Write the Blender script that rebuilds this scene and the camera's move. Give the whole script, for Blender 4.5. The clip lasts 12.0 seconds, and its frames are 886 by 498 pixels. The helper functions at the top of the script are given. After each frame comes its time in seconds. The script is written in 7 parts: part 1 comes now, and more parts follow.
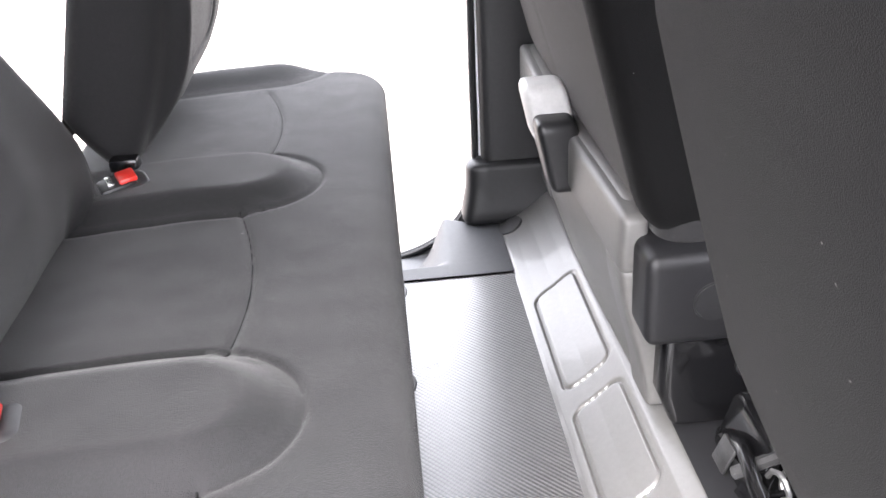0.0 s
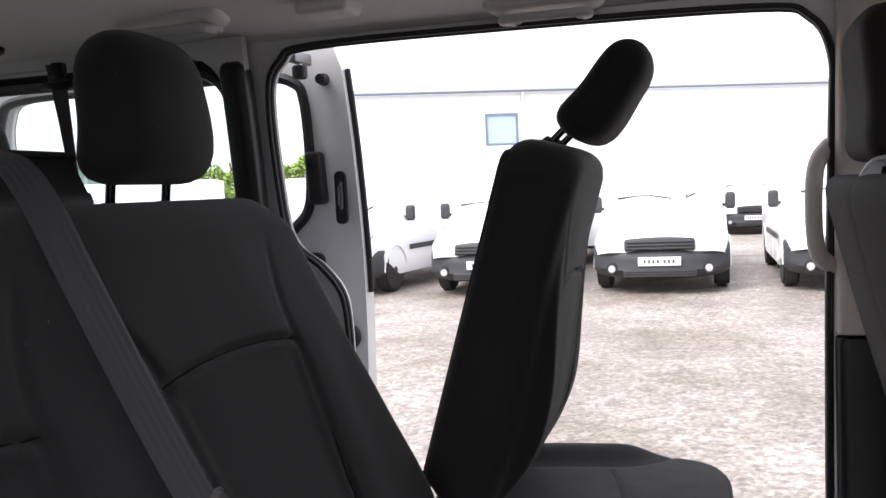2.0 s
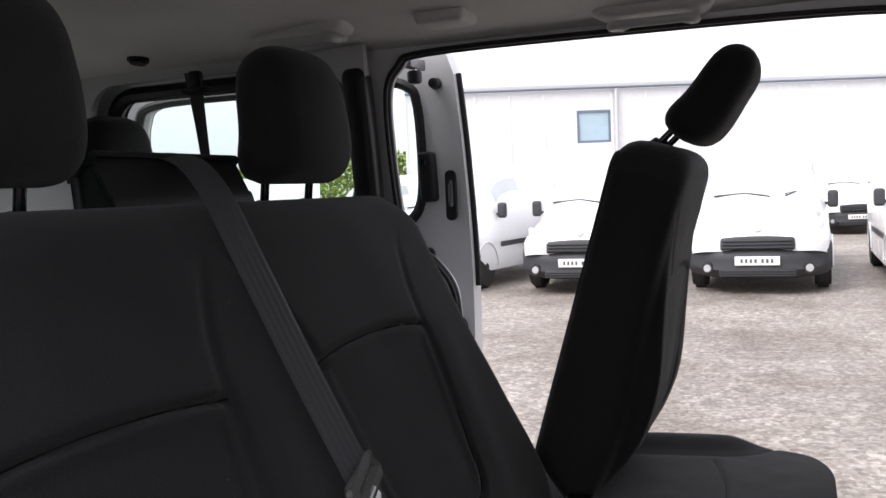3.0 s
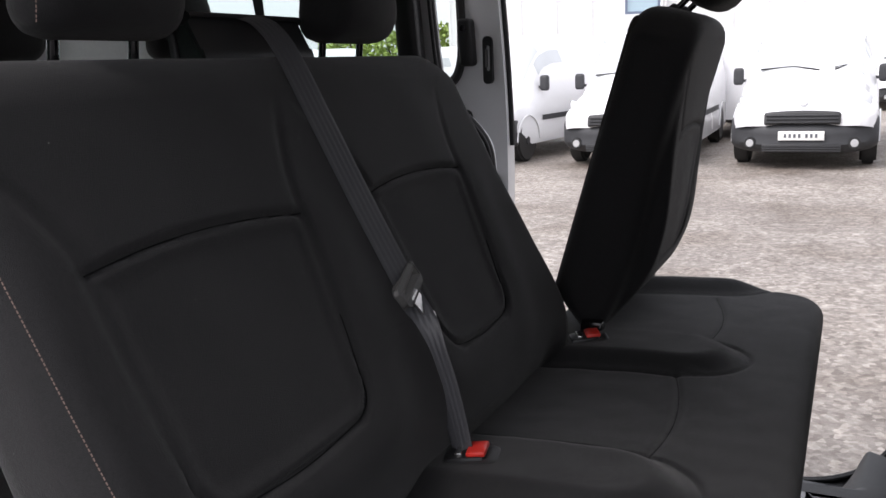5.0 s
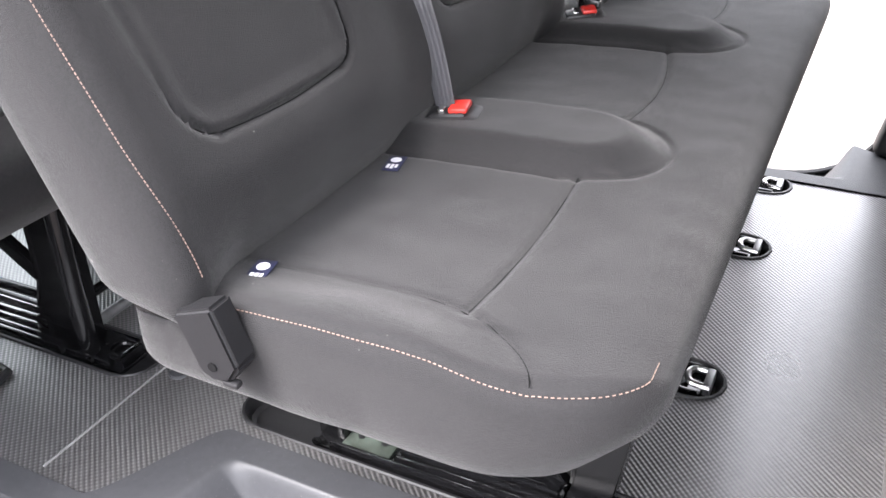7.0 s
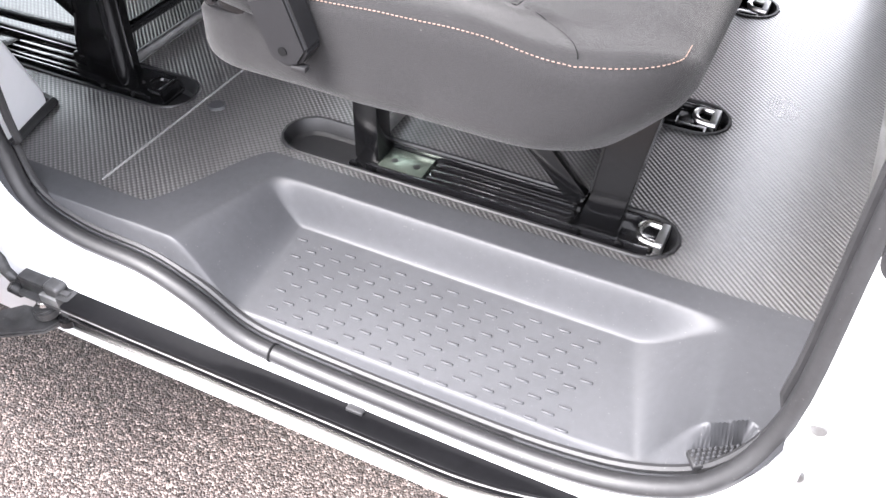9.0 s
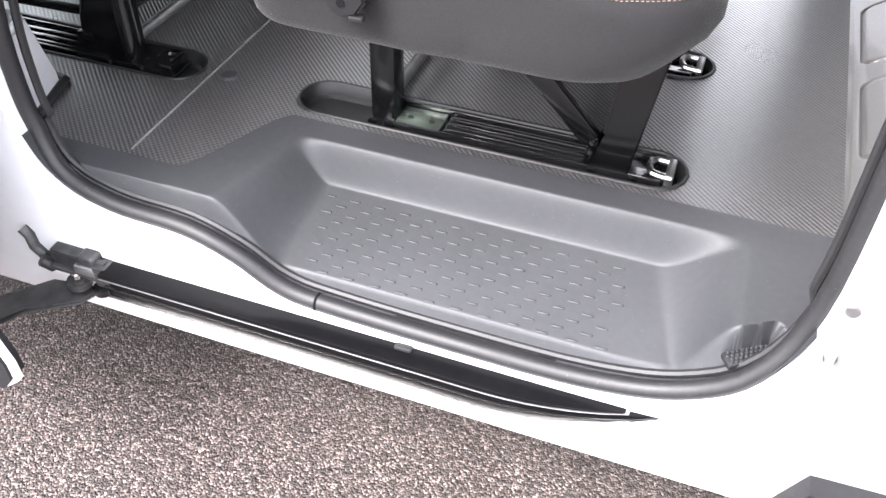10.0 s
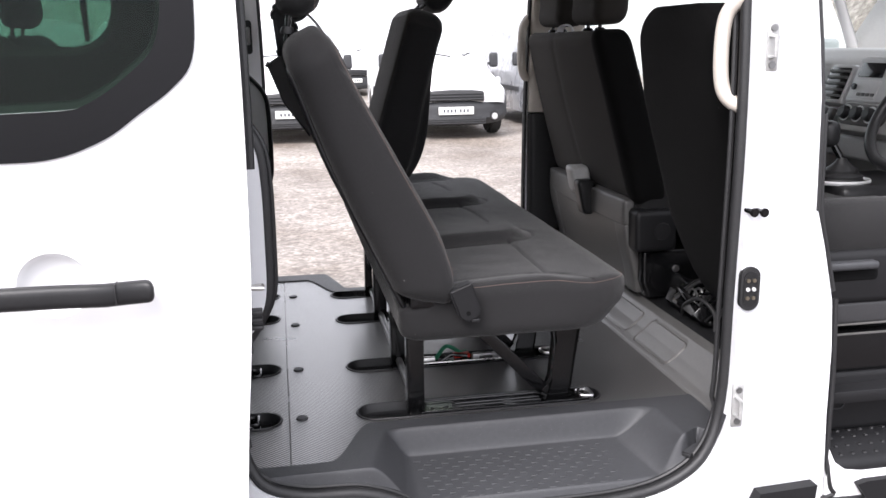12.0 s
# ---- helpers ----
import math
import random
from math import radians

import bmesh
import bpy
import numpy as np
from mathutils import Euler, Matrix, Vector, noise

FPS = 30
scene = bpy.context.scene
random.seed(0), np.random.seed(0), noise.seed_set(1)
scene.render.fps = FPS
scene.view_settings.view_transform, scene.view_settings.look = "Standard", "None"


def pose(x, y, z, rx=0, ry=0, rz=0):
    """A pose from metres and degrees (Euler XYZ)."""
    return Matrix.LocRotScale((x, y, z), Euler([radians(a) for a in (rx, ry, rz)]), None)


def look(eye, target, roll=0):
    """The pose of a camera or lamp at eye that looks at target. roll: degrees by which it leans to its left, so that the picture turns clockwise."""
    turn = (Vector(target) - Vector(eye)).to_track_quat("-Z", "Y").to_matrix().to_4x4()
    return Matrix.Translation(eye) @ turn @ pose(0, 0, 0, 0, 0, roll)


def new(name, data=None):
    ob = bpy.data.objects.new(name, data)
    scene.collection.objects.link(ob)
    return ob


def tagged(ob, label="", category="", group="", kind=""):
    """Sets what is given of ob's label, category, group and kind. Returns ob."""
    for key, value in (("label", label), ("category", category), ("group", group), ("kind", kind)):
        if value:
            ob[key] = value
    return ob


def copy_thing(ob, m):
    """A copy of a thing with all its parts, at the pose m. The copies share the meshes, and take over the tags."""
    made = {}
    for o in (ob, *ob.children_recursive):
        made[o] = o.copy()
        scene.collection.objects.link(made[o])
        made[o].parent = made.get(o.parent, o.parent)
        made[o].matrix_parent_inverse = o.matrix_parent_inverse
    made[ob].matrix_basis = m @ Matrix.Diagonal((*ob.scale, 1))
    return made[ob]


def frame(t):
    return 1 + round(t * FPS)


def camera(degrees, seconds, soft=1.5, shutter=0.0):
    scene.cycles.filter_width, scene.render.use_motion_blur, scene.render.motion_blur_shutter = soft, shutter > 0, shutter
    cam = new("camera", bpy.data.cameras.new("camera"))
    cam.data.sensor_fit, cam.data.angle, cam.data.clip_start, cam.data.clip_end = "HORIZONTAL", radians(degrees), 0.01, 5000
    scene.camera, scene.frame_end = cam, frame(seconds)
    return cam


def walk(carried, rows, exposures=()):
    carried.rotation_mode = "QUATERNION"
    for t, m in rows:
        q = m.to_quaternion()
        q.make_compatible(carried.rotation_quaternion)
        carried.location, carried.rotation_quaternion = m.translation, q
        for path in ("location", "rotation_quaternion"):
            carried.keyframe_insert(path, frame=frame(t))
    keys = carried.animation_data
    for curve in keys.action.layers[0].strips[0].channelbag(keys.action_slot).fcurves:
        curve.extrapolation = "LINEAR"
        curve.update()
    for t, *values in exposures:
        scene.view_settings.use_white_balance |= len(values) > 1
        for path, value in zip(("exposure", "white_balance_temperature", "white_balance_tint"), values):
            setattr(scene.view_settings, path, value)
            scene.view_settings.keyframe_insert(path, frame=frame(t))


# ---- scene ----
cam = camera(54.0, 12.0)
PATH = [
    (0, (0.032, -0.956, 1.481), (0.136, 0.783, 0.5), -3.5),
    (0.5, (0.029, -0.954, 1.498), (-0.059, 0.931, 0.836), -3.0),
    (1, (0.017, -0.959, 1.507), (-0.229, 1.006, 1.224), -2.5),
    (1.5, (-0.001, -0.96, 1.505), (-0.415, 0.991, 1.362), -2.7),
    (2, (-0.011, -0.993, 1.497), (-0.579, 0.92, 1.362), -2.6),
    (2.5, (-0.009, -1.029, 1.501), (-0.683, 0.849, 1.368), -2.6),
    (3, (-0.021, -1.107, 1.501), (-0.781, 0.739, 1.369), -2.5),
    (3.2, (-0.029, -1.178, 1.508), (-0.817, 0.656, 1.377), -2.4),
    (4.8, (0.067, -1.309, 1.499), (-0.771, 0.481, 1.193), -2.2),
    (5, (0.076, -1.303, 1.477), (-0.766, 0.464, 1.067), -2.3),
    (5.5, (0.088, -1.313, 1.441), (-0.745, 0.386, 0.794), -1.9),
    (6, (0.102, -1.308, 1.433), (-0.738, 0.355, 0.705), -1.7),
    (6.5, (0.12, -1.316, 1.413), (-0.705, 0.309, 0.59), -1.9),
    (6.7, (0.123, -1.322, 1.409), (-0.68, 0.266, 0.495), -1.6),
    (8.3, (0.14, -1.362, 1.367), (-0.608, 0.102, 0.228), 0.2),
    (8.5, (0.14, -1.388, 1.355), (-0.584, 0.048, 0.166), 0.3),
    (9, (0.131, -1.499, 1.348), (-0.503, -0.154, 0.01), 0.9),
    (9.5, (0.112, -1.59, 1.352), (-0.452, -0.22, 0.008), 0.8),
    (10, (0.036, -1.649, 1.347), (-0.443, -0.255, -0.004), 1.4),
    (10.5, (-0.152, -1.762, 1.357), (-0.454, -0.242, 0.093), 1.8),
    (11, (-0.373, -2.037, 1.368), (-0.434, -0.303, 0.374), 1.1),
    (11.5, (-0.526, -2.349, 1.424), (-0.345, -0.464, 0.78), -0.2),
    (12, (-0.756, -2.596, 1.461), (-0.401, -0.683, 0.999), -0.7),
]
STOPS = [(0.0, 4.0), (0.5, 3.6), (1.0, 2.75), (1.5, 1.9), (2.0, 1.45), (2.5, 1.15), (3.2, 0.92), (4.8, 0.82), (5.5, 1.6), (6.0, 2.5), (6.5, 3.1), (7.5, 3.3), (8.5, 3.38), (9.0, 3.32), (9.5, 3.1), (10.5, 2.7), (11.0, 2.5), (11.5, 2.2), (12.0, 1.5)]
EXPOSURES = [(t, e, 6350, 15) for t, e in STOPS]
walk(cam, [(t, look(eye, target, roll)) for t, eye, target, roll in PATH], EXPOSURES)

# ---------------------------------------------------------------- light: overcast day
world = bpy.data.worlds.new("overcast_sky")
scene.world = world
world.use_nodes = True
wn = world.node_tree
sky = wn.nodes.new("ShaderNodeTexSky")
sky.sky_type, sky.sun_disc = "NISHITA", False
sky.sun_elevation, sky.sun_rotation = radians(51), radians(217)
sky.air_density, sky.dust_density, sky.ozone_density = 1.0, 4.0, 1.0
wash = wn.nodes.new("ShaderNodeHueSaturation")
wash.inputs["Saturation"].default_value = 0.22
wn.links.new(sky.outputs[0], wash.inputs["Color"])
cloud = wn.nodes.new("ShaderNodeMix")
cloud.data_type = "RGBA"
cloud.inputs[0].default_value = 0.55
cloud.inputs[7].default_value = (6.0, 6.1, 6.3, 1)
wn.links.new(wash.outputs[0], cloud.inputs[6])
wn.links.new(cloud.outputs[2], wn.nodes["Background"].inputs[0])
wn.nodes["Background"].inputs[1].default_value = 0.15
sun_data = bpy.data.lights.new("sun", "SUN")
sun_data.energy, sun_data.angle, sun_data.color = 1.5, radians(35), (1.0, 0.97, 0.93)
sun = new("sun", sun_data)
sun.matrix_world = look((-2.4, -3.2, 5.0), (0, 0, 0))


# ---------------------------------------------------------------- materials
def nodes_of(name):
    m = bpy.data.materials.new(name)
    m.use_nodes = True
    nt = m.node_tree
    return m, nt, nt.nodes["Principled BSDF"]


def add(nt, kind, **values):
    n = nt.nodes.new(kind)
    for key, value in values.items():
        n.inputs[key.replace("_", " ")].default_value = value
    return n


def ramp(nt, source, stops):
    r = nt.nodes.new("ShaderNodeValToRGB")
    els = r.color_ramp.elements
    while len(els) < len(stops):
        els.new(0.5)
    for e, (p, c) in zip(els, stops):
        e.position, e.color = p, (*c, 1)
    nt.links.new(source, r.inputs[0])
    return r.outputs[0]


def surf(name, col, rough=0.6, metal=0.0, var=0.2, big=3.0, fine=120.0, bump=0.1, bump_size=500.0, coat=0.0, spots=0.0, spot_col=(0.5, 0.48, 0.45), random_var=0.0, sheen=0.0, spot_scale=340.0, spot_from=0.74, spec=0.5):
    """A surface with blotches at one scale, grain at another, and fine relief."""
    m, nt, b = nodes_of(name)
    tc = nt.nodes.new("ShaderNodeTexCoord")
    n1 = add(nt, "ShaderNodeTexNoise", Scale=big, Detail=5.0)
    n2 = add(nt, "ShaderNodeTexNoise", Scale=fine, Detail=3.0)
    for n in (n1, n2):
        nt.links.new(tc.outputs["Object"], n.inputs["Vector"])
    mix = nt.nodes.new("ShaderNodeMath")
    mix.operation = "ADD"
    nt.links.new(n1.outputs[0], mix.inputs[0])
    nt.links.new(n2.outputs[0], mix.inputs[1])
    half = nt.nodes.new("ShaderNodeMath")
    half.operation = "MULTIPLY"
    half.inputs[1].default_value = 0.5
    nt.links.new(mix.outputs[0], half.inputs[0])
    lo = tuple(c * (1 - var) for c in col)
    hi = tuple(min(1, c * (1 + var)) for c in col)
    colour = ramp(nt, half.outputs[0], [(0.3, lo), (0.7, hi)])
    if spots:
        v = add(nt, "ShaderNodeTexNoise", Scale=spot_scale, Detail=1.0)
        nt.links.new(tc.outputs["Object"], v.inputs["Vector"])
        mask = ramp(nt, v.outputs[0], [(spot_from, (0, 0, 0)), (spot_from + 0.03, (spots,) * 3)])
        mx = nt.nodes.new("ShaderNodeMix")
        mx.data_type = "RGBA"
        nt.links.new(mask, mx.inputs[0])
        nt.links.new(colour, mx.inputs[6])
        mx.inputs[7].default_value = (*spot_col, 1)
        colour = mx.outputs[2]
    if random_var:
        oi = nt.nodes.new("ShaderNodeObjectInfo")
        hs = nt.nodes.new("ShaderNodeHueSaturation")
        mr = nt.nodes.new("ShaderNodeMapRange")
        mr.inputs["To Min"].default_value, mr.inputs["To Max"].default_value = 1 - random_var, 1 + random_var
        nt.links.new(oi.outputs["Random"], mr.inputs["Value"])
        nt.links.new(mr.outputs[0], hs.inputs["Value"])
        nt.links.new(colour, hs.inputs["Color"])
        colour = hs.outputs[0]
    nt.links.new(colour, b.inputs["Base Color"])
    rr = nt.nodes.new("ShaderNodeMapRange")
    rr.inputs["To Min"].default_value, rr.inputs["To Max"].default_value = max(0.02, rough - 0.1), min(1, rough + 0.1)
    nt.links.new(n1.outputs[0], rr.inputs["Value"])
    nt.links.new(rr.outputs[0], b.inputs["Roughness"])
    b.inputs["Metallic"].default_value = metal
    b.inputs["Specular IOR Level"].default_value = spec
    b.inputs["Coat Weight"].default_value = coat
    b.inputs["Coat Roughness"].default_value = 0.06
    b.inputs["Sheen Weight"].default_value = sheen
    b.inputs["Sheen Roughness"].default_value = 0.42
    b.inputs["Sheen Tint"].default_value = (1.0, 0.99, 0.98, 1)
    if bump:
        n3 = add(nt, "ShaderNodeTexNoise", Scale=bump_size, Detail=2.0)
        nt.links.new(tc.outputs["Object"], n3.inputs["Vector"])
        bp = add(nt, "ShaderNodeBump", Strength=bump, Distance=0.002)
        nt.links.new(n3.outputs[0], bp.inputs["Height"])
        nt.links.new(bp.outputs[0], b.inputs["Normal"])
    return m


def woven(name, col, rough, period, strength, var=0.2, diagonal=False, spots=0.0, sheen=0.0, second=1.0, depth=0.35, spec=0.5):
    """Two crossing sets of fine ribs: cloth and ribbed matting."""
    m = surf(name, col, rough, var=var, big=2.1, fine=77.0, bump=0.0, spots=spots, spec=spec)
    nt, b = m.node_tree, m.node_tree.nodes["Principled BSDF"]
    tc = nt.nodes.new("ShaderNodeTexCoord")
    mp = nt.nodes.new("ShaderNodeMapping")
    mp.inputs["Rotation"].default_value = (0, 0, radians(-45 if diagonal else 0))
    nt.links.new(tc.outputs["Object"], mp.inputs["Vector"])
    heights = []
    for axis in ("X", "Y", "Z")[: 2 if diagonal else 3]:
        w = add(nt, "ShaderNodeTexWave", Scale=0.314 / period, Distortion=0.0, Detail=0.0)
        w.wave_type, w.bands_direction = "BANDS", axis
        nt.links.new(mp.outputs[0], w.inputs["Vector"])
        heights.append(w.outputs["Fac"])
    total = heights[0]
    for h in heights[1:]:
        a = nt.nodes.new("ShaderNodeMath")
        a.operation = "MULTIPLY_ADD"
        nt.links.new(h, a.inputs[0])
        a.inputs[1].default_value = second
        nt.links.new(total, a.inputs[2])
        total = a.outputs[0]
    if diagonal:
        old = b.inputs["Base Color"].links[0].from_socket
        # Shade between the ribs, multiplied into the base colour by rib height.
        groove_shade = ramp(nt, heights[0], [(0.0, (0.45,) * 3), (0.8, (1.0,) * 3)])
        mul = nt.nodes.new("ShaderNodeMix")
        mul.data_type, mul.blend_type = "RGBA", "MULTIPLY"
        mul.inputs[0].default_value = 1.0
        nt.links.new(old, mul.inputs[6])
        nt.links.new(groove_shade, mul.inputs[7])
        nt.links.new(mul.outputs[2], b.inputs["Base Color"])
    bp = add(nt, "ShaderNodeBump", Strength=strength, Distance=period * depth)
    nt.links.new(total, bp.inputs["Height"])
    nt.links.new(bp.outputs[0], b.inputs["Normal"])
    b.inputs["Sheen Weight"].default_value = sheen
    b.inputs["Sheen Roughness"].default_value = 0.4
    return m


def glass(name, tint, rough=0.0, clear=0.9):
    """A thin pane: tinted see-through with a glossy surface."""
    m, nt, b = nodes_of(name)
    out = nt.nodes["Material Output"]
    nt.nodes.remove(b)
    tr = nt.nodes.new("ShaderNodeBsdfTransparent")
    tr.inputs[0].default_value = (*tint, 1)
    gl = nt.nodes.new("ShaderNodeBsdfGlossy")
    gl.inputs["Roughness"].default_value = rough + 0.01
    fr = nt.nodes.new("ShaderNodeFresnel")
    fr.inputs["IOR"].default_value = 1.25
    mx = nt.nodes.new("ShaderNodeMixShader")
    nt.links.new(fr.outputs[0], mx.inputs[0])
    nt.links.new(tr.outputs[0], mx.inputs[1])
    nt.links.new(gl.outputs[0], mx.inputs[2])
    nt.links.new(mx.outputs[0], out.inputs[0])
    return m


FABRIC = surf("charcoal_seat_cloth", (0.0105, 0.0102, 0.0108), 0.80, spec=0.30, var=0.48, big=3, fine=380, bump=0.55, bump_size=900, spots=0.35, spot_col=(0.30, 0.29, 0.28), sheen=0.15, spot_scale=130.0, spot_from=0.80)
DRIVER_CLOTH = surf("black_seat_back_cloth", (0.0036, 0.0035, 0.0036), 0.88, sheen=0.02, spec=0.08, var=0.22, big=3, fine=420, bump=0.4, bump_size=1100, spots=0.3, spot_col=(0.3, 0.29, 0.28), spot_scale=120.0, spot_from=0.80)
BACK_CLOTH = surf("grey_seat_back_cloth", (0.0330, 0.0300, 0.0275), 0.85, sheen=0.05, spec=0.10, var=0.22, big=3, fine=420, bump=0.4, bump_size=1100, spots=0.4, spot_col=(0.3, 0.29, 0.28), spot_scale=120.0, spot_from=0.80)
THREAD = surf("pale_pink_thread", (0.21, 0.145, 0.12), 0.8, var=0.2, bump=0)
BELT = surf("grey_belt_webbing", (0.050, 0.050, 0.055), 0.42, var=0.12, big=8, fine=500, bump=0.25, bump_size=1500)
PLASTIC = surf("black_moulded_plastic", (0.015, 0.015, 0.016), 0.40, spec=0.36, var=0.2, bump=0.12, bump_size=900)
PLASTIC_DARK = surf("dark_seat_plastic", (0.030, 0.030, 0.032), 0.45, var=0.15, bump=0.16, bump_size=1000)
PLASTIC_GREY = surf("dark_grey_step_plastic", (0.038, 0.039, 0.0425), 0.52, var=0.16, big=4, fine=90, bump=0.16, bump_size=1100, spots=0.12)
PLASTIC_MID = surf("mid_grey_trim_plastic", (0.088, 0.086, 0.083), 0.48, var=0.12, bump=0.2, bump_size=1000, spots=0.1)
SHELL_GREY = surf("pale_grey_seat_shell", (0.085, 0.082, 0.078), 0.5, var=0.12, bump=0.2, bump_size=1000, spots=0.1)
RAMP_GREY = surf("grey_gloss_ramp_plastic", (0.080, 0.078, 0.075), 0.40, var=0.12, bump=0.14, bump_size=1000, spots=0.1, coat=0.25, spec=0.6)
CREAM = surf("cream_pillar_plastic", (0.56, 0.51, 0.45), 0.5, var=0.06, bump=0.08, bump_size=900)
LINING = surf("pale_grey_roof_lining", (0.78, 0.78, 0.75), 0.92, var=0.08, big=4, bump=0.2, bump_size=700)
PALE_TRIM = surf("pale_grey_pillar_trim", (0.55, 0.56, 0.56), 0.55, var=0.06, bump=0.1, bump_size=900)
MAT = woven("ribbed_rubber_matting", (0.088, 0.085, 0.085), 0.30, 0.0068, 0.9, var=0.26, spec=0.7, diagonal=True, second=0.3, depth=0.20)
STEEL_BLACK = surf("black_gloss_painted_steel", (0.0045, 0.0045, 0.005), 0.22, var=0.3, big=6, bump=0.03, coat=0.28, spec=0.35)
RAIL_BLACK = surf("black_enamelled_rail", (0.010, 0.010, 0.011), 0.14, var=0.3, big=8, bump=0.03, coat=0.9, spec=0.6)
# Black rail with the recess shade in its colour; the channel is solid.
DOOR_RAIL = surf("shade_black_door_rail", (0.004, 0.004, 0.0045), 0.35, var=0.3, big=8, bump=0.03, spec=0.07)
SILL_BLACK = surf("black_sill_cladding", (0.013, 0.013, 0.014), 0.55, spec=0.25, var=0.2, bump=0.2, bump_size=400)
STEEL = surf("bright_bare_steel", (0.62, 0.61, 0.60), 0.28, metal=1.0, var=0.12, bump=0.05)
STEEL_DULL = surf("dull_galvanised_steel", (0.30, 0.30, 0.30), 0.45, metal=0.9, var=0.35, fine=40, bump=0.15)
PAINT = surf("white_vehicle_paint", (0.80, 0.80, 0.81), 0.24, var=0.025, big=1.2, fine=20, bump=0.0, coat=0.6, random_var=0.03)
PAINT_JAMB = surf("white_jamb_paint", (0.76, 0.77, 0.79), 0.32, var=0.04, big=3, fine=30, bump=0.03, bump_size=60, coat=0.3)
RUBBER = surf("black_seal_rubber", (0.016, 0.016, 0.017), 0.5, var=0.3, big=8, bump=0.1, bump_size=600, spots=0.1)
RED = surf("red_release_plastic", (0.62, 0.03, 0.02), 0.35, var=0.06, bump=0)
TAG_WHITE = surf("white_tag_print", (0.75, 0.75, 0.78), 0.6, var=0.04, bump=0)
TAG_NAVY = surf("navy_tag_cloth", (0.012, 0.014, 0.045), 0.7, var=0.1, bump=0.1)
GREENISH = surf("green_tinted_zinc", (0.26, 0.31, 0.26), 0.26, metal=0.7, var=0.2, fine=50, bump=0.08)
DASH_GREY = surf("pale_grey_dash_plastic", (0.44, 0.435, 0.425), 0.45, var=0.1, bump=0.15, bump_size=900)
JOINT = surf("glossy_joint_strip", (0.19, 0.187, 0.184), 0.25, spec=0.9, var=0.25, big=6, fine=60, bump=0.05)
ZINC = surf("worn_zinc_plate", (0.50, 0.50, 0.49), 0.45, metal=0.5, var=0.25, fine=60, bump=0.1)
SCREEN = surf("dark_display_glass", (0.01, 0.01, 0.012), 0.12, var=0.1, bump=0)
SILVER = surf("silver_trim_plastic", (0.58, 0.58, 0.585), 0.38, metal=0.0, var=0.06, bump=0)
PRIVACY = glass("green_privacy_glass", (0.30, 0.42, 0.36))
QUARTER = glass("pale_green_glass", (0.72, 0.82, 0.78))
CAB_BLACK = surf("black_cab_plastic", (0.009, 0.009, 0.010), 0.5, var=0.2, bump=0.15, bump_size=800, spec=0.3)
# Near-black for crease shade drawn as lines, and for small dark parts.
SEAM = surf("shade_and_joint_black", (0.006, 0.006, 0.0063), 0.9, var=0.1, bump=0, spec=0.1)
CLEAR = glass("clear_tinted_glass", (0.93, 0.96, 0.95))
BLACK_BAND = surf("black_window_band", (0.006, 0.006, 0.007), 0.35, var=0.1, bump=0)
BLACK_BAND.node_tree.nodes["Principled BSDF"].inputs["Specular IOR Level"].default_value = 0.15
TYRE = surf("tyre_rubber", (0.022, 0.021, 0.020), 0.8, var=0.3, big=6, bump=0.2, bump_size=200)
BUMPER = surf("textured_grey_bumper", (0.042, 0.043, 0.046), 0.55, spec=0.3, var=0.15, bump=0.2, bump_size=400)
# Opaque glass; the pale base colour stands in for reflected sky.
SCREEN_GLASS = surf("painted_sky_glass", (0.50, 0.52, 0.53), 0.06, var=0.15, big=0.8, bump=0, coat=1.0)
LAMP = surf("clear_headlamp", (0.55, 0.56, 0.57), 0.1, metal=0.4, var=0.2, big=8, bump=0, coat=1.0)
BLUE_PANE = surf("pale_blue_pane", (0.42, 0.55, 0.62), 0.1, var=0.1, bump=0)
PLATE = surf("pale_number_plate", (0.75, 0.75, 0.72), 0.4, var=0.04, bump=0)
CLADDING = surf("pale_wall_cladding", (0.80, 0.80, 0.79), 0.6, var=0.05, big=0.3, fine=8, bump=0.0)
GUTTER = surf("blue_grey_gutter", (0.16, 0.20, 0.28), 0.5, var=0.1, bump=0)
ROOF_GREY = surf("pale_roof_sheeting", (0.60, 0.61, 0.62), 0.6, var=0.06, big=0.4, bump=0)
SEA_GREEN = surf("pale_green_sheeting", (0.36, 0.47, 0.44), 0.6, var=0.08, big=0.5, bump=0)
LEAF = surf("hedge_leaf", (0.27, 0.36, 0.08), 0.6, var=0.45, big=2, fine=20, bump=0)
BARK = surf("hedge_twig", (0.09, 0.065, 0.045), 0.9, var=0.3, bump=0.3, bump_size=60)
VAN_SILVER = surf("silver_grey_van_paint", (0.30, 0.31, 0.33), 0.28, metal=0.2, var=0.04, bump=0, coat=0.6)
CAR_RED = surf("red_car_paint", (0.45, 0.02, 0.02), 0.25, var=0.05, bump=0, coat=0.6)
CAR_GREY = surf("grey_car_paint", (0.14, 0.15, 0.17), 0.25, metal=0.3, var=0.05, bump=0, coat=0.6)


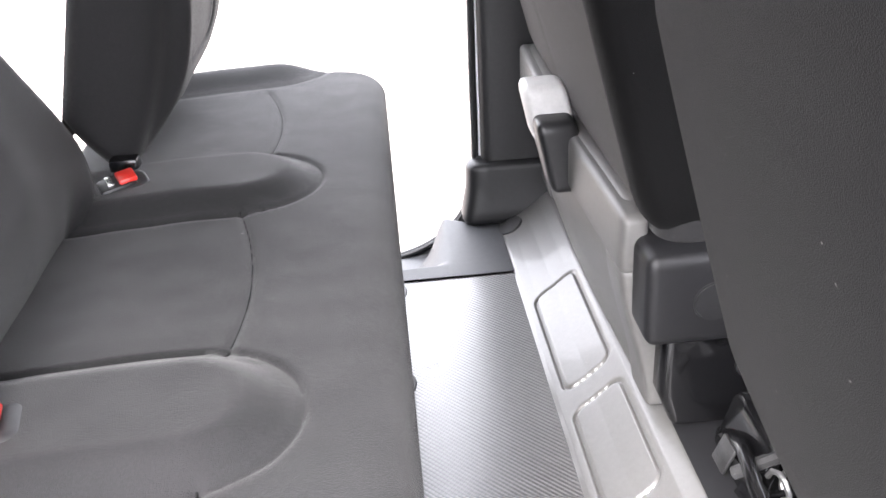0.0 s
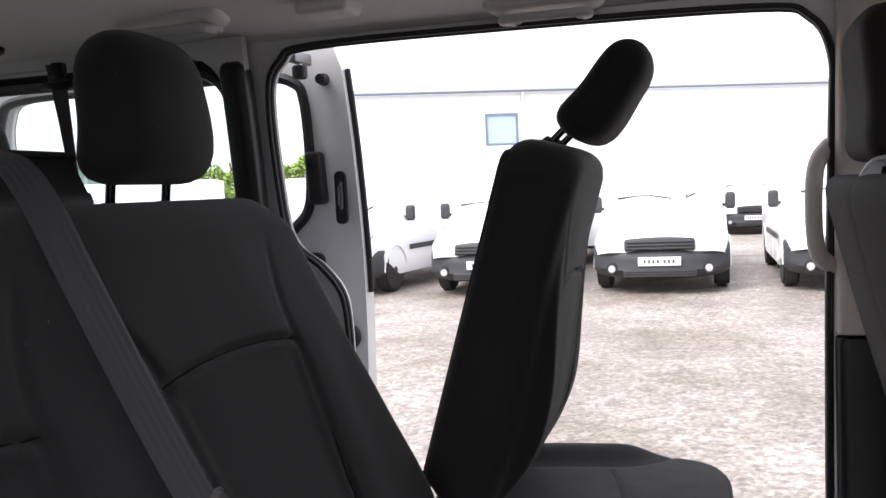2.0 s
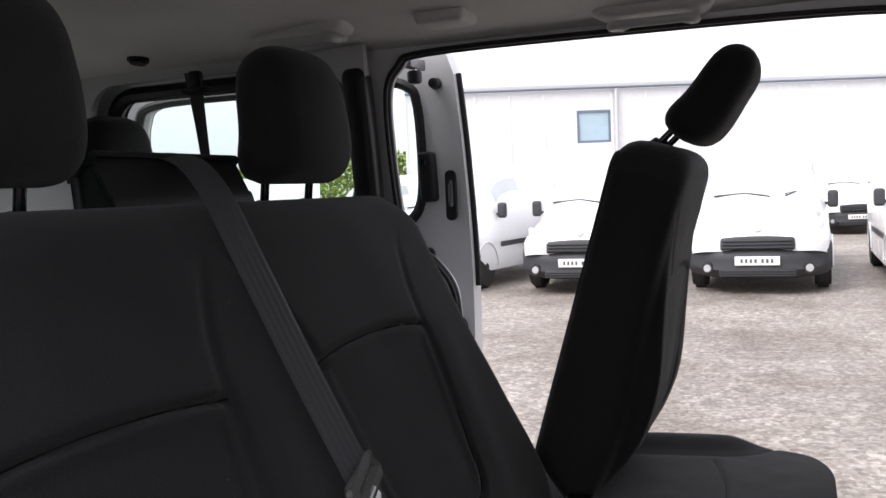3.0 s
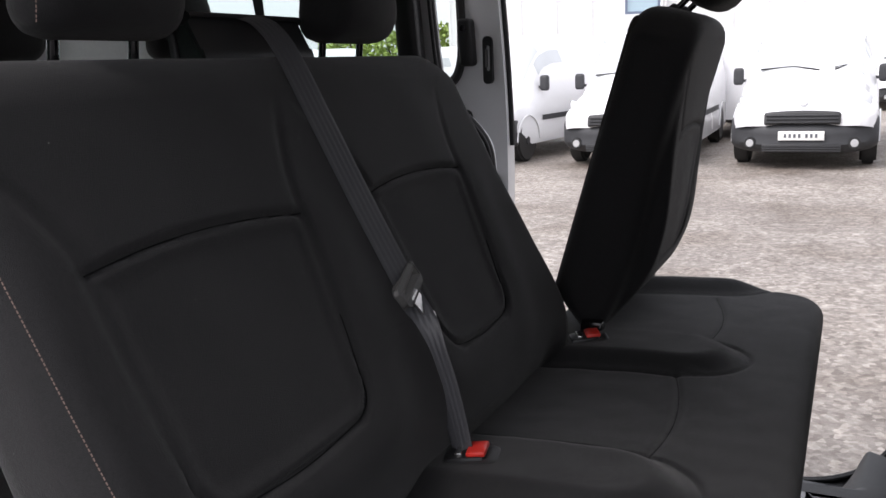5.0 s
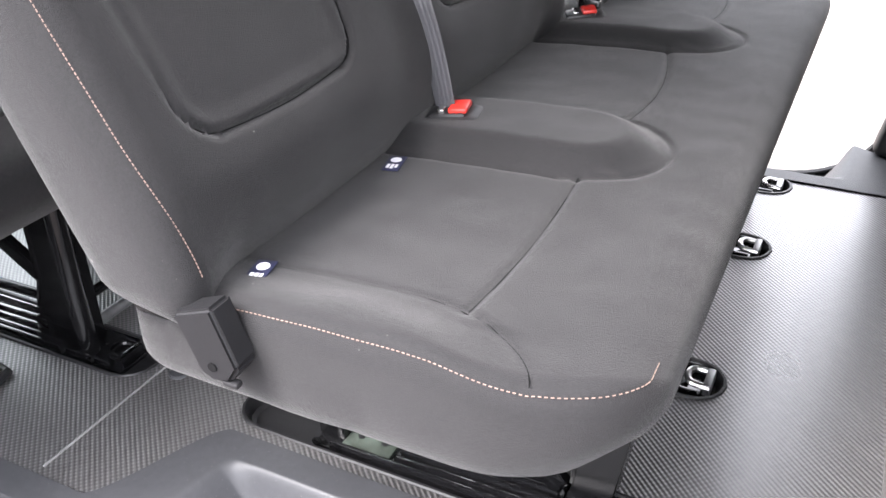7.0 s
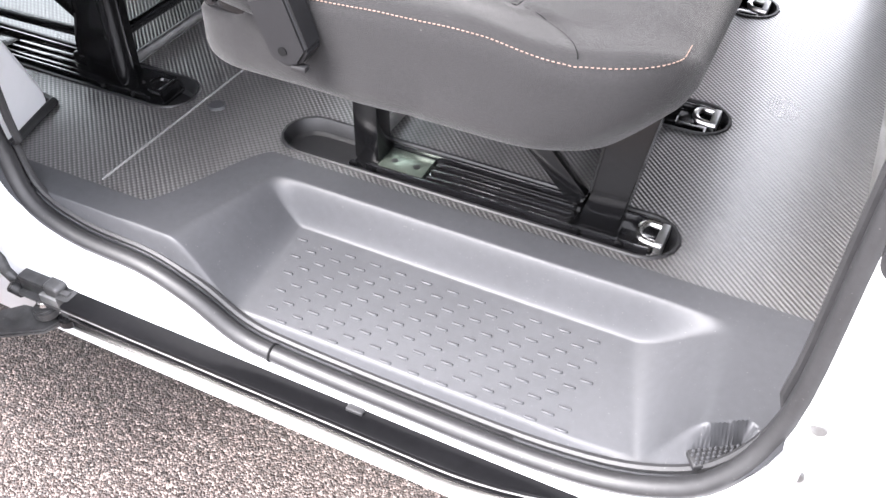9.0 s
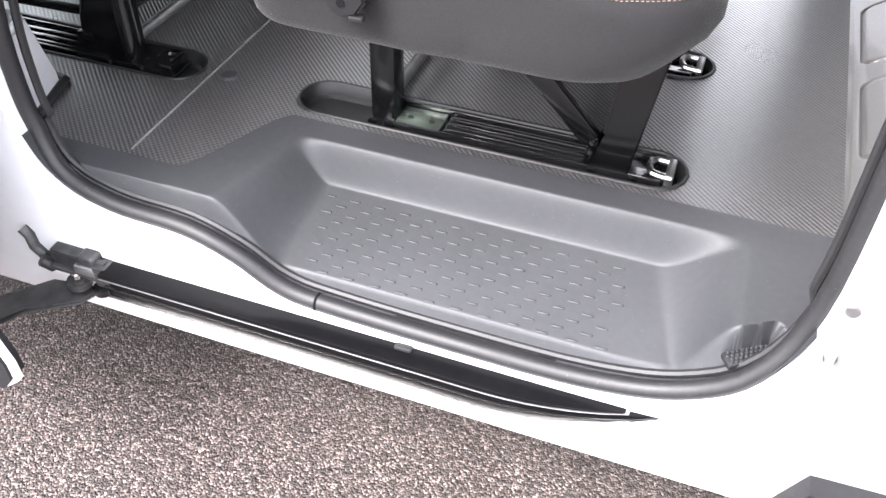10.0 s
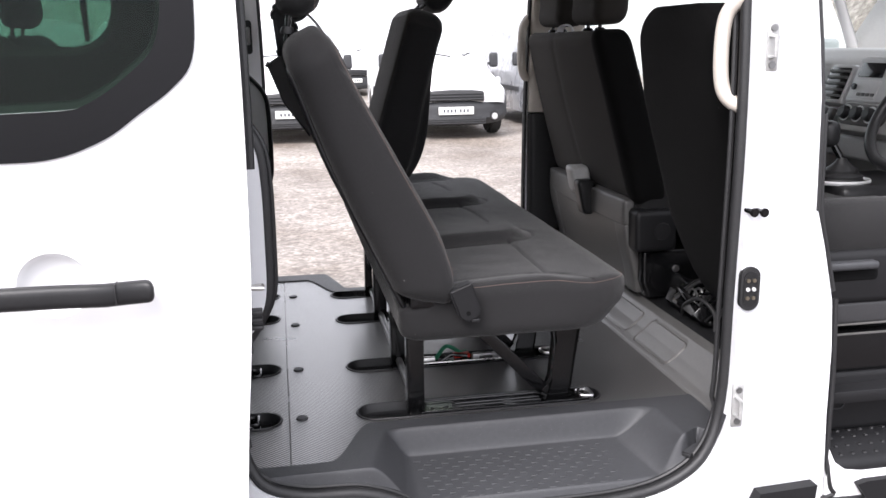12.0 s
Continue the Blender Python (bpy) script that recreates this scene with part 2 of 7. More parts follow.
def gravel():
    """Wet dark tarmac grit, blended towards +y into a paler, patchy mix."""
    m, nt, b = nodes_of("gravel_yard")
    tc = nt.nodes.new("ShaderNodeTexCoord")
    stones = add(nt, "ShaderNodeTexVoronoi", Scale=250.0)
    grit = add(nt, "ShaderNodeTexVoronoi", Scale=95.0)
    patch = add(nt, "ShaderNodeTexNoise", Scale=0.42, Detail=6.0, Roughness=0.62)
    mid = add(nt, "ShaderNodeTexNoise", Scale=9.0, Detail=10.0, Roughness=0.78)
    for n in (stones, grit, patch, mid):
        nt.links.new(tc.outputs["Object"], n.inputs["Vector"])
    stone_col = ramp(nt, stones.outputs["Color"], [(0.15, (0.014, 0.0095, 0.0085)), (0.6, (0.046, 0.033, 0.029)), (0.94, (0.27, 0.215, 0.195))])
    pale_col = ramp(nt, mid.outputs[0], [(0.34, (0.20, 0.170, 0.146)), (0.50, (0.315, 0.282, 0.252)), (0.66, (0.47, 0.435, 0.40))])
    lumps = add(nt, "ShaderNodeTexVoronoi", Scale=34.0)
    damp = add(nt, "ShaderNodeTexNoise", Scale=0.75, Detail=5.0, Roughness=0.6)
    for n in (lumps, damp):
        nt.links.new(tc.outputs["Object"], n.inputs["Vector"])
    for source, stops in ((lumps.outputs["Color"], [(0.10, (0.62, 0.60, 0.58)), (0.55, (1.0, 1.0, 1.0)), (0.92, (1.45, 1.45, 1.45))]), (damp.outputs[0], [(0.38, (0.72, 0.68, 0.64)), (0.52, (1.0, 0.99, 0.98)), (0.66, (1.22, 1.22, 1.22))])):
        mul = nt.nodes.new("ShaderNodeMix")
        mul.data_type, mul.blend_type = "RGBA", "MULTIPLY"
        mul.inputs[0].default_value = 1.0
        nt.links.new(pale_col, mul.inputs[6])
        nt.links.new(ramp(nt, source, stops), mul.inputs[7])
        pale_col = mul.outputs[2]
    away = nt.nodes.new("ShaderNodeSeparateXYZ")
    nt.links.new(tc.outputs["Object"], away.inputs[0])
    # The paler mix fades in from y = -0.9 to 1.6.
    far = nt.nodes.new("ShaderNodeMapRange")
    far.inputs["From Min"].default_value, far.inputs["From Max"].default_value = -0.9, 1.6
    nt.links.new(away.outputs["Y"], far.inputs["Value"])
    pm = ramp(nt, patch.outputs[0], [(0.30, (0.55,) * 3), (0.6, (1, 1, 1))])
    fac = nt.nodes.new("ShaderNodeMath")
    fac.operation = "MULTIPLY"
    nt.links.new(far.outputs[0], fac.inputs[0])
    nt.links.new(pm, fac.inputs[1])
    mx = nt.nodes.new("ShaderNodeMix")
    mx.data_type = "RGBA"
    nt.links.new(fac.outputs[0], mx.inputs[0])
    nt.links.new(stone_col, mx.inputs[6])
    nt.links.new(pale_col, mx.inputs[7])
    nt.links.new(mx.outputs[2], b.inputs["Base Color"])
    rg = nt.nodes.new("ShaderNodeMapRange")
    rg.inputs["To Min"].default_value, rg.inputs["To Max"].default_value = 0.30, 0.80
    nt.links.new(mid.outputs[0], rg.inputs["Value"])
    nt.links.new(rg.outputs[0], b.inputs["Roughness"])
    sm = nt.nodes.new("ShaderNodeMath")
    sm.operation = "ADD"
    nt.links.new(stones.outputs["Distance"], sm.inputs[0])
    nt.links.new(grit.outputs["Distance"], sm.inputs[1])
    bp = add(nt, "ShaderNodeBump", Strength=0.9, Distance=0.004)
    bp.invert = True
    nt.links.new(sm.outputs[0], bp.inputs["Height"])
    nt.links.new(bp.outputs[0], b.inputs["Normal"])
    return m


MAT.node_tree.nodes["Principled BSDF"].inputs["Coat Weight"].default_value = 0.9
MAT.node_tree.nodes["Principled BSDF"].inputs["Coat Roughness"].default_value = 0.27
MAT.node_tree.nodes["Principled BSDF"].inputs["Coat IOR"].default_value = 1.7
GRAVEL = gravel()

# ---------------------------------------------------------------- mesh helpers
ORIGIN = {}


def thing(name, origin, label, category, group=""):
    """An Empty at the base of a thing; its parts are given in the place's own metres."""
    ob = new(name)
    ob.empty_display_size = 0.05
    ob.location = origin
    ORIGIN[ob] = Vector(origin)
    return tagged(ob, label, category, group)


def smooth(me, angle=40):
    bm = bmesh.new()
    bm.from_mesh(me)
    for f in bm.faces:
        f.smooth = True
    lim = radians(angle)
    for e in bm.edges:
        if len(e.link_faces) == 2 and e.calc_face_angle(0) > lim:
            e.smooth = False
    bm.to_mesh(me)
    bm.free()


def part(name, bm, material, parent=None, label="", angle=40):
    me = bpy.data.meshes.new(name)
    bmesh.ops.recalc_face_normals(bm, faces=bm.faces)
    bm.to_mesh(me)
    bm.free()
    smooth(me, angle)
    me.materials.append(material)
    ob = new(name, me)
    if parent is not None:
        o = ORIGIN[parent]
        me.transform(Matrix.Translation(-o))
        ob.parent = parent
        ORIGIN[ob] = o
    if label:
        ob["label"] = label
    return ob


def solo(name, bm, material, label, category="", group="", kind="", angle=40):
    """A thing of one mesh, with its origin at its base."""
    lo = Vector([min(v.co[i] for v in bm.verts) for i in range(3)])
    hi = Vector([max(v.co[i] for v in bm.verts) for i in range(3)])
    base = Vector(((lo.x + hi.x) / 2, (lo.y + hi.y) / 2, lo.z))
    ob = part(name, bm, material, None, "", angle)
    ob.data.transform(Matrix.Translation(-base))
    ob.location = base
    ORIGIN[ob] = base
    return tagged(ob, label, category, group, kind)


def rbox(lo, hi, r=0.004, m=None, seg=2, bm=None):
    """A box between two corners with rounded edges."""
    out = bm or bmesh.new()
    b = bmesh.new()
    lo, hi = Vector(lo), Vector(hi)
    size = hi - lo
    bmesh.ops.create_cube(b, size=1, matrix=Matrix.Translation((lo + hi) / 2) @ Matrix.Diagonal((*size, 1)))
    if r > 0:
        bmesh.ops.bevel(b, geom=b.edges[:], offset=min(r, min(size) * 0.45), segments=seg, profile=0.5, affect="EDGES")
    join(out, b, m)
    return out


def join(out, b, m=None):
    if m is not None:
        b.transform(m)
    table = {v: out.verts.new(v.co) for v in b.verts}
    for f in b.faces:
        try:
            out.faces.new([table[v] for v in f.verts])
        except ValueError:
            pass
    b.free()
    return out


def tube(pts, r, seg=10, closed=False, bm=None, flat=1.0):
    """A round bar along points; flat squeezes it."""
    out = bm or bmesh.new()
    pts = [Vector(p) for p in pts]
    n = len(pts)
    rings, up = [], None
    for i, p in enumerate(pts):
        a = pts[(i - 1) % n] if closed or i else p
        c = pts[(i + 1) % n] if closed or i < n - 1 else p
        d = (c - a).normalized()
        if up is None:
            up = d.orthogonal().normalized()
        up = (up - d * up.dot(d)).normalized()
        side = d.cross(up)
        rings.append([out.verts.new(p + (up * math.cos(k) + side * math.sin(k) * flat) * r) for k in (j * math.tau / seg for j in range(seg))])
    for i in range(n if closed else n - 1):
        a, c = rings[i], rings[(i + 1) % n]
        if closed and i == n - 1:
            s = min(range(seg), key=lambda k: (a[0].co - c[k].co).length)
            c = c[s:] + c[:s]
        for j in range(seg):
            out.faces.new((a[j], a[(j + 1) % seg], c[(j + 1) % seg], c[j]))
    if not closed:
        out.faces.new(rings[0][::-1])
        out.faces.new(rings[-1])
    return out


def disc(c, axis, r, depth, seg=20, r2=None, bm=None, bevel=0.0):
    """A short cylinder or cone standing on c along axis."""
    out = bm or bmesh.new()
    b = bmesh.new()
    bmesh.ops.create_cone(b, cap_ends=True, segments=seg, radius1=r, radius2=r if r2 is None else r2, depth=depth)
    if bevel:
        bmesh.ops.bevel(b, geom=[e for e in b.edges if len(e.link_faces) == 2 and e.calc_face_angle(0) > 0.8], offset=bevel, segments=2, affect="EDGES")
    q = Vector((0, 0, 1)).rotation_difference(Vector(axis))
    return join(out, b, Matrix.Translation(Vector(c) + Vector(axis).normalized() * depth / 2) @ q.to_matrix().to_4x4())


def spline(pts, n=8, closed=True):
    """A smooth curve through points."""
    pts = [Vector(p) for p in pts]
    out, k = [], len(pts)
    for i in range(k if closed else k - 1):
        p0, p1, p2, p3 = (pts[(i + d) % k] if closed else pts[min(max(i + d, 0), k - 1)] for d in (-1, 0, 1, 2))
        for j in range(n):
            t = j / n
            out.append(0.5 * (2 * p1 + (p2 - p0) * t + (2 * p0 - 5 * p1 + 4 * p2 - p3) * t * t + (3 * p1 - p0 - 3 * p2 + p3) * t ** 3))
    if not closed:
        out.append(pts[-1])
    return out


def round_rect(x0, x1, y0, y1, r, n=6):
    out = []
    for cx, cy, a in ((x1 - r, y1 - r, 0), (x0 + r, y1 - r, 90), (x0 + r, y0 + r, 180), (x1 - r, y0 + r, 270)):
        for i in range(n + 1):
            t = radians(a + 90 * i / n)
            out.append((cx + r * math.cos(t), cy + r * math.sin(t)))
    return out


def plate(outline, holes, thick, cuts=()):
    """A flat sheet in x, z with holes, from y = 0 to y = thick, cut across at the given heights so that it can bend."""
    cu = bpy.data.curves.new("outline", "CURVE")
    cu.dimensions, cu.fill_mode = "2D", "BOTH"
    cu.extrude = thick / 2
    for ring in (outline, *holes):
        sp = cu.splines.new("POLY")
        sp.points.add(len(ring) - 1)
        for p, q in zip(sp.points, ring):
            p.co = (q[0], q[1], 0, 1)
        sp.use_cyclic_u = True
    ob = bpy.data.objects.new("outline", cu)
    scene.collection.objects.link(ob)
    bpy.context.view_layer.update()
    me = bpy.data.meshes.new_from_object(ob.evaluated_get(bpy.context.evaluated_depsgraph_get()))
    bm = bmesh.new()
    bm.from_mesh(me)
    bpy.data.objects.remove(ob)
    bpy.data.curves.remove(cu)
    bpy.data.meshes.remove(me)
    bmesh.ops.remove_doubles(bm, verts=bm.verts, dist=1e-5)
    for v in bm.verts:
        x, z, y = v.co
        v.co = (x, y + thick / 2, z)
    for c in cuts:
        bmesh.ops.bisect_plane(bm, geom=bm.verts[:] + bm.edges[:] + bm.faces[:], plane_co=(0, 0, c), plane_no=(0, 0, 1))
    return bm


def lattice(a, b, r, step):
    edge = [0, 0.12, 0.32, 0.6, 1.0]
    n = max(1, round((b - a - 2 * r) / step))
    return [a + r * e for e in edge] + [a + r + (b - a - 2 * r) * i / n for i in range(1, n)] + [b - r * e for e in edge[::-1]]


def soft_box(lo, hi, r, step, warp=None):
    """A stuffed, fully rounded block on a fine lattice, shaped by warp(x, y, z)."""
    r = (r, r, r) if isinstance(r, float) else r
    step = (step, step, step) if isinstance(step, float) else step
    ax = [lattice(lo[i], hi[i], r[i], step[i]) for i in range(3)]
    n = [len(a) - 1 for a in ax]
    bm, got = bmesh.new(), {}

    def vert(i, j, k):
        key = (i, j, k)
        if key not in got:
            p = [ax[0][i], ax[1][j], ax[2][k]]
            q = [min(max(p[c], lo[c] + r[c]), hi[c] - r[c]) for c in range(3)]
            d = [(p[c] - q[c]) / r[c] for c in range(3)]
            s = math.sqrt(sum(e * e for e in d))
            top = max(abs(e) for e in d)
            if s > 1e-9:
                p = [q[c] + d[c] / s * top * r[c] for c in range(3)]
            got[key] = bm.verts.new(warp(*p) if warp else p)
        return got[key]

    for c in range(3):
        u, v = [e for e in range(3) if e != c]
        for side in (0, n[c]):
            for i in range(n[u]):
                for j in range(n[v]):
                    quad = []
                    for di, dj in ((0, 0), (1, 0), (1, 1), (0, 1)):
                        key = [0, 0, 0]
                        key[c], key[u], key[v] = side, i + di, j + dj
                        quad.append(vert(*key))
                    bm.faces.new(quad)
    return bm


def grid_sheet(nu, nv, f, bm=None):
    """An open sheet of nu x nv squares from f(u, v), both 0 to 1."""
    out = bm or bmesh.new()
    vs = [[out.verts.new(f(i / nu, j / nv)) for j in range(nv + 1)] for i in range(nu + 1)]
    for i in range(nu):
        for j in range(nv):
            out.faces.new((vs[i][j], vs[i + 1][j], vs[i + 1][j + 1], vs[i][j + 1]))
    return out


def step01(a, b, x):
    t = min(1, max(0, (x - a) / (b - a)))
    return t * t * (3 - 2 * t)


def bell(x, w):
    return math.exp(-(x / w) ** 2)


# ---------------------------------------------------------------- the van's shell
FLOOR = 0.55


def side_y(z):
    """Half width of the door jamb plane at a height."""
    return 0.893 - (0.075 * ((z - 1.15) / 0.72) ** 1.7 if z > 1.15 else 0.0)


CUTS = [0.32 + 0.06 * i for i in range(26)]
APERTURE = [(x, z) for x, z, _ in spline([(-0.94, 1.72, 0), (-0.938, 1.47, 0), (-0.915, 1.385, 0), (-0.855, 1.335, 0), (-0.810, 1.275, 0), (-0.798, 1.20, 0), (-0.797, 1.06, 0), (-0.801, 0.965, 0), (-0.826, 0.905, 0), (-0.857, 0.855, 0),
            (-0.873, 0.78, 0), (-0.878, 0.70, 0), (-0.872, 0.62, 0), (-0.837, 0.545, 0), (-0.75, 0.512, 0), (-0.63, 0.504, 0), (-0.55, 0.478, 0), (-0.48, 0.436, 0), (-0.40, 0.424, 0),
            (-0.20, 0.420, 0), (-0.02, 0.424, 0), (0.10, 0.452, 0), (0.185, 0.520, 0), (0.226, 0.64, 0), (0.230, 0.90, 0), (0.234, 1.25, 0),
            (0.240, 1.60, 0), (0.238, 1.72, 0), (0.20, 1.79, 0), (0.10, 1.815, 0), (-0.40, 1.825, 0), (-0.82, 1.825, 0), (-0.90, 1.80, 0)], 5)]
REAR_WINDOW = round_rect(-1.78, -1.03, 1.44, 1.80, 0.09)

van = thing("passenger_van", (-0.6, 0, 0.37), "white passenger van with both sliding doors open", "van")


def body_side(s):
    name = "side_panel"
    bm = plate([(-2.32, 0.29), (0.485, 0.29), (0.480, 0.46), (0.473, 0.60), (0.470, 0.76), (0.459, 0.88), (0.430, 1.00), (0.404, 1.09), (0.398, 1.20), (0.396, 1.34), (0.382, 1.54), (0.362, 1.86), (-2.25, 1.86)], [APERTURE, REAR_WINDOW], 0.035, CUTS)
    for v in bm.verts:
        v.co.y = s * (side_y(v.co.z) - v.co.y)
    p = part(name, bm, PAINT_JAMB, van, "white painted side panel with an open door aperture", 35)
    # rubber seal round the opening
    ring = [(x + (0.004 if x < -0.3 else -0.004), s * (side_y(z) - 0.016 - 0.020 * step01(0.48, 0.62, z)), z + (0.006 if z < 0.7 else 0)) for x, z in APERTURE]
    part("door_seal", tube(ring, 0.0135 if s < 0 else 0.0085, 10, True), RUBBER, p, "black rubber door seal, dusty in places")
    k = 0.013 if s < 0 else 0.004
    lip = [(x + (k if x < -0.3 else -k) * (0.62 < z), y - s * 0.022, z + (0.008 if z < 0.62 else 0)) for x, y, z in ring]
    part("seal_joint", disc((-0.421, s * (side_y(0.43) - 0.016), 0.4315), (1, 0, 0), 0.0145, 0.003, 14), SEAM, p)
    part("seal_lip", tube(lip, 0.006, 8, True), RUBBER, p)
    ring = [(x, s * (side_y(z) - 0.033), z) for x, z in REAR_WINDOW]
    part("window_rubber", tube(ring, 0.022, 8, True), RUBBER, p)
    pane = plate(round_rect(-1.79, -1.02, 1.43, 1.81, 0.09), [], 0.004, CUTS)
    for v in pane.verts:
        v.co.y = s * (side_y(v.co.z) - 0.012 - v.co.y)
    g = part("rear_side_pane", pane, QUARTER if s < 0 else CLEAR, p)
    g.visible_shadow = False
    band = plate(round_rect(-1.97, -0.952, 1.24, 1.855, 0.04), [round_rect(-1.775, -1.035, 1.445, 1.795, 0.085)], 0.004, CUTS)
    for v in band.verts:
        v.co.y = s * (side_y(v.co.z) + 0.006 - v.co.y)
    part("quarter_window_band", band, BLACK_BAND, p)
    return p


body_side(-1)
body_side(1)

# inner trim of the side walls behind the doors
for s in (-1, 1):
    bm = plate([(-2.28, 0.56), (-0.99, 0.56), (-0.965, 0.75), (-0.96, 1.10), (-1.00, 1.20), (-1.00, 1.34), (-2.28, 1.34)], [], 0.03, CUTS)
    for v in bm.verts:
        v.co.y = s * (side_y(v.co.z) - 0.08 - v.co.y)
    part("lower_trim_panel", bm, PLASTIC, van, "black plastic lower wall trim", 35)
    bm = plate([(-2.28, 1.345), (-0.965, 1.345), (-0.955, 1.85), (-2.28, 1.85)], [round_rect(-1.80, -1.01, 1.42, 1.82, 0.10)], 0.02, CUTS)
    for v in bm.verts:
        v.co.y = s * (side_y(v.co.z) - 0.08 - v.co.y)
    part("upper_trim_panel", bm, PALE_TRIM, van, "pale grey plastic trim round the rear side window", 35)
    # belt cover on the pillar behind the sliding door
    bm = soft_box((-1.02, -0.03, 1.30), (-0.955, 0.03, 1.80), (0.02, 0.02, 0.03), 0.03)
    for v in bm.verts:
        v.co.y = s * (side_y(v.co.z) - 0.085 + s * v.co.y)
    part("belt_cover", bm, PLASTIC, van)

# front pillar trim with a cream upper half and a grab handle
for s in (-1, 1):
    for z0, z1, x1, m_, lab in ((0.66, 1.18, 0.39, PLASTIC, "black lower pillar trim"), (1.182, 1.84, 0.35, CREAM, "cream upper pillar trim")):
        bm = soft_box((0.245 if s < 0 else 0.237, 0, z0), (x1 if s < 0 else 0.46, 0.05, z1), (0.025, 0.02, 0.004), (0.06, 0.03, 0.05))
        for v in bm.verts:
            v.co.y = s * (side_y(v.co.z) - 0.036 - v.co.y)
        part("pillar_trim", bm, m_, van, lab)
    hx = 0.216
    pts = spline([(hx + 0.03, s * 0.835, 1.555), (hx + 0.01, s * 0.822, 1.545), (hx - 0.012, s * 0.805, 1.51), (hx - 0.018, s * 0.802, 1.44), (hx - 0.014, s * 0.808, 1.36),
                  (hx + 0.005, s * 0.825, 1.325), (hx + 0.035, s * 0.848, 1.315)], 6, False)
    part("pillar_grab_handle", tube(pts, 0.0165, 12), CREAM, van, "cream moulded grab handle")

# roof and roof lining
bm = soft_box((-2.32, -0.86, 1.905), (1.3, 0.86, 1.985), (0.05, 0.09, 0.04), (0.2, 0.1, 0.04))
part("roof_skin", bm, PAINT, van)


def lining_shape(x, y, z):
    drop = 0.045 * (abs(y) / 0.85) ** 5 + 0.012 * step01(-0.95, -1.1, x) * bell(abs(y) - 0.6, 0.2)
    return (x, y, z - drop)


ceiling = solo("ceiling", soft_box((-2.28, -0.85, 1.875), (1.25, 0.85, 1.903), (0.01, 0.02, 0.012), (0.05, 0.035, 0.03), lining_shape), LINING,
               "pale grey felt roof lining with moulded edges", "ceiling", kind="structure")


def lining_z(y):
    return 1.875 - 0.045 * (abs(y) / 0.85) ** 5


def roof_handle(x, s, yc, w):
    """A folded grab handle on its moulded base, above a side window."""
    z = lining_z(yc)
    h = thing("roof_grab_handle", (x, s * yc, z - 0.03), "pale grey plastic grab handle on the roof lining", "handle", "roof grab handles")
    tip = lambda py: z - 0.08 * (abs(py) - yc)
    part("moulded_base", soft_box((x - w / 2 - 0.035, s * yc - 0.055, z - 0.016), (x + w / 2 + 0.035, s * yc + 0.055, z + 0.02), (0.035, 0.03, 0.016), 0.02,
         lambda px, py, pz: (px - 0.25 * (abs(py) - yc) * (1 if px > x else -1) * (abs(px - x) > w * 0.3), py, pz - z + tip(py))), LINING, h)
    ring = [(px - 0.25 * (abs(py) - yc) * (1 if px > x else -1), py, tip(py) - 0.021 - 0.010 * step01(yc + 0.03, yc - 0.03, abs(py))) for px, py in round_rect(x - w / 2, x + w / 2, s * yc - 0.038, s * yc + 0.034, 0.022)]
    part("grip", tube(ring, 0.0095, 10, True), PALE_TRIM, h)
    for d in (-1, 1):
        part("end_cap", rbox((x + d * w * 0.44 - 0.018, s * (yc + 0.026) - 0.014, z - 0.030), (x + d * w * 0.44 + 0.018, s * (yc + 0.026) + 0.014, z + 0.004), 0.008), PALE_TRIM, h)
    return h


for hx, hy, hw in ((-1.03, 0.585, 0.17), (-0.29, 0.74, 0.16)):
    for s in (-1, 1):
        roof_handle(hx, s, hy, hw)
for s in (-1, 1):
    z = lining_z(0.60)
    bm = soft_box((-0.75, s * 0.60 - 0.045, z - 0.022), (-0.64, s * 0.60 + 0.045, z + 0.01), 0.012, 0.03)
    solo("roof_light_housing", bm, LINING, "small pale moulded cover at the edge of the roof lining", "cover", "roof covers")
    bm = disc((-1.50, s * 0.60, lining_z(0.6) + 0.004), (0.0, -s * 0.2, -1), 0.026, 0.03, 18, bevel=0.006)
    solo("roof_anchor_plug", bm, PLASTIC, "round black plastic plug in the roof lining", "plug", "roof plugs")

# rear wall with the tailgate window
bm = plate([(-0.90, 0.50), (0.90, 0.50), (0.85, 1.88), (-0.85, 1.88)], [round_rect(-0.70, 0.70, 0.98, 1.74, 0.08)], 0.06)
for v in bm.verts:
    x, y, z = v.co
    v.co = (-2.30 - y, x, z)
tail = part("tailgate", bm, PALE_TRIM, van)
bm = rbox((-2.335, -0.72, 0.96), (-2.33, 0.72, 1.76), 0)
part("tailgate_pane", bm, CLEAR, tail).visible_shadow = False

# ---------------------------------------------------------------- floor and steps


def slot(x0, x1, yc, hw, n=8):
    out = []
    for cx, a in ((x1 - hw, -90), (x0 + hw, 90)):
        for i in range(n + 1):
            t = radians(a + 180 * i / n)
            out.append((cx + hw * math.cos(t), yc + hw * math.sin(t)))
    return out


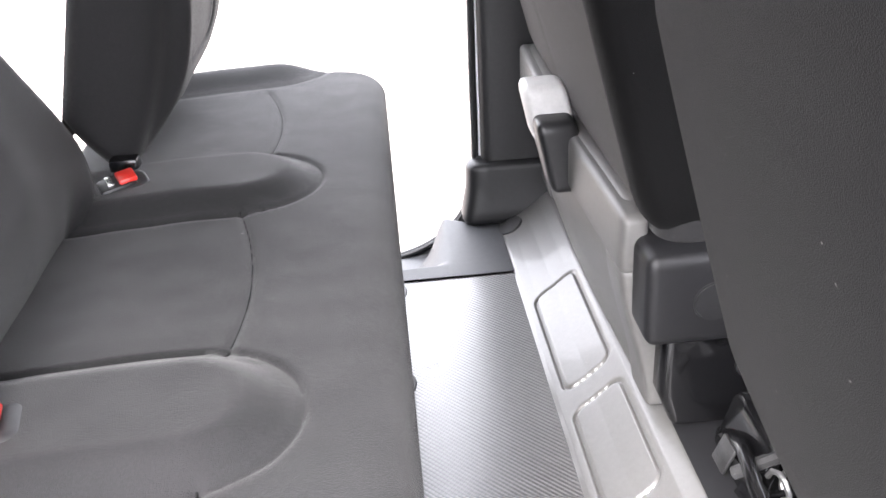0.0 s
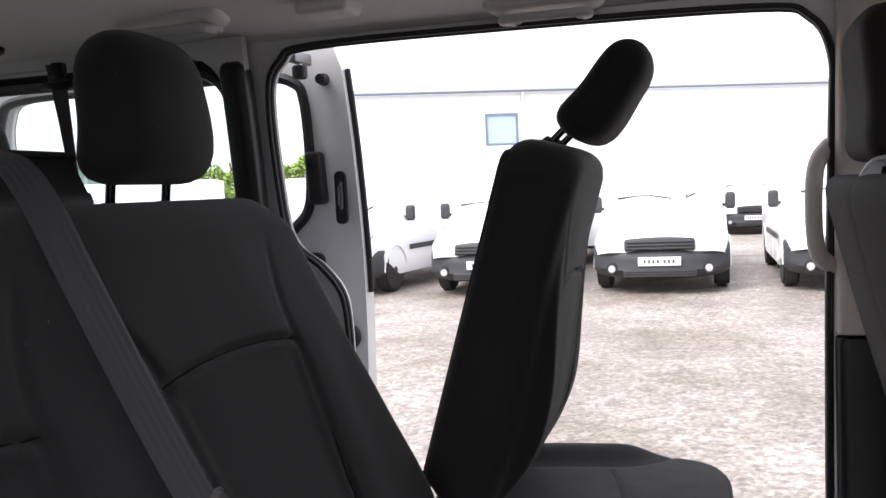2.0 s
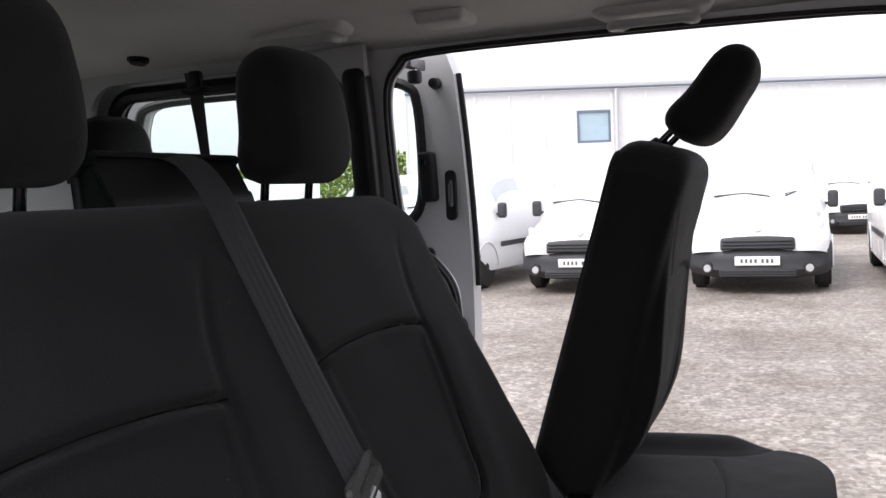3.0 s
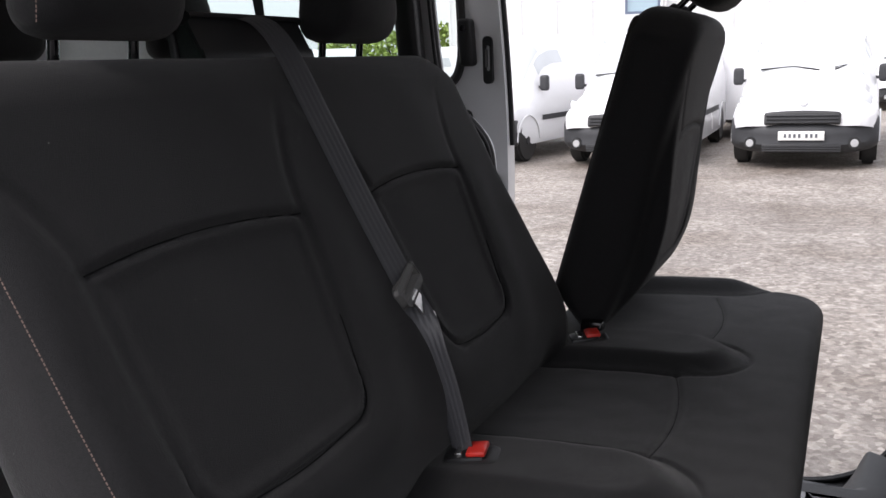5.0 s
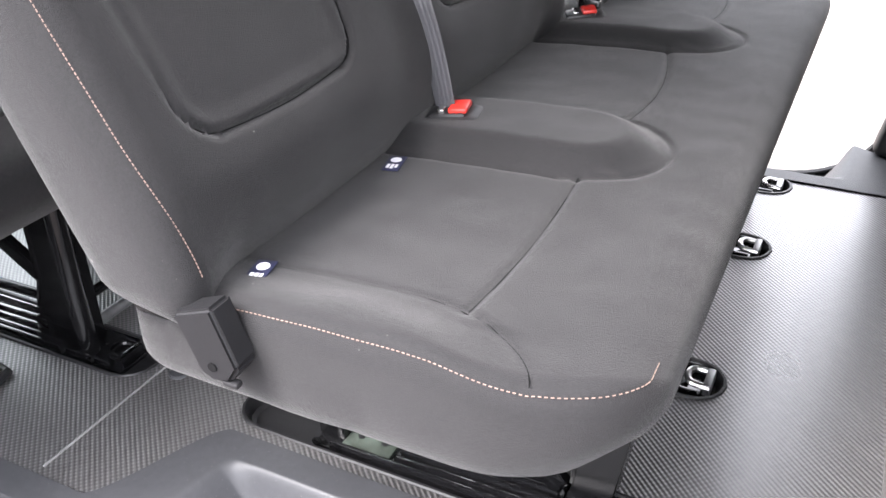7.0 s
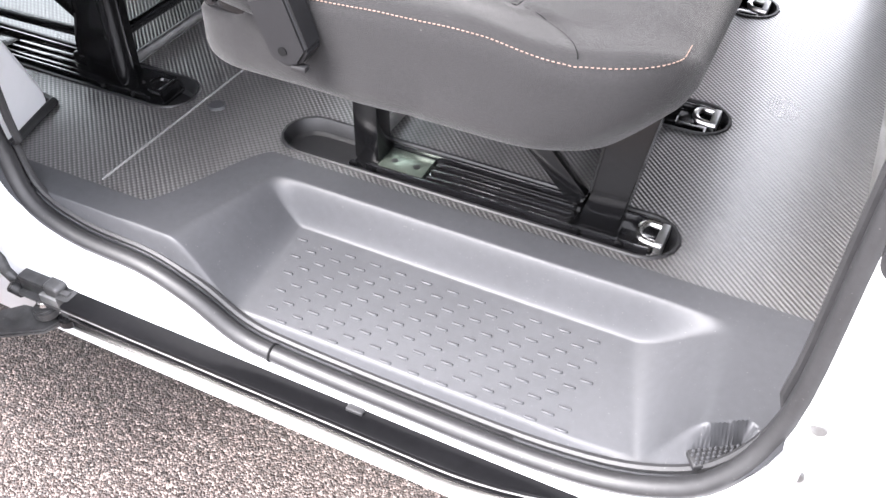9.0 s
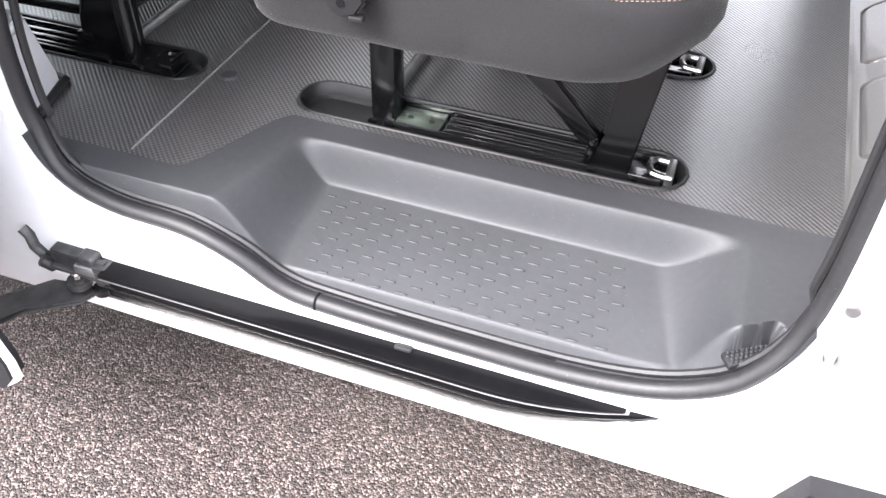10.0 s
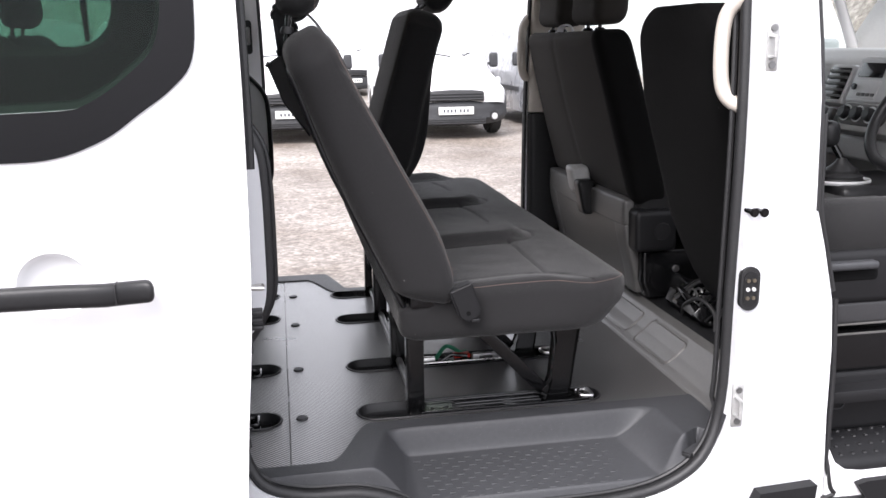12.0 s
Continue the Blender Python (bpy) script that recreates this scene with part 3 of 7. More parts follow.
LEG_Y = (-0.53, -0.20, 0.25, 0.55)
PITS = [slot(-0.60, 0.040, y - 0.014, 0.047) for y in LEG_Y] + [slot(-1.44, -0.790, y - 0.014, 0.047) for y in (-0.53, -0.18, 0.30, 0.58)]
inner_edge = [(-2.28, -0.87), (-0.93, -0.87), (-0.905, -0.80), (-0.69, -0.797), (-0.66, -0.785), (-0.635, -0.74), (-0.61, -0.66), (-0.585, -0.622), (-0.55, -0.612), (0.268, -0.635)]
left_edge = [(0.268, 0.57), (-0.50, 0.57), (-0.56, 0.60), (-0.60, 0.70), (-0.64, 0.75), (-0.70, 0.765), (-0.93, 0.765), (-0.95, 0.87), (-2.28, 0.87)]


def flat(outline, holes, z0, z1):
    bm = plate(outline, holes, z1 - z0)
    for v in bm.verts:
        x, y, z = v.co
        v.co = (x, z, z0 + y)
    return bm


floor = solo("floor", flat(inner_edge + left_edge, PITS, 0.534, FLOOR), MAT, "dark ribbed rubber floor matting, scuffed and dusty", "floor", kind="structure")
part("sub_floor", flat([(-2.28, -0.87), (0.30, -0.87), (0.30, 0.87), (-2.28, 0.87)], [], 0.415, 0.431), PLASTIC, floor)
for ring in PITS:
    x0, x1, yc = min(p[0] for p in ring), max(p[0] for p in ring), ring[0][1] + 0.047
    b = part("anchor_pit", flat(slot(x0 + 0.006, x1 - 0.006, yc, 0.041), [], 0.510, 0.5272), PLASTIC, floor, "black recessed seat anchor tray")
    bm = bmesh.new()
    loops = [[bm.verts.new((x, y, z)) for x, y in slot(x0 + o, x1 - o, yc, 0.047 - o)] for o, z in ((-0.005, FLOOR + 0.0006), (-0.003, FLOOR + 0.0030), (0.001, FLOOR + 0.0028), (0.004, FLOOR - 0.003), (0.009, 0.532), (0.016, 0.5280))]
    for a, c in zip(loops, loops[1:]):
        for i in range(len(a)):
            bm.faces.new((a[i], a[i - 1], c[i - 1], c[i]))
    bmesh.ops.recalc_face_normals(bm, faces=bm.faces)
    part("pit_rim", bm, PLASTIC, b)
part("mat_joint", rbox((-0.7715, -0.785, FLOOR - 0.004), (-0.7680, 0.762, FLOOR + 0.0022), 0.0010), JOINT, floor, "glossy joint strip between two mats")
for y in (-0.545, -0.205, 0.21, 0.55):
    part("floor_plug", disc((-0.739, y, FLOOR - 0.002), (0, 0, 1), 0.016, 0.006, 20, 0.014, bevel=0.0015), PLASTIC_GREY, floor)
    part("floor_plug", disc((-1.56, y, FLOOR - 0.002), (0, 0, 1), 0.019, 0.006, 20, 0.016, bevel=0.0015), PLASTIC, floor)


# white painted wheel arch end that runs down to the mat, with a dark felt edge
bm = bmesh.new()
low = [(-0.992, -0.662), (-1.12, -0.662), (-1.12, -0.84), (-0.955, -0.84), (-0.962, -0.765)]
top = [(-0.925, -0.755), (-1.12, -0.755), (-1.12, -0.84), (-0.900, -0.84), (-0.905, -0.80)]
ra, rb, rc = [[bm.verts.new((x, y, z)) for x, y in r] for r, z in ((low, FLOOR - 0.01), ([(x + 0.004, y - 0.004) for x, y in low], FLOOR + 0.03), (top, 0.735))]
for a, c in ((ra, rb), (rb, rc)):
    for i in range(5):
        bm.faces.new((a[i], a[i - 1], c[i - 1], c[i]))
bm.faces.new(rc)
bmesh.ops.recalc_face_normals(bm, faces=bm.faces)
bmesh.ops.bevel(bm, geom=[e for e in bm.edges if len(e.link_faces) == 2 and e.calc_face_angle(0) > 0.4], offset=0.010, segments=3, affect="EDGES")
arch = part("wheel_arch", bm, PAINT_JAMB, van, "white painted wheel arch end")
part("felt_edge", tube([(-0.950, -0.83, FLOOR + 0.003), (-0.957, -0.765, FLOOR + 0.004), (-0.986, -0.660, FLOOR + 0.004), (-1.02, -0.656, FLOOR + 0.004), (-1.12, -0.656, FLOOR + 0.003)], 0.008, 8), RUBBER, arch)


SILL = sorted((x, z) for x, z in APERTURE if z < 0.62)


def sill_z(x):
    """Height of the doorway's lower edge."""
    for (a, za), (b, zb) in zip(SILL, SILL[1:]):
        if a <= x <= b:
            return za + (zb - za) * (x - a) / max(1e-6, b - a)
    return SILL[0][1] if x < SILL[0][0] else SILL[-1][1]


def tray(s, y_in, y_rear):
    """A moulded step insert: a flat rim, a sunken well and a stepped outer lip."""
    gx, gy, turn = 0.168, 0.838, radians(33)

    def slant(x, y):
        """Place along and across the drain notch."""
        return ((x - gx) * math.cos(turn) - (y - gy) * math.sin(turn), (x - gx) * math.sin(turn) + (y - gy) * math.cos(turn))

    def edge(x):
        return y_rear + (y_in - y_rear) * step01(-0.685, -0.575, x)

    def z_at(x, y):
        yy = max(0.0, y - (y_in + 0.055))
        top = -0.548 - 0.30 * yy
        left = step01(top, top + 0.062 + 0.30 * yy, x)
        right = 1 - step01(0.02 + 0.36 * yy, 0.150, x)
        inner = step01(y_in + 0.045, y_in + 0.072, y)
        depth = 0.062 + 0.20 * yy
        z = FLOOR + 0.004 - depth * left * right * inner
        return z

    def f(u, v):
        x = -0.905 + 1.172 * u
        y0 = edge(x)
        y = y0 + (0.884 - y0) * v
        z = z_at(x, y)
        # skirt down to the door seal
        end = sill_z(x) + 0.010
        k = step01(0.846 - 0.015 * step01(0.0, 0.15, x), 0.858, y)
        z = z * (1 - k) + end * k
        p, q = slant(x, y)
        hole = step01(0.038, 0.034, abs(p)) * step01(0.0150, 0.0115, abs(q))
        return (x, s * y, z + (min(z, 0.508) - z) * hole)

    t = solo("step_tray", grid_sheet(260, 110, f), PLASTIC_GREY, "dark grey moulded plastic step insert with a sunken tread well, dusty", "step tray", "step trays", "structure", 60)
    bm = bmesh.new()
    for r in range(10):
        y = y_in + 0.092 + r * 0.0150
        for c in range(12):
            x = -0.475 + c * 0.0415 + (0.0207 if r % 2 else 0) + 0.03 * (r / 10)
            if x > -0.005 or x < -0.49 - 0.1 * (y - y_in):
                continue
            z = z_at(x, y)
            rbox((x - 0.0085, s * y - 0.0022, z - 0.001), (x + 0.0085, s * y + 0.0022, z + 0.0022), 0.0011, None, 1, bm)
    tagged(part("tread_bars", bm, PLASTIC_GREY, t, "rows of small raised grip bars"), kind="stuff")
    m = Matrix.Translation((gx, s * gy, 0.509)) @ Matrix.Rotation(-s * turn, 4, "Z")
    g = part("drain_grille", rbox((-0.032, -0.012, -0.004), (0.032, 0.012, 0.006), 0.003, m), RUBBER, t, "black studded drain grille")
    bm = bmesh.new()
    for i in range(9):
        for j in range(4):
            disc(m @ Vector((-0.028 + i * 0.0066 + (j % 2) * 0.0033, -0.0085 + j * 0.0056, 0.0065)), (0, 0, 1), 0.0022, 0.003, 6, 0.0014, bm)
    tagged(part("grille_studs", bm, PLASTIC_GREY, g), kind="stuff")
    return t


tray(-1, 0.615, 0.80)
tray(1, 0.57, 0.765)

# ramped step up to the cab, with three inset pads
RAMP = [(0.262, 0.546), (0.272, 0.556), (0.292, 0.566), (0.325, 0.585), (0.355, 0.606), (0.375, 0.622), (0.40, 0.632), (0.44, 0.635), (1.30, 0.635)]


def ramp_z(x):
    for (a, za), (b, zb) in zip(RAMP, RAMP[1:]):
        if x <= b:
            return za + (zb - za) * (x - a) / (b - a)
    return RAMP[-1][1]


PADS = [(-0.415, -0.180), (-0.115, 0.112), (0.165, 0.45)]


def ramp_at(u, v):
    x = 0.262 + 0.140 * u
    y = -0.85 + 1.70 * v
    z = ramp_z(x)
    for a, b in PADS:
        skew = 0.25 * (x - 0.32)
        dx, dy = abs(x - 0.326) - 0.039 + 0.018, abs(y - skew - (a + b) / 2) - (b - a) / 2 + 0.018
        d = math.hypot(max(dx, 0), max(dy, 0)) + min(0, max(dx, dy)) - 0.018
        z -= 0.0050 * bell(d, 0.0028)
        z += 0.0008 * step01(0.0, -0.006, d)
    return (x, y, z)


cab_step = solo("cab_step", grid_sheet(80, 620, ramp_at), RAMP_GREY, "grey plastic ramp up to the cab floor with inset pads", "step", kind="structure", angle=60)
bm = rbox((0.398, -0.85, 0.60), (1.5, 0.87, 0.631), 0.003)
part("cab_floor", bm, CAB_BLACK, cab_step)
bm = soft_box((0.20, 0.79, 0.55), (0.44, 0.86, 0.70), (0.03, 0.03, 0.02), 0.02, lambda x, y, z: (x - 0.015 * step01(0.66, 0.55, z) * (x < 0.3), y - 0.018 * step01(0.68, 0.55, z) ** 1.5 * (y < 0.83), z))
foot = part("pillar_foot_cover", bm, PLASTIC, cab_step, "black flared foot of the pillar trim")
part("cup_recess", disc((0.290, 0.745, ramp_z(0.290) - 0.004), (-0.5, 0, 0.86), 0.030, 0.008, 24, 0.028), RUBBER, cab_step)

# ---------------------------------------------------------------- sill, lower rail and hardware of the near doorway
rail = thing("door_rail", (-0.35, -0.90, 0.355), "black steel lower rail of the sliding door let into the sill", "rail")


def rail_bar(z0, z1, y0, y1, x0, x1, tip):
    bm = rbox((x0, y0, z0), (x1, y1, z1), 0.002)
    bmesh.ops.subdivide_edges(bm, edges=[e for e in bm.edges if abs(e.verts[0].co.x - e.verts[1].co.x) > 0.5], cuts=24)
    for v in bm.verts:
        t = min(1.0, max(0.0, (v.co.x - x1 + tip) / tip))
        v.co.z += (0.413 - v.co.z) * t ** 1.7
        v.co.y += 0.026 * t ** 2.2
    return bm


part("upper_lip", rail_bar(0.402, 0.411, -0.928, -0.88, -0.77, 0.04, 0.2), DOOR_RAIL, rail)
part("lip_edge", rail_bar(0.4004, 0.4020, -0.9288, -0.920, -0.77, 0.045, 0.2), STEEL_DULL, rail, "bright worn edge")
part("channel", rail_bar(0.358, 0.402, -0.919, -0.88, -0.77, 0.085, 0.24), DOOR_RAIL, rail)
part("middle_rib", rail_bar(0.377, 0.382, -0.923, -0.88, -0.77, 0.083, 0.24), STEEL_BLACK, rail)
part("lower_lip", rail_bar(0.3550, 0.3580, -0.9215, -0.88, -0.77, 0.085, 0.25), STEEL, rail, "bright worn lower edge")
part("stop_clip", rbox((-0.290, -0.905, 0.409), (-0.264, -0.893, 0.416), 0.003), RUBBER, rail)
part("sill_pressing", soft_box((0.07, -0.8965, 0.383), (0.20, -0.888, 0.401), (0.012, 0.003, 0.008), 0.03, lambda x, y, z: (x, y, z - 0.03 * (x - 0.07))), PAINT_JAMB, van)

STEEL_ARM = surf("dark_greasy_steel", (0.055, 0.055, 0.056), 0.4, metal=0.5, var=0.5, big=14, fine=60, bump=0.15, spots=0.2)
roller = thing("door_roller", (-0.80, -1.0, 0.40), "galvanised and black roller bracket carrying the sliding door", "bracket")
part("bracket_plate", rbox((-0.845, -1.005, 0.448), (-0.735, -0.945, 0.456), 0.002), STEEL_ARM, roller)
part("bracket_back", rbox((-0.845, -0.995, 0.452), (-0.745, -0.985, 0.482), 0.002, pose(0, 0, 0)), STEEL_ARM, roller)
part("bracket_clamp", rbox((-0.80, -1.004, 0.452), (-0.755, -0.955, 0.470), 0.004), STEEL_DULL, roller)
part("bracket_top", rbox((-0.842, -0.998, 0.478), (-0.790, -0.962, 0.486), 0.002), STEEL_ARM, roller)
part("bracket_cap", soft_box((-0.790, -1.000, 0.468), (-0.760, -0.962, 0.490), 0.006, 0.01), STEEL_ARM, roller, "greasy galvanised clamp cap")
part("bracket_end", rbox((-0.764, -1.004, 0.436), (-0.738, -0.958, 0.478), 0.004), STEEL_ARM, roller)
part("stop_peg", disc((-0.848, -0.992, 0.440), (-0.5, -0.3, 0.6), 0.010, 0.026, 14, bevel=0.002), RUBBER, roller)
part("bracket_bolt", disc((-0.825, -0.975, 0.455), (0, 0, 1), 0.010, 0.012, 6, bevel=0.002), STEEL_DULL, roller)
part("hook", tube([(-0.845, -0.985, 0.456), (-0.87, -0.985, 0.452), (-0.885, -0.985, 0.468), (-0.887, -0.985, 0.490), (-0.897, -0.985, 0.502)], 0.009, 8, flat=0.6), STEEL_ARM, roller)
part("latch_tab", rbox((-0.762, -0.972, 0.470), (-0.736, -0.967, 0.512), 0.002), STEEL_ARM, roller)
part("tab_rivet", disc((-0.749, -0.972, 0.498), (0, -1, 0), 0.006, 0.003, 12), STEEL_DULL, roller)
part("guide_roller", disc((-0.80, -1.0, 0.422), (0, 0, 1), 0.019, 0.018, 20, bevel=0.003), STEEL_ARM, roller)
part("guide_roller", disc((-0.755, -1.0, 0.422), (0, 0, 1), 0.015, 0.018, 20, bevel=0.003), STEEL_BLACK, roller)
part("pivot_pin", disc((-0.80, -1.0, 0.442), (0, 0, 1), 0.010, 0.012, 14, bevel=0.002), STEEL, roller)
arm = flat([(-0.765, -0.985), (-0.785, -1.028), (-0.86, -1.070), (-0.955, -1.150), (-0.985, -1.095), (-0.965, -1.045), (-0.86, -0.992)], [], 0.408, 0.418)
bmesh.ops.bevel(arm, geom=[e for e in arm.edges if len(e.link_faces) == 2 and e.calc_face_angle(0) > 1.0], offset=0.003, segments=2, affect="EDGES")
for v in arm.verts:
    v.co.z += 0.35 * min(0, v.co.x + 0.84)
part("swing_arm", arm, STEEL_ARM, roller, "dark greasy steel swing arm")
part("end_buffer", disc((-0.838, -1.165, 0.585), (1, 0, 0), 0.018, 0.03, 18, bevel=0.004), RUBBER, roller)

roller.location += Vector((-0.025, 0.085, -0.066))

# catches, pins and contact plate on the pillar in front of the doorway


def catch(z, x=0.232):
    c = thing("door_catch", (x, -0.975, z - 0.05), "small bright steel door catch screwed to the pillar", "catch", "pillar catches")
    y = -side_y(z)
    part("base", rbox((x - 0.014, y - 0.006, z - 0.052), (x + 0.014, y, z + 0.052), 0.004), ZINC, c)
    part("hoop", tube([(x - 0.006, y - 0.004, z + 0.022), (x - 0.006, y - 0.03, z + 0.02), (x - 0.006, y - 0.03, z - 0.02), (x - 0.006, y - 0.004, z - 0.022)], 0.005, 8), ZINC, c)
    for d in (-0.038, 0.038):
        part("screw", disc((x, y - 0.005, z + d), (0, -1, 0), 0.008, 0.005, 12, bevel=0.001), STEEL_DULL, c)


catch(1.445, 0.272)
catch(0.645, 0.240)
pin = thing("door_guide_pin", (0.205, -0.975, 1.10), "pair of black guide pins on the white pillar", "pin")
for d in (0.0, 0.020):
    part("pin", disc((0.236 + d, -0.885, 1.098), (0, -1, 0), 0.006, 0.03 + d * 0.3, 12), STEEL_BLACK, pin)
    part("cap", disc((0.236 + d, -0.913 - d * 0.3, 1.098), (0, -1, 0), 0.0100, 0.010, 16, bevel=0.003), STEEL_BLACK, pin)
contact = thing("door_contact", (0.212, -0.975, 0.90), "oval black contact plate with brass contacts on the pillar", "contact plate")
bm = plate(round_rect(0.226, 0.272, 0.872, 0.972, 0.022), [], 0.012)
for v in bm.verts:
    v.co.y = -0.889 - v.co.y
part("plate", bm, RUBBER, contact)
bm = plate(round_rect(0.233, 0.265, 0.882, 0.962, 0.015), [], 0.004)
for v in bm.verts:
    v.co.y = -0.899 - v.co.y
part("face", bm, PLASTIC, contact)
BRASS = surf("brass_contact", (0.46, 0.41, 0.32), 0.3, metal=1.0, var=0.1, bump=0)
for i, z in enumerate((0.942, 0.922, 0.902)):
    for x in (0.242, 0.256):
        part("contact_stud", disc((x, -0.902, z), (0, -1, 0), 0.0045, 0.004, 10), BRASS if i != 1 else SILVER, contact)

# catch parts on the body behind the doorway
lock = thing("door_edge_latch", (-0.83, -1.04, 0.86), "steel striker and black guide block on the sliding door's front edge", "latch")
part("striker_plate", rbox((-0.826, -1.050, 0.985), (-0.818, -1.000, 1.052), 0.004), PAINT_JAMB, lock)
part("striker_hoop", tube([(-0.82, -1.040, 1.020), (-0.79, -1.036, 1.017), (-0.79, -1.008, 1.013), (-0.82, -1.004, 1.010)], 0.005, 8), STEEL, lock)
for z in (0.997, 1.040):
    part("screw", disc((-0.819, -1.025, z), (1, 0, 0), 0.008, 0.004, 12, bevel=0.001), STEEL, lock)
bm = plate([(-1.070, 1.000), (-1.060, 1.012), (-1.048, 0.985), (-1.032, 0.972), (-1.030, 0.945), (-1.050, 0.935), (-1.058, 0.900), (-1.070, 0.905)], [], 0.022)
for v in bm.verts:
    v.co = (-0.834 + v.co.y, v.co.x, v.co.z)
part("guide_block", bm, RUBBER, lock)
for z in (0.946, 0.960, 0.974):
    part("guide_finger", rbox((-0.822, -1.052, z - 0.004), (-0.792, -1.026, z + 0.004), 0.002), RUBBER, lock)
bm = plate([(-1.068, 0.725), (-1.058, 0.732), (-1.046, 0.690), (-1.046, 0.640), (-1.058, 0.612), (-1.070, 0.620), (-1.076, 0.670)], [], 0.016)
for v in bm.verts:
    v.co = (-0.866 + v.co.y, v.co.x + 0.010, v.co.z)
lb = part("lower_buffer", bm, RUBBER, lock)
part("buffer_screw", disc((-0.850, -1.048, 0.672), (1, 0, 0), 0.007, 0.003, 12), STEEL_DULL, lb)
lock.location += Vector((-0.012, -0.008, 0.015))

# ---------------------------------------------------------------- sliding doors, slid back along the sides
WINDOW = [(x, z) for x, z, _ in spline([(-0.932, 1.72, 0), (-0.936, 1.55, 0), (-0.950, 1.468, 0), (-0.985, 1.425, 0), (-1.06, 1.372, 0), (-1.14, 1.358, 0), (-1.50, 1.355, 0), (-1.78, 1.370, 0),
          (-1.85, 1.45, 0), (-1.86, 1.62, 0), (-1.84, 1.74, 0), (-1.76, 1.79, 0), (-1.40, 1.795, 0), (-1.06, 1.795, 0), (-0.955, 1.775, 0)], 5)]
BAND = [(x, z) for x, z, _ in spline([(-0.884, 1.72, 0), (-0.884, 1.54, 0), (-0.892, 1.44, 0), (-0.928, 1.392, 0), (-0.985, 1.350, 0), (-1.04, 1.312, 0), (-1.12, 1.283, 0), (-1.22, 1.277, 0), (-1.50, 1.275, 0), (-1.82, 1.285, 0),
        (-1.905, 1.36, 0), (-1.915, 1.60, 0), (-1.90, 1.77, 0), (-1.80, 1.825, 0), (-1.40, 1.83, 0), (-1.00, 1.83, 0), (-0.91, 1.81, 0)], 5)]
DOOR_EDGE = [(x, z) for x, z, _ in spline([(-0.825, 1.80, 0), (-0.818, 1.60, 0), (-0.815, 1.30, 0), (-0.822, 1.0, 0), (-0.842, 0.75, 0), (-0.855, 0.56, 0)], 6, False)]


DISH = [(-1.145 + 0.060 * math.cos(a), 1.068 + 0.057 * math.sin(a)) for a in (i * math.tau / 28 for i in range(28))]


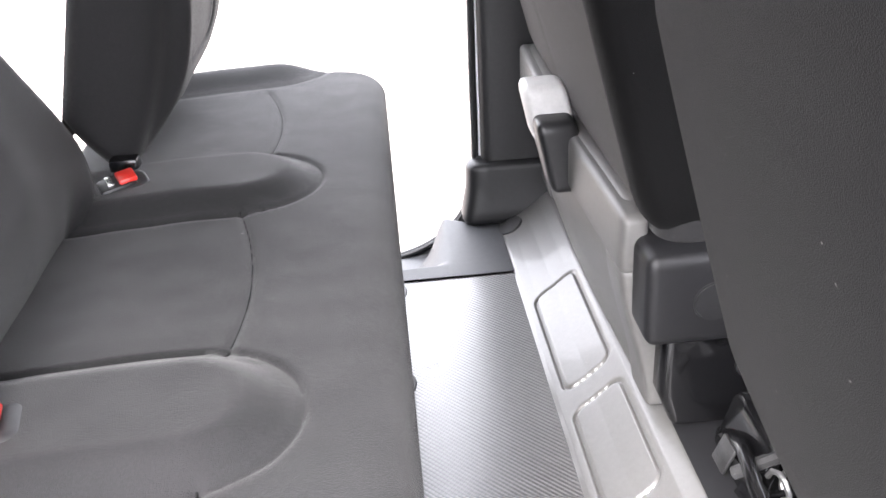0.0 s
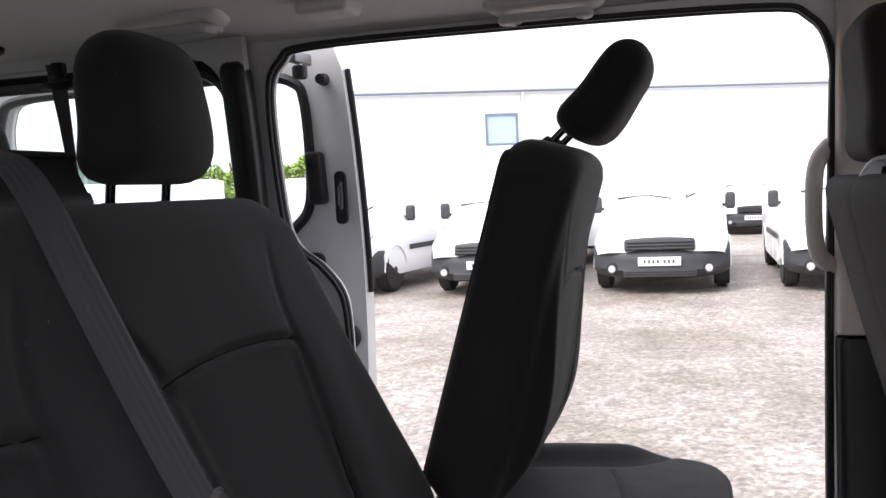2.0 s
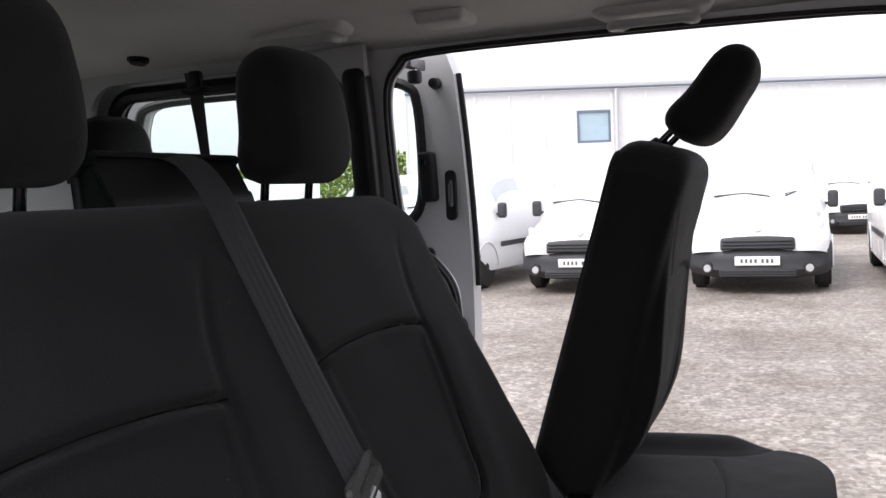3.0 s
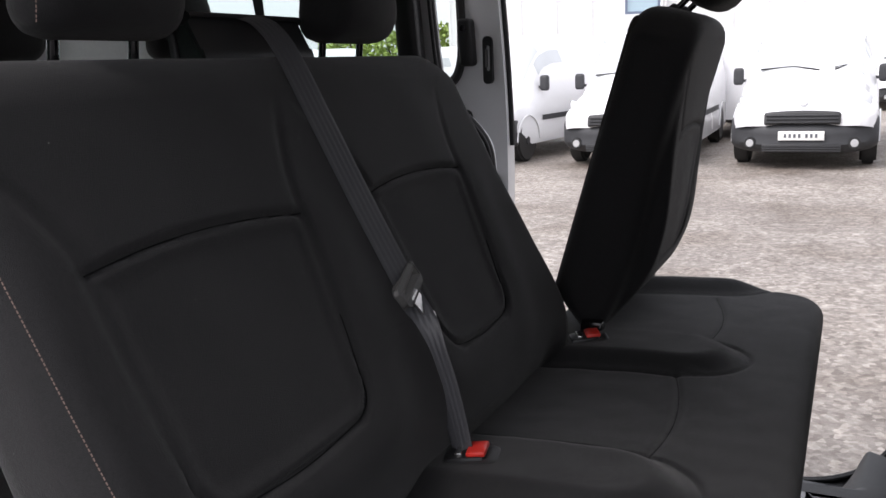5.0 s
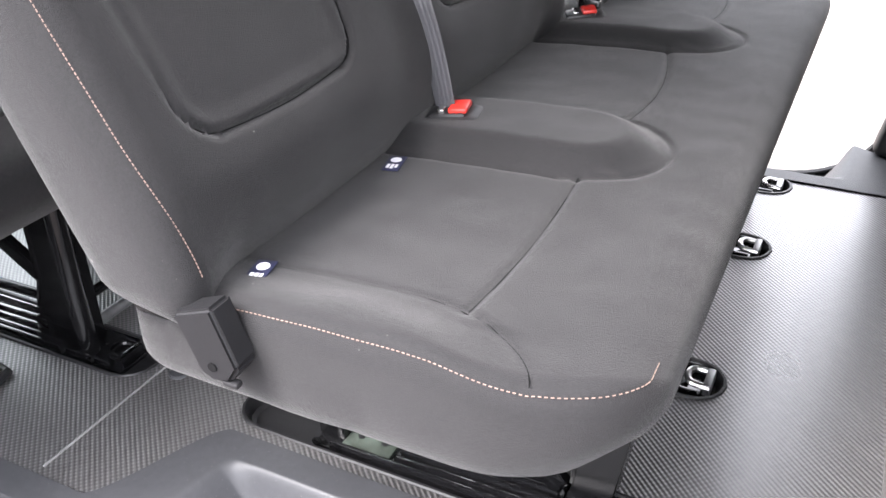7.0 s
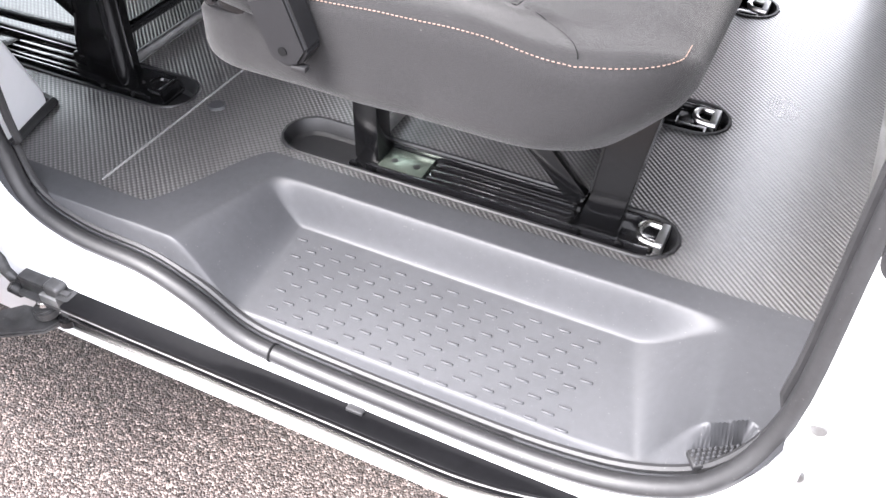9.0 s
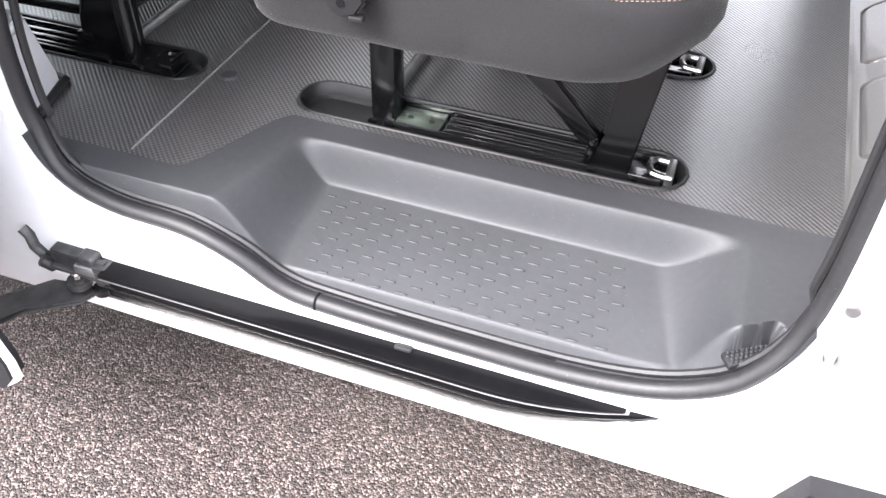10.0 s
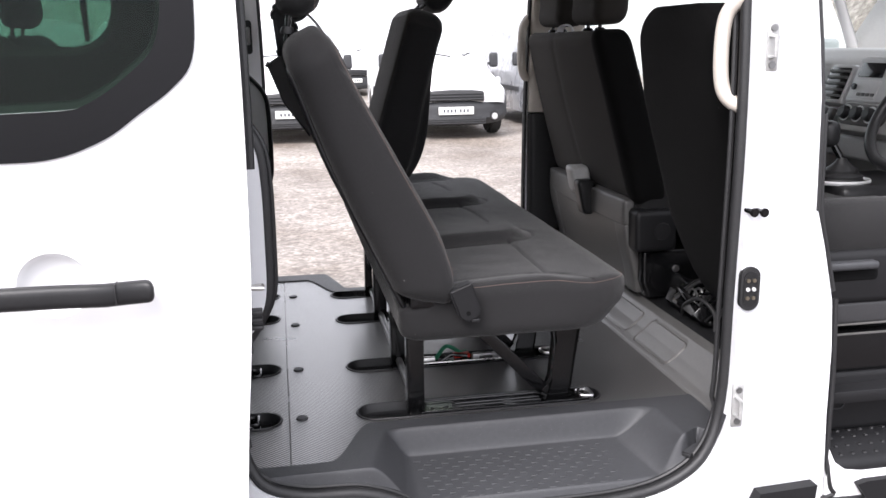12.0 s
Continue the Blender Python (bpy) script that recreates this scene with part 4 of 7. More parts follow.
def sliding_door(s):
    out = 0.187
    d = thing("sliding_door", (-1.36, s * 1.06, 0.30), "white sliding side door slid fully open, black-banded window", "door", "sliding doors")
    bm = plate(DOOR_EDGE + [(-0.858, 0.475), (-0.852, 0.43), (-0.842, 0.385), (-0.830, 0.34), (-0.829, 0.305), (-0.855, 0.282), (-1.98, 0.282), (-1.98, 1.85), (-0.84, 1.85)], [WINDOW, DISH], 0.055, CUTS)
    for v in bm.verts:
        v.co.y = s * (side_y(v.co.z) + out - v.co.y * (0.2 + 0.8 * step01(0.40, 0.52, v.co.z)))
    body = part("door_body", bm, PAINT, d, "", 35)
    if s < 0:
        back = [(-0.002, 1.045), (-0.024, 1.020), (-0.036, 1.000), (-0.055, 0.985)]
        edge = DOOR_EDGE + [(-0.858, 0.50)]
        bm = bmesh.new()
        vs = [[bm.verts.new((x + dx, s * (y - (0.893 - side_y(z))), z)) for dx, y in back] for x, z in edge]
        for a, b in zip(vs, vs[1:]):
            for k in range(3):
                bm.faces.new((a[k], a[k + 1], b[k + 1], b[k]))
        part("edge_return", bm, PAINT_JAMB, body)
    bm = plate(BAND, [[(x, z) for x, z in WINDOW]], 0.004, CUTS)
    for v in bm.verts:
        v.co.y = s * (side_y(v.co.z) + out + 0.004 - v.co.y)
    part("window_band", bm, BLACK_BAND, body)
    bm = plate([(x * 1.0, z) for x, z in WINDOW], [], 0.003, CUTS)
    for v in bm.verts:
        v.co.y = s * (side_y(v.co.z) + out - 0.010 - v.co.y)
    part("window_pane", bm, PRIVACY if s < 0 else CLEAR, body).visible_shadow = False
    ring = [(x, s * (side_y(z) + out - 0.054), z) for x, z in WINDOW]
    part("window_rubber", tube(ring, 0.014, 8, True), RUBBER, body)
    # lower cladding with a slanting front end
    bm = plate([(-0.868, 0.462), (-0.861, 0.43), (-0.850, 0.385), (-0.838, 0.34), (-0.838, 0.308), (-0.862, 0.278), (-1.98, 0.278), (-1.98, 0.470)], [], 0.030)
    for v in bm.verts:
        v.co.y = s * (0.893 + out + 0.005 - v.co.y)
    part("lower_cladding", bm, SILL_BLACK, d, "black textured lower cladding")
    # outer handle
    h = soft_box((-1.25, 1.118, 1.042), (-0.978, 1.145, 1.082), (0.014, 0.012, 0.014), (0.03, 0.02, 0.02), lambda x, y, z: (x, s * (y - 0.02 * bell(x + 1.0, 0.03)), z - 0.004 * step01(-1.15, -0.98, x)))
    hp = part("outer_handle", h, PLASTIC, d, "black plastic pull handle")
    part("handle_split", rbox((-1.038, s * 1.130 - 0.012, 1.0445), (-1.0355, s * 1.130 + 0.0155, 1.0795), 0.002), RUBBER, hp)
    def dish(u, v):
        r, a = u, math.tau * v
        return (-1.145 + 0.061 * r * math.cos(a), s * (1.080 - 0.024 * math.sqrt(max(0.0, 1 - r ** 2.5))), 1.068 + 0.058 * r * math.sin(a))
    part("handle_recess", grid_sheet(10, 32, dish), PAINT, d)
    # front edge rubber
    ring = [(x + 0.006, s * (side_y(z) + out - 0.030), z) for x, z in DOOR_EDGE if z > 1.24]
    part("edge_seal", tube(ring, 0.0075, 8), RUBBER, d)
    # fittings on the inner face
    y = lambda z, k=0.0: s * (side_y(z) + out - 0.058 - k)
    bx = soft_box((-0.935, -0.022, 1.475), (-0.893, 0.022, 1.605), 0.012, 0.03)
    for v in bx.verts:
        v.co.y += y(v.co.z, 0.012)
    g = part("inner_latch_box", bx, PLASTIC, d)
    part("latch_button", disc((-0.914, y(1.56, 0.034), 1.578), (0, -s, 0), 0.009, 0.004, 14), SCREEN, g)
    bm = plate(round_rect(-0.870, -0.842, 1.425, 1.555, 0.013), [round_rect(-0.863, -0.849, 1.46, 1.53, 0.006)], 0.012)
    for v in bm.verts:
        v.co.y = y(1.5) - s * v.co.y
    part("lock_plate", bm, PLASTIC, d)
    part("lock_claw", rbox((-0.872, min(y(1.5), y(1.5, 0.01)), 1.47), (-0.858, max(y(1.5), y(1.5, 0.01)), 1.52), 0.003), STEEL_DULL, d)
    part("rubber_buffer", disc((-0.872, y(1.76), 1.775), (0, -s, 0), 0.016, 0.03, 16, 0.012, bevel=0.003), RUBBER, d)
    ringb = disc((-0.868, y(1.14), 1.14), (0, -s, 0), 0.036, 0.014, 24, 0.03, bevel=0.003)
    part("round_grommet", ringb, RUBBER, d)
    part("grommet_hole", disc((-0.868, y(1.14, 0.013), 1.14), (0, -s, 0), 0.022, 0.003, 20), SCREEN, d)
    bx = soft_box((-0.99, -0.012, 1.24), (-0.915, 0.012, 1.355), (0.02, 0.01, 0.02), 0.03)
    for v in bx.verts:
        v.co.y += y(v.co.z, 0.004)
    part("pull_recess", bx, PLASTIC, d)
    bx = soft_box((-1.95, -0.02, 0.58), (-0.985, 0.02, 1.30), (0.06, 0.015, 0.06), 0.08)
    for v in bx.verts:
        v.co.y += y(v.co.z, 0.006)
    part("door_trim_panel", bx, PLASTIC, d, "black lower door trim")
    return d


sliding_door(-1)
sliding_door(1)
# upper guide bracket at the head of the far doorway
gb = thing("upper_roller", (-0.88, 0.86, 1.75), "steel upper roller bracket of the far sliding door", "bracket")
part("bracket_arm", rbox((-0.91, 0.84, 1.805), (-0.885, 0.93, 1.832), 0.004), STEEL_DULL, gb)
part("roller", disc((-0.895, 0.88, 1.77), (0, 0, 1), 0.018, 0.03, 16, bevel=0.003), RUBBER, gb)
part("roller_pin", disc((-0.895, 0.88, 1.80), (0, 0, 1), 0.006, 0.02, 10), STEEL, gb)

# sill cladding ahead of the doorway
for s in (-1, 1):
    bm = plate([(0.262, 0.466), (0.402, 0.472), (0.386, 0.30), (0.225, 0.30), (0.222, 0.37)], [], 0.03)
    for v in bm.verts:
        v.co.y = s * (0.985 - v.co.y)
    part("sill_cladding", bm, SILL_BLACK, van, "black textured cladding ahead of the sliding door")
    part("under_sill", rbox((-2.3, s * 0.86 - 0.02, 0.28), (1.5, s * 0.86 + 0.018, 0.292), 0.004), PAINT_JAMB, van)
part("underbody", rbox((-2.3, -0.80, 0.25), (1.5, 0.80, 0.405), 0.01), RUBBER, van)
for x in (-1.75, 1.55):
    for s in (-1, 1):
        wb = disc((x, s * 0.74, 0.33), (0, s, 0), 0.33, 0.17, 32, bevel=0.03)
        part("wheel", wb, TYRE, van)

# ---------------------------------------------------------------- bench seats
Y0, Y1 = -0.80, 0.82
LOBES = (-0.275, 0.275)


def seam_x(a, u):
    return -0.163 + 0.006 * (1 - u * u) if a < -0.5 else -0.175 + 0.022 * (1 - u * u) - 0.012 * u


def cushion_shape(x, y, z):
    top = step01(0.87, 0.93, z)
    # rounded front corners in plan
    if x > -0.13:
        t = min(0.97, (x + 0.13) / 0.175)
        inset = 0.115 * (1 - math.sqrt(max(0.0, 1 - t * t)))
        k = step01(0.45, 0.78, abs(y))
        y -= math.copysign(inset * k, y)
    # the front tucks under, the rear lower corner too
    if x > -0.2:
        x -= 0.040 * step01(-0.2, 0.03, x) * step01(0.885, 0.82, z)
    dz = 0.0
    if top > 0:
        # shallow hollow in each place, raised lobes between
        for c in (-0.54, 0.0, 0.53):
            dz -= 0.006 * bell(y - c, 0.14) * step01(0.0, -0.12, x)
        dz -= 0.012 * step01(-0.2, -0.5, x)
        for c in LOBES:
            e = math.hypot((y - c) / 0.108, max(0.0, x + 0.20) / 0.125)
            m = step01(1.0, 0.52, e)
            dz += 0.025 * m
            dz -= 0.0045 * bell(e - 1.02, 0.030)
        for c, k in ((-0.815, 0.5), (0.84, 1.0)):
            e = math.hypot((y - c) / 0.115, max(0.0, x + 0.22) / 0.15)
            dz += 0.024 * k * step01(1.0, 0.40, e)
            dz -= 0.003 * k * bell(e - 1.03, 0.04)
        # the end dips under the recliner joint
        dz -= 0.030 * step01(-0.43, -0.465, x) * step01(-0.70, -0.77, y)
        # cross seams in front of each place
        for a, b in ((-0.70, -0.375), (-0.175, 0.175), (0.375, 0.69)):
            if a - 0.02 < y < b + 0.02:
                u = (y - (a + b) / 2) / ((b - a) / 2)
                xs = seam_x(a, u)
                dz -= 0.0040 * bell(x - xs, 0.0045) * step01(1.1, 0.95, abs(u))
                dz += 0.0015 * bell(x - xs - 0.03, 0.03)
        # soft creases
        dz += 0.0012 * noise.noise((x * 18, y * 18, 3.0)) + 0.002 * noise.noise((x * 5, y * 5, 7.0))
    else:
        dz += 0.006 * noise.noise((x * 7, y * 7, 2.0)) * step01(0.90, 0.84, z)
        y += math.copysign(0.006 * noise.noise((x * 9, z * 14, 5.0)), y) if abs(y) > 0.7 else 0
    return (x, y, z + dz * max(top, 0.2))


LEAN = radians(25.5)
BACK_O = Vector((-0.375, 0, 0.915))
UP_B = Vector((-math.sin(LEAN), 0, math.cos(LEAN)))
OUT_B = Vector((math.cos(LEAN), 0, math.sin(LEAN)))


def on_back(y, v, w):
    """A point on the reclined back: v metres up it, w in front of its face."""
    return BACK_O + UP_B * v + OUT_B * w + Vector((0, y, 0))


def back_groove(y, v, places):
    """Relief of the front face: an inset panel in each place, puffed bolsters round it."""
    d = 0.0
    for yl, yr, spread in places:
        right = yr + spread * step01(0.17, 0.44, v)
        mid, hw = (yl + right) / 2, (right - yl) / 2
        u = (y - mid) / hw
        v0, v1 = 0.168 - 0.006 * (1 - u * u), 0.428 + 0.014 * (1 - u * u)
        r = 0.050 - 0.040 * step01(0.26, 0.38, v)
        qx, qy = abs(y - mid) - hw + r, abs(v - (v0 + v1) / 2) - (v1 - v0) / 2 + r
        e = math.hypot(max(qx, 0), max(qy, 0)) + min(0, max(qx, qy)) - r
        low, high = step01(0.27, 0.20, v), step01(0.0, 0.008, qy - qx)
        sharp = max(low, high)
        d -= 0.0085 * sharp * bell(e, 0.0042) + 0.0035 * (1 - sharp) * bell(e, 0.010)
        d -= 0.0050 * step01(0.004, -0.03, e)
        d += 0.0045 * bell(e - 0.05, 0.045) * step01(0.50, 0.36, v)
        # bolster seams run on upwards and bend outwards
        if v > v1 - 0.02:
            k = step01(v1 - 0.02, v1 + 0.01, v) * step01(0.60, 0.53, v)
            bend = 0.07 * (max(0.0, v - 0.43) / 0.13) ** 1.7
            d -= 0.0035 * k * (bell(y - yl + bend, 0.009) + 0.8 * bell(y - right - 0.6 * bend, 0.009))
    return d


def base_cut(edge, v):
    """How far the foot of the front face is set back: much in the middle, little at the bolsters."""
    return (0.015 + 0.070 * step01(0.02, 0.13, edge)) * max(0.0, (0.14 - v) / 0.14) ** 2


def backrest(y0, y1, places, taper, core=0.0, thin_top=0.022, crown=0.055):
    L, T = 0.66, 0.13

    def shape(y, v, w):
        front = step01(-0.06, 0.0, w)
        edge = min(y - y0, y1 - y)
        # rounded corners, upper and lower
        if v > L - 0.13:
            v -= 0.045 * bell(edge, 0.05) * (v - (L - 0.13)) / 0.13
        if v < 0.13 and y1 - y < 0.2:
            y -= 0.10 * ((0.13 - v) / 0.13) ** 2 * step01(0.2, 0.0, y1 - y)
        k = v / L
        mid = (y0 + y1) / 2
        y = mid + (y - mid) * (1 - taper * k * k)
        g = back_groove(y, v, places) * front
        # the upper third is thinner, the base is stuffed fuller
        belly = (0.010 * bell(v - 0.16, 0.14) - base_cut(edge, v)) * front
        thin = (1 - front) * (thin_top * step01(0.25, 0.66, v))
        v += 0.055 * step01(-0.02, -0.13, w) * step01(0.13, 0.0, v)
        w += g + belly + thin + core * front * step01(0.036, 0.060, edge) * bell(v - 0.23, 0.19) + 0.0022 * noise.noise((y * 9, v * 9, 4.0)) * front
        return on_back(y, v, w)

    return soft_box((y0, 0.0, -T), (y1, L, 0.0), (0.040, crown, 0.045), (0.0052, 0.0052, 0.03), shape)


PLACES = ((-0.738, -0.426, 0.040), (-0.205, 0.050, 0.058))


def panel_seams(place):
    """Crease-shade lines of one inset panel: round-cornered lower line, arched upper line."""
    yl, yr, spread = place

    def right(v):
        return yr + spread * step01(0.17, 0.44, v)

    def sit(y, v):
        return on_back(y, v, back_groove(y, v, PLACES) + 0.010 * bell(v - 0.16, 0.14) - base_cut(min(y + 0.83, 0.30 - y), v) + 0.0022 * noise.noise((y * 9, v * 9, 4.0)) + 0.0020)

    rad = 0.050
    low = [(yl + rad - rad * math.cos(a), 0.166 + rad - rad * math.sin(a)) for a in (math.pi / 2 * i / 8 for i in range(4, 9))]
    end = right(0.2)
    low += [(yl + rad + (end - yl - 2 * rad) * i / 12, 0.166 - 0.006 * (1 - (2 * i / 12 - 1) ** 2)) for i in range(1, 12)]
    low += [(end - rad + rad * math.sin(a), 0.166 + rad - rad * math.cos(a)) for a in (math.pi / 2 * i / 8 for i in range(9))]
    low += [(right(v), v) for v in (0.23, 0.25, 0.27, 0.29)]
    top, far = [], right(0.435)
    for i in range(25):
        u = 2 * i / 24 - 1
        top.append((yl + (far - yl) * i / 24, 0.428 + 0.014 * (1 - u * u)))
    return [sit(*p) for p in low], [sit(*p) for p in top]


def headrest(c, base, lean, w=0.222, h=0.196, t=0.085):
    """Cushioned head restraint: base is the point under its middle, lean in radians backwards."""
    up = Vector((-math.sin(lean), 0, math.cos(lean)))
    out = Vector((math.cos(lean), 0, math.sin(lean)))

    def shape(y, v, f):
        k = v / h
        y2 = y * (1 - 0.06 * step01(0.5, 1.0, k))
        v2 = v - 0.022 * (abs(y) / (w / 2)) ** 3 * step01(0.5, 1.0, k)
        f2 = f + 0.016 * (1 - (2 * y / w) ** 2) * step01(0, 0.05, f) - 0.035 * k * k * step01(-0.02, 0.05, f) * 0.6 + 0.012 * bell(k - 0.3, 0.3)
        return base + Vector((0, c + y2, 0)) + up * v2 + out * f2

    return soft_box((-w / 2, 0, -t / 2), (w / 2, h, t / 2), (0.038, 0.045, 0.036), 0.012, shape), up, out


def dashes(pts, length=0.0030, gap=0.0013, r=0.00062):
    """A row of stitches along points."""
    bm = bmesh.new()
    pts = [Vector(p) for p in pts]
    carry, on = 0.0, 0.0
    for a, b in zip(pts, pts[1:]):
        L = (b - a).length
        d = (b - a) / L
        s = carry
        while s + length < L:
            p, q = a + d * s, a + d * (s + length)
            side = d.orthogonal().normalized() * r
            oth = d.cross(side)
            ring = [bm.verts.new(c + o) for c in (p, q) for o in (side, oth, -side, -oth)]
            for i in range(4):
                bm.faces.new((ring[i], ring[(i + 1) % 4], ring[4 + (i + 1) % 4], ring[4 + i]))
            s += length + gap
        carry = max(0.0, s - L)
    return bm


def ribbon(pts, sides, thick=0.0014):
    """A flat strap along points, with its half-width vector at each."""
    bm = bmesh.new()
    rows = []
    pts = [Vector(p) for p in pts]
    sides = [Vector(q) for q in sides]
    for i, (p, q) in enumerate(zip(pts, sides)):
        d = (pts[min(i + 1, len(pts) - 1)] - pts[max(i - 1, 0)]).normalized()
        n = d.cross(q).normalized() * thick / 2
        steps = [-1 + 2 * k / 20 for k in range(21)]
        cross = [p + q * k + n * (1.0 - 0.35 * abs(k) + 0.55 * math.cos(5 * math.pi * k)) for k in steps]
        cross += [p + q * k - n * (1.0 - 0.35 * abs(k)) for k in steps[::-1]]
        rows.append([bm.verts.new(c) for c in cross])
    m = len(rows[0])
    for a, b in zip(rows, rows[1:]):
        for j in range(m):
            bm.faces.new((a[j], a[(j + 1) % m], b[(j + 1) % m], b[j]))
    bm.faces.new(rows[0])
    bm.faces.new(rows[-1][::-1])
    return bm


def buckle(b, x, y, tilt, spin):
    """Belt buckle in its slit: black body, red release, steel mouth."""
    z = cushion_shape(x, y, 0.935)[2]
    m = Matrix.Translation((x, y, z - 0.002)) @ pose(0, 0, 0, 0, tilt, spin)
    o = part("buckle", rbox((-0.034, -0.024, -0.016), (0.022, 0.024, 0.009), 0.006, m), PLASTIC, b)
    part("buckle_slit", soft_box((-0.048, -0.032, -0.016), (0.040, 0.032, 0.0045), (0.02, 0.015, 0.006), 0.02, lambda px, py, pz: m @ Vector((px, py, pz))), RUBBER, o)
    part("release_button", rbox((-0.004, -0.0205, 0.006), (0.024, 0.0205, 0.0150), 0.004, m), RED, o)
    part("buckle_mouth", rbox((-0.020, -0.017, 0.008), (-0.010, 0.017, 0.0125), 0.001, m), STEEL, o)
    return o


def anchor_tag(b, x, y, z):
    m = Matrix.Translation((x, y, z)) @ pose(0, 0, 0, 0, -2, 12) @ Matrix.Scale(0.82, 4)
    o = part("anchor_tag", rbox((-0.014, -0.027, 0.0), (0.014, 0.027, 0.0022), 0.0008, m), TAG_NAVY, b, "small navy tag with a white printed mark")
    bm = bmesh.new()
    disc((0, 0.011, 0.002), (0, 0, 1), 0.0092, 0.0008, 16, None, bm)
    rbox((-0.009, -0.020, 0.002), (-0.004, -0.006, 0.0028), 0, None, 1, bm)
    rbox((-0.002, -0.022, 0.002), (0.003, -0.006, 0.0028), 0, None, 1, bm)
    rbox((0.005, -0.018, 0.002), (0.009, -0.006, 0.0028), 0, None, 1, bm)
    bm.transform(m)
    part("tag_mark", bm, TAG_WHITE, o)


def leg_frame(b, y, ext, upright=False):
    """One side frame: upright rear leg, raked front leg, brace, and a slotted floor rail."""
    f = part("floor_rail", rbox((-0.47, y - 0.042, 0.528), (0.024, y + 0.030, 0.536), 0.002), RAIL_BLACK, b)
    for k in (-0.040, 0.028):
        part("rail_edge", rbox((-0.44, y + k - 0.003, 0.534), (0.005, y + k + 0.003, 0.550), 0.0015), RAIL_BLACK, f)
    for k in (-0.024, -0.006, 0.012):
        part("rail_rib", rbox((-0.345, y + k - 0.005, 0.535), (-0.115, y + k + 0.005, 0.546), 0.0035), RAIL_BLACK, f)
    z = part("fixing_plate", rbox((-0.428, y - 0.036, 0.535), (-0.352, y + 0.024, 0.5415), 0.001), GREENISH if ext else STEEL_BLACK, f, "zinc plate with two holes" if ext else "")
    for x in (-0.408, -0.370):
        part("fixing_hole", disc((x, y - 0.006, 0.5410), (0, 0, 1), 0.0055, 0.0012, 12), RUBBER, z)
    part("front_hook", tube(spline([(0.020, y - 0.026, 0.549), (-0.008, y - 0.024, 0.551), (-0.016, y - 0.006, 0.552), (-0.008, y + 0.012, 0.551), (0.020, y + 0.014, 0.549)], 6, False), 0.0055, 8), STEEL_BLACK if upright else STEEL, f, "" if upright else "bright worn steel hook")
    part("hook_slot", rbox((0.010, y - 0.030, 0.534), (0.023, y + 0.018, 0.556), 0.003), STEEL_BLACK if upright else STEEL_DULL, f)
    for x in (-0.10, -0.035, -0.46, -0.43):
        part("rail_bolt", disc((x, y - 0.043, 0.545), (0, -1, 0), 0.007, 0.006, 8, bevel=0.001), STEEL_BLACK, f)
    part("rear_leg", rbox((-0.472, y - 0.022, 0.535), (-0.428, y + 0.022, 0.84), 0.006), STEEL_BLACK, b)
    shape = [(-0.168, 0.550), (-0.150, 0.536), (-0.066, 0.536), (-0.066, 0.85), (-0.135, 0.85), (-0.137, 0.66), (-0.152, 0.61)] if upright else [(-0.112, 0.536), (-0.045, 0.536), (-0.028, 0.66), (-0.008, 0.80), (-0.005, 0.85), (-0.10, 0.85), (-0.078, 0.70), (-0.088, 0.60)]
    bm = plate(shape, [], 0.036)
    for v in bm.verts:
        v.co.y += y - 0.018
    bmesh.ops.bevel(bm, geom=[e for e in bm.edges if len(e.link_faces) == 2 and e.calc_face_angle(0) > 1.0], offset=0.004, segments=2, affect="EDGES")
    part("front_leg", bm, STEEL_BLACK, b)
    if upright:
        part("leg_tube", tube([(-0.060, y - 0.020, 0.540), (-0.062, y - 0.020, 0.66), (-0.058, y - 0.020, 0.835)], 0.0165, 14), STEEL_BLACK, b)
        part("stay_bar", tube([(-0.150, y - 0.006, 0.614), (-0.43, y - 0.006, 0.607)], 0.009, 10), STEEL_BLACK, b)
        part("stay_bar", tube([(-0.130, y + 0.004, 0.785), (-0.31, y + 0.004, 0.70)], 0.008, 10), STEEL_BLACK, b)
        part("rail_latch", rbox((-0.172, y - 0.026, 0.545), (-0.142, y - 0.008, 0.582), 0.006), STEEL_BLACK, f)
    d = Vector((0.24, 0, -0.16)) if upright else Vector((0.235, 0, -0.245))
    m = Matrix.Translation((-0.375, y, 0.80) if upright else (-0.345, y, 0.815)) @ Matrix.Rotation(math.atan2(d.z, d.x) * -1, 4, "Y")
    part("brace", rbox((0, -0.008, -0.016), (d.length, 0.008, 0.016), 0.003, m), STEEL_BLACK, b)


SHARED = {}


def same(name, key, make, material, parent, label="", angle=60):
    """A part whose mesh is shared by both benches."""
    if key not in SHARED:
        ob = part(name, make(), material, parent, label, angle)
        SHARED[key] = ob.data
        return ob
    ob = new(name, SHARED[key])
    ob.parent = parent
    ORIGIN[ob] = ORIGIN[parent]
    if label:
        ob["label"] = label
    return ob


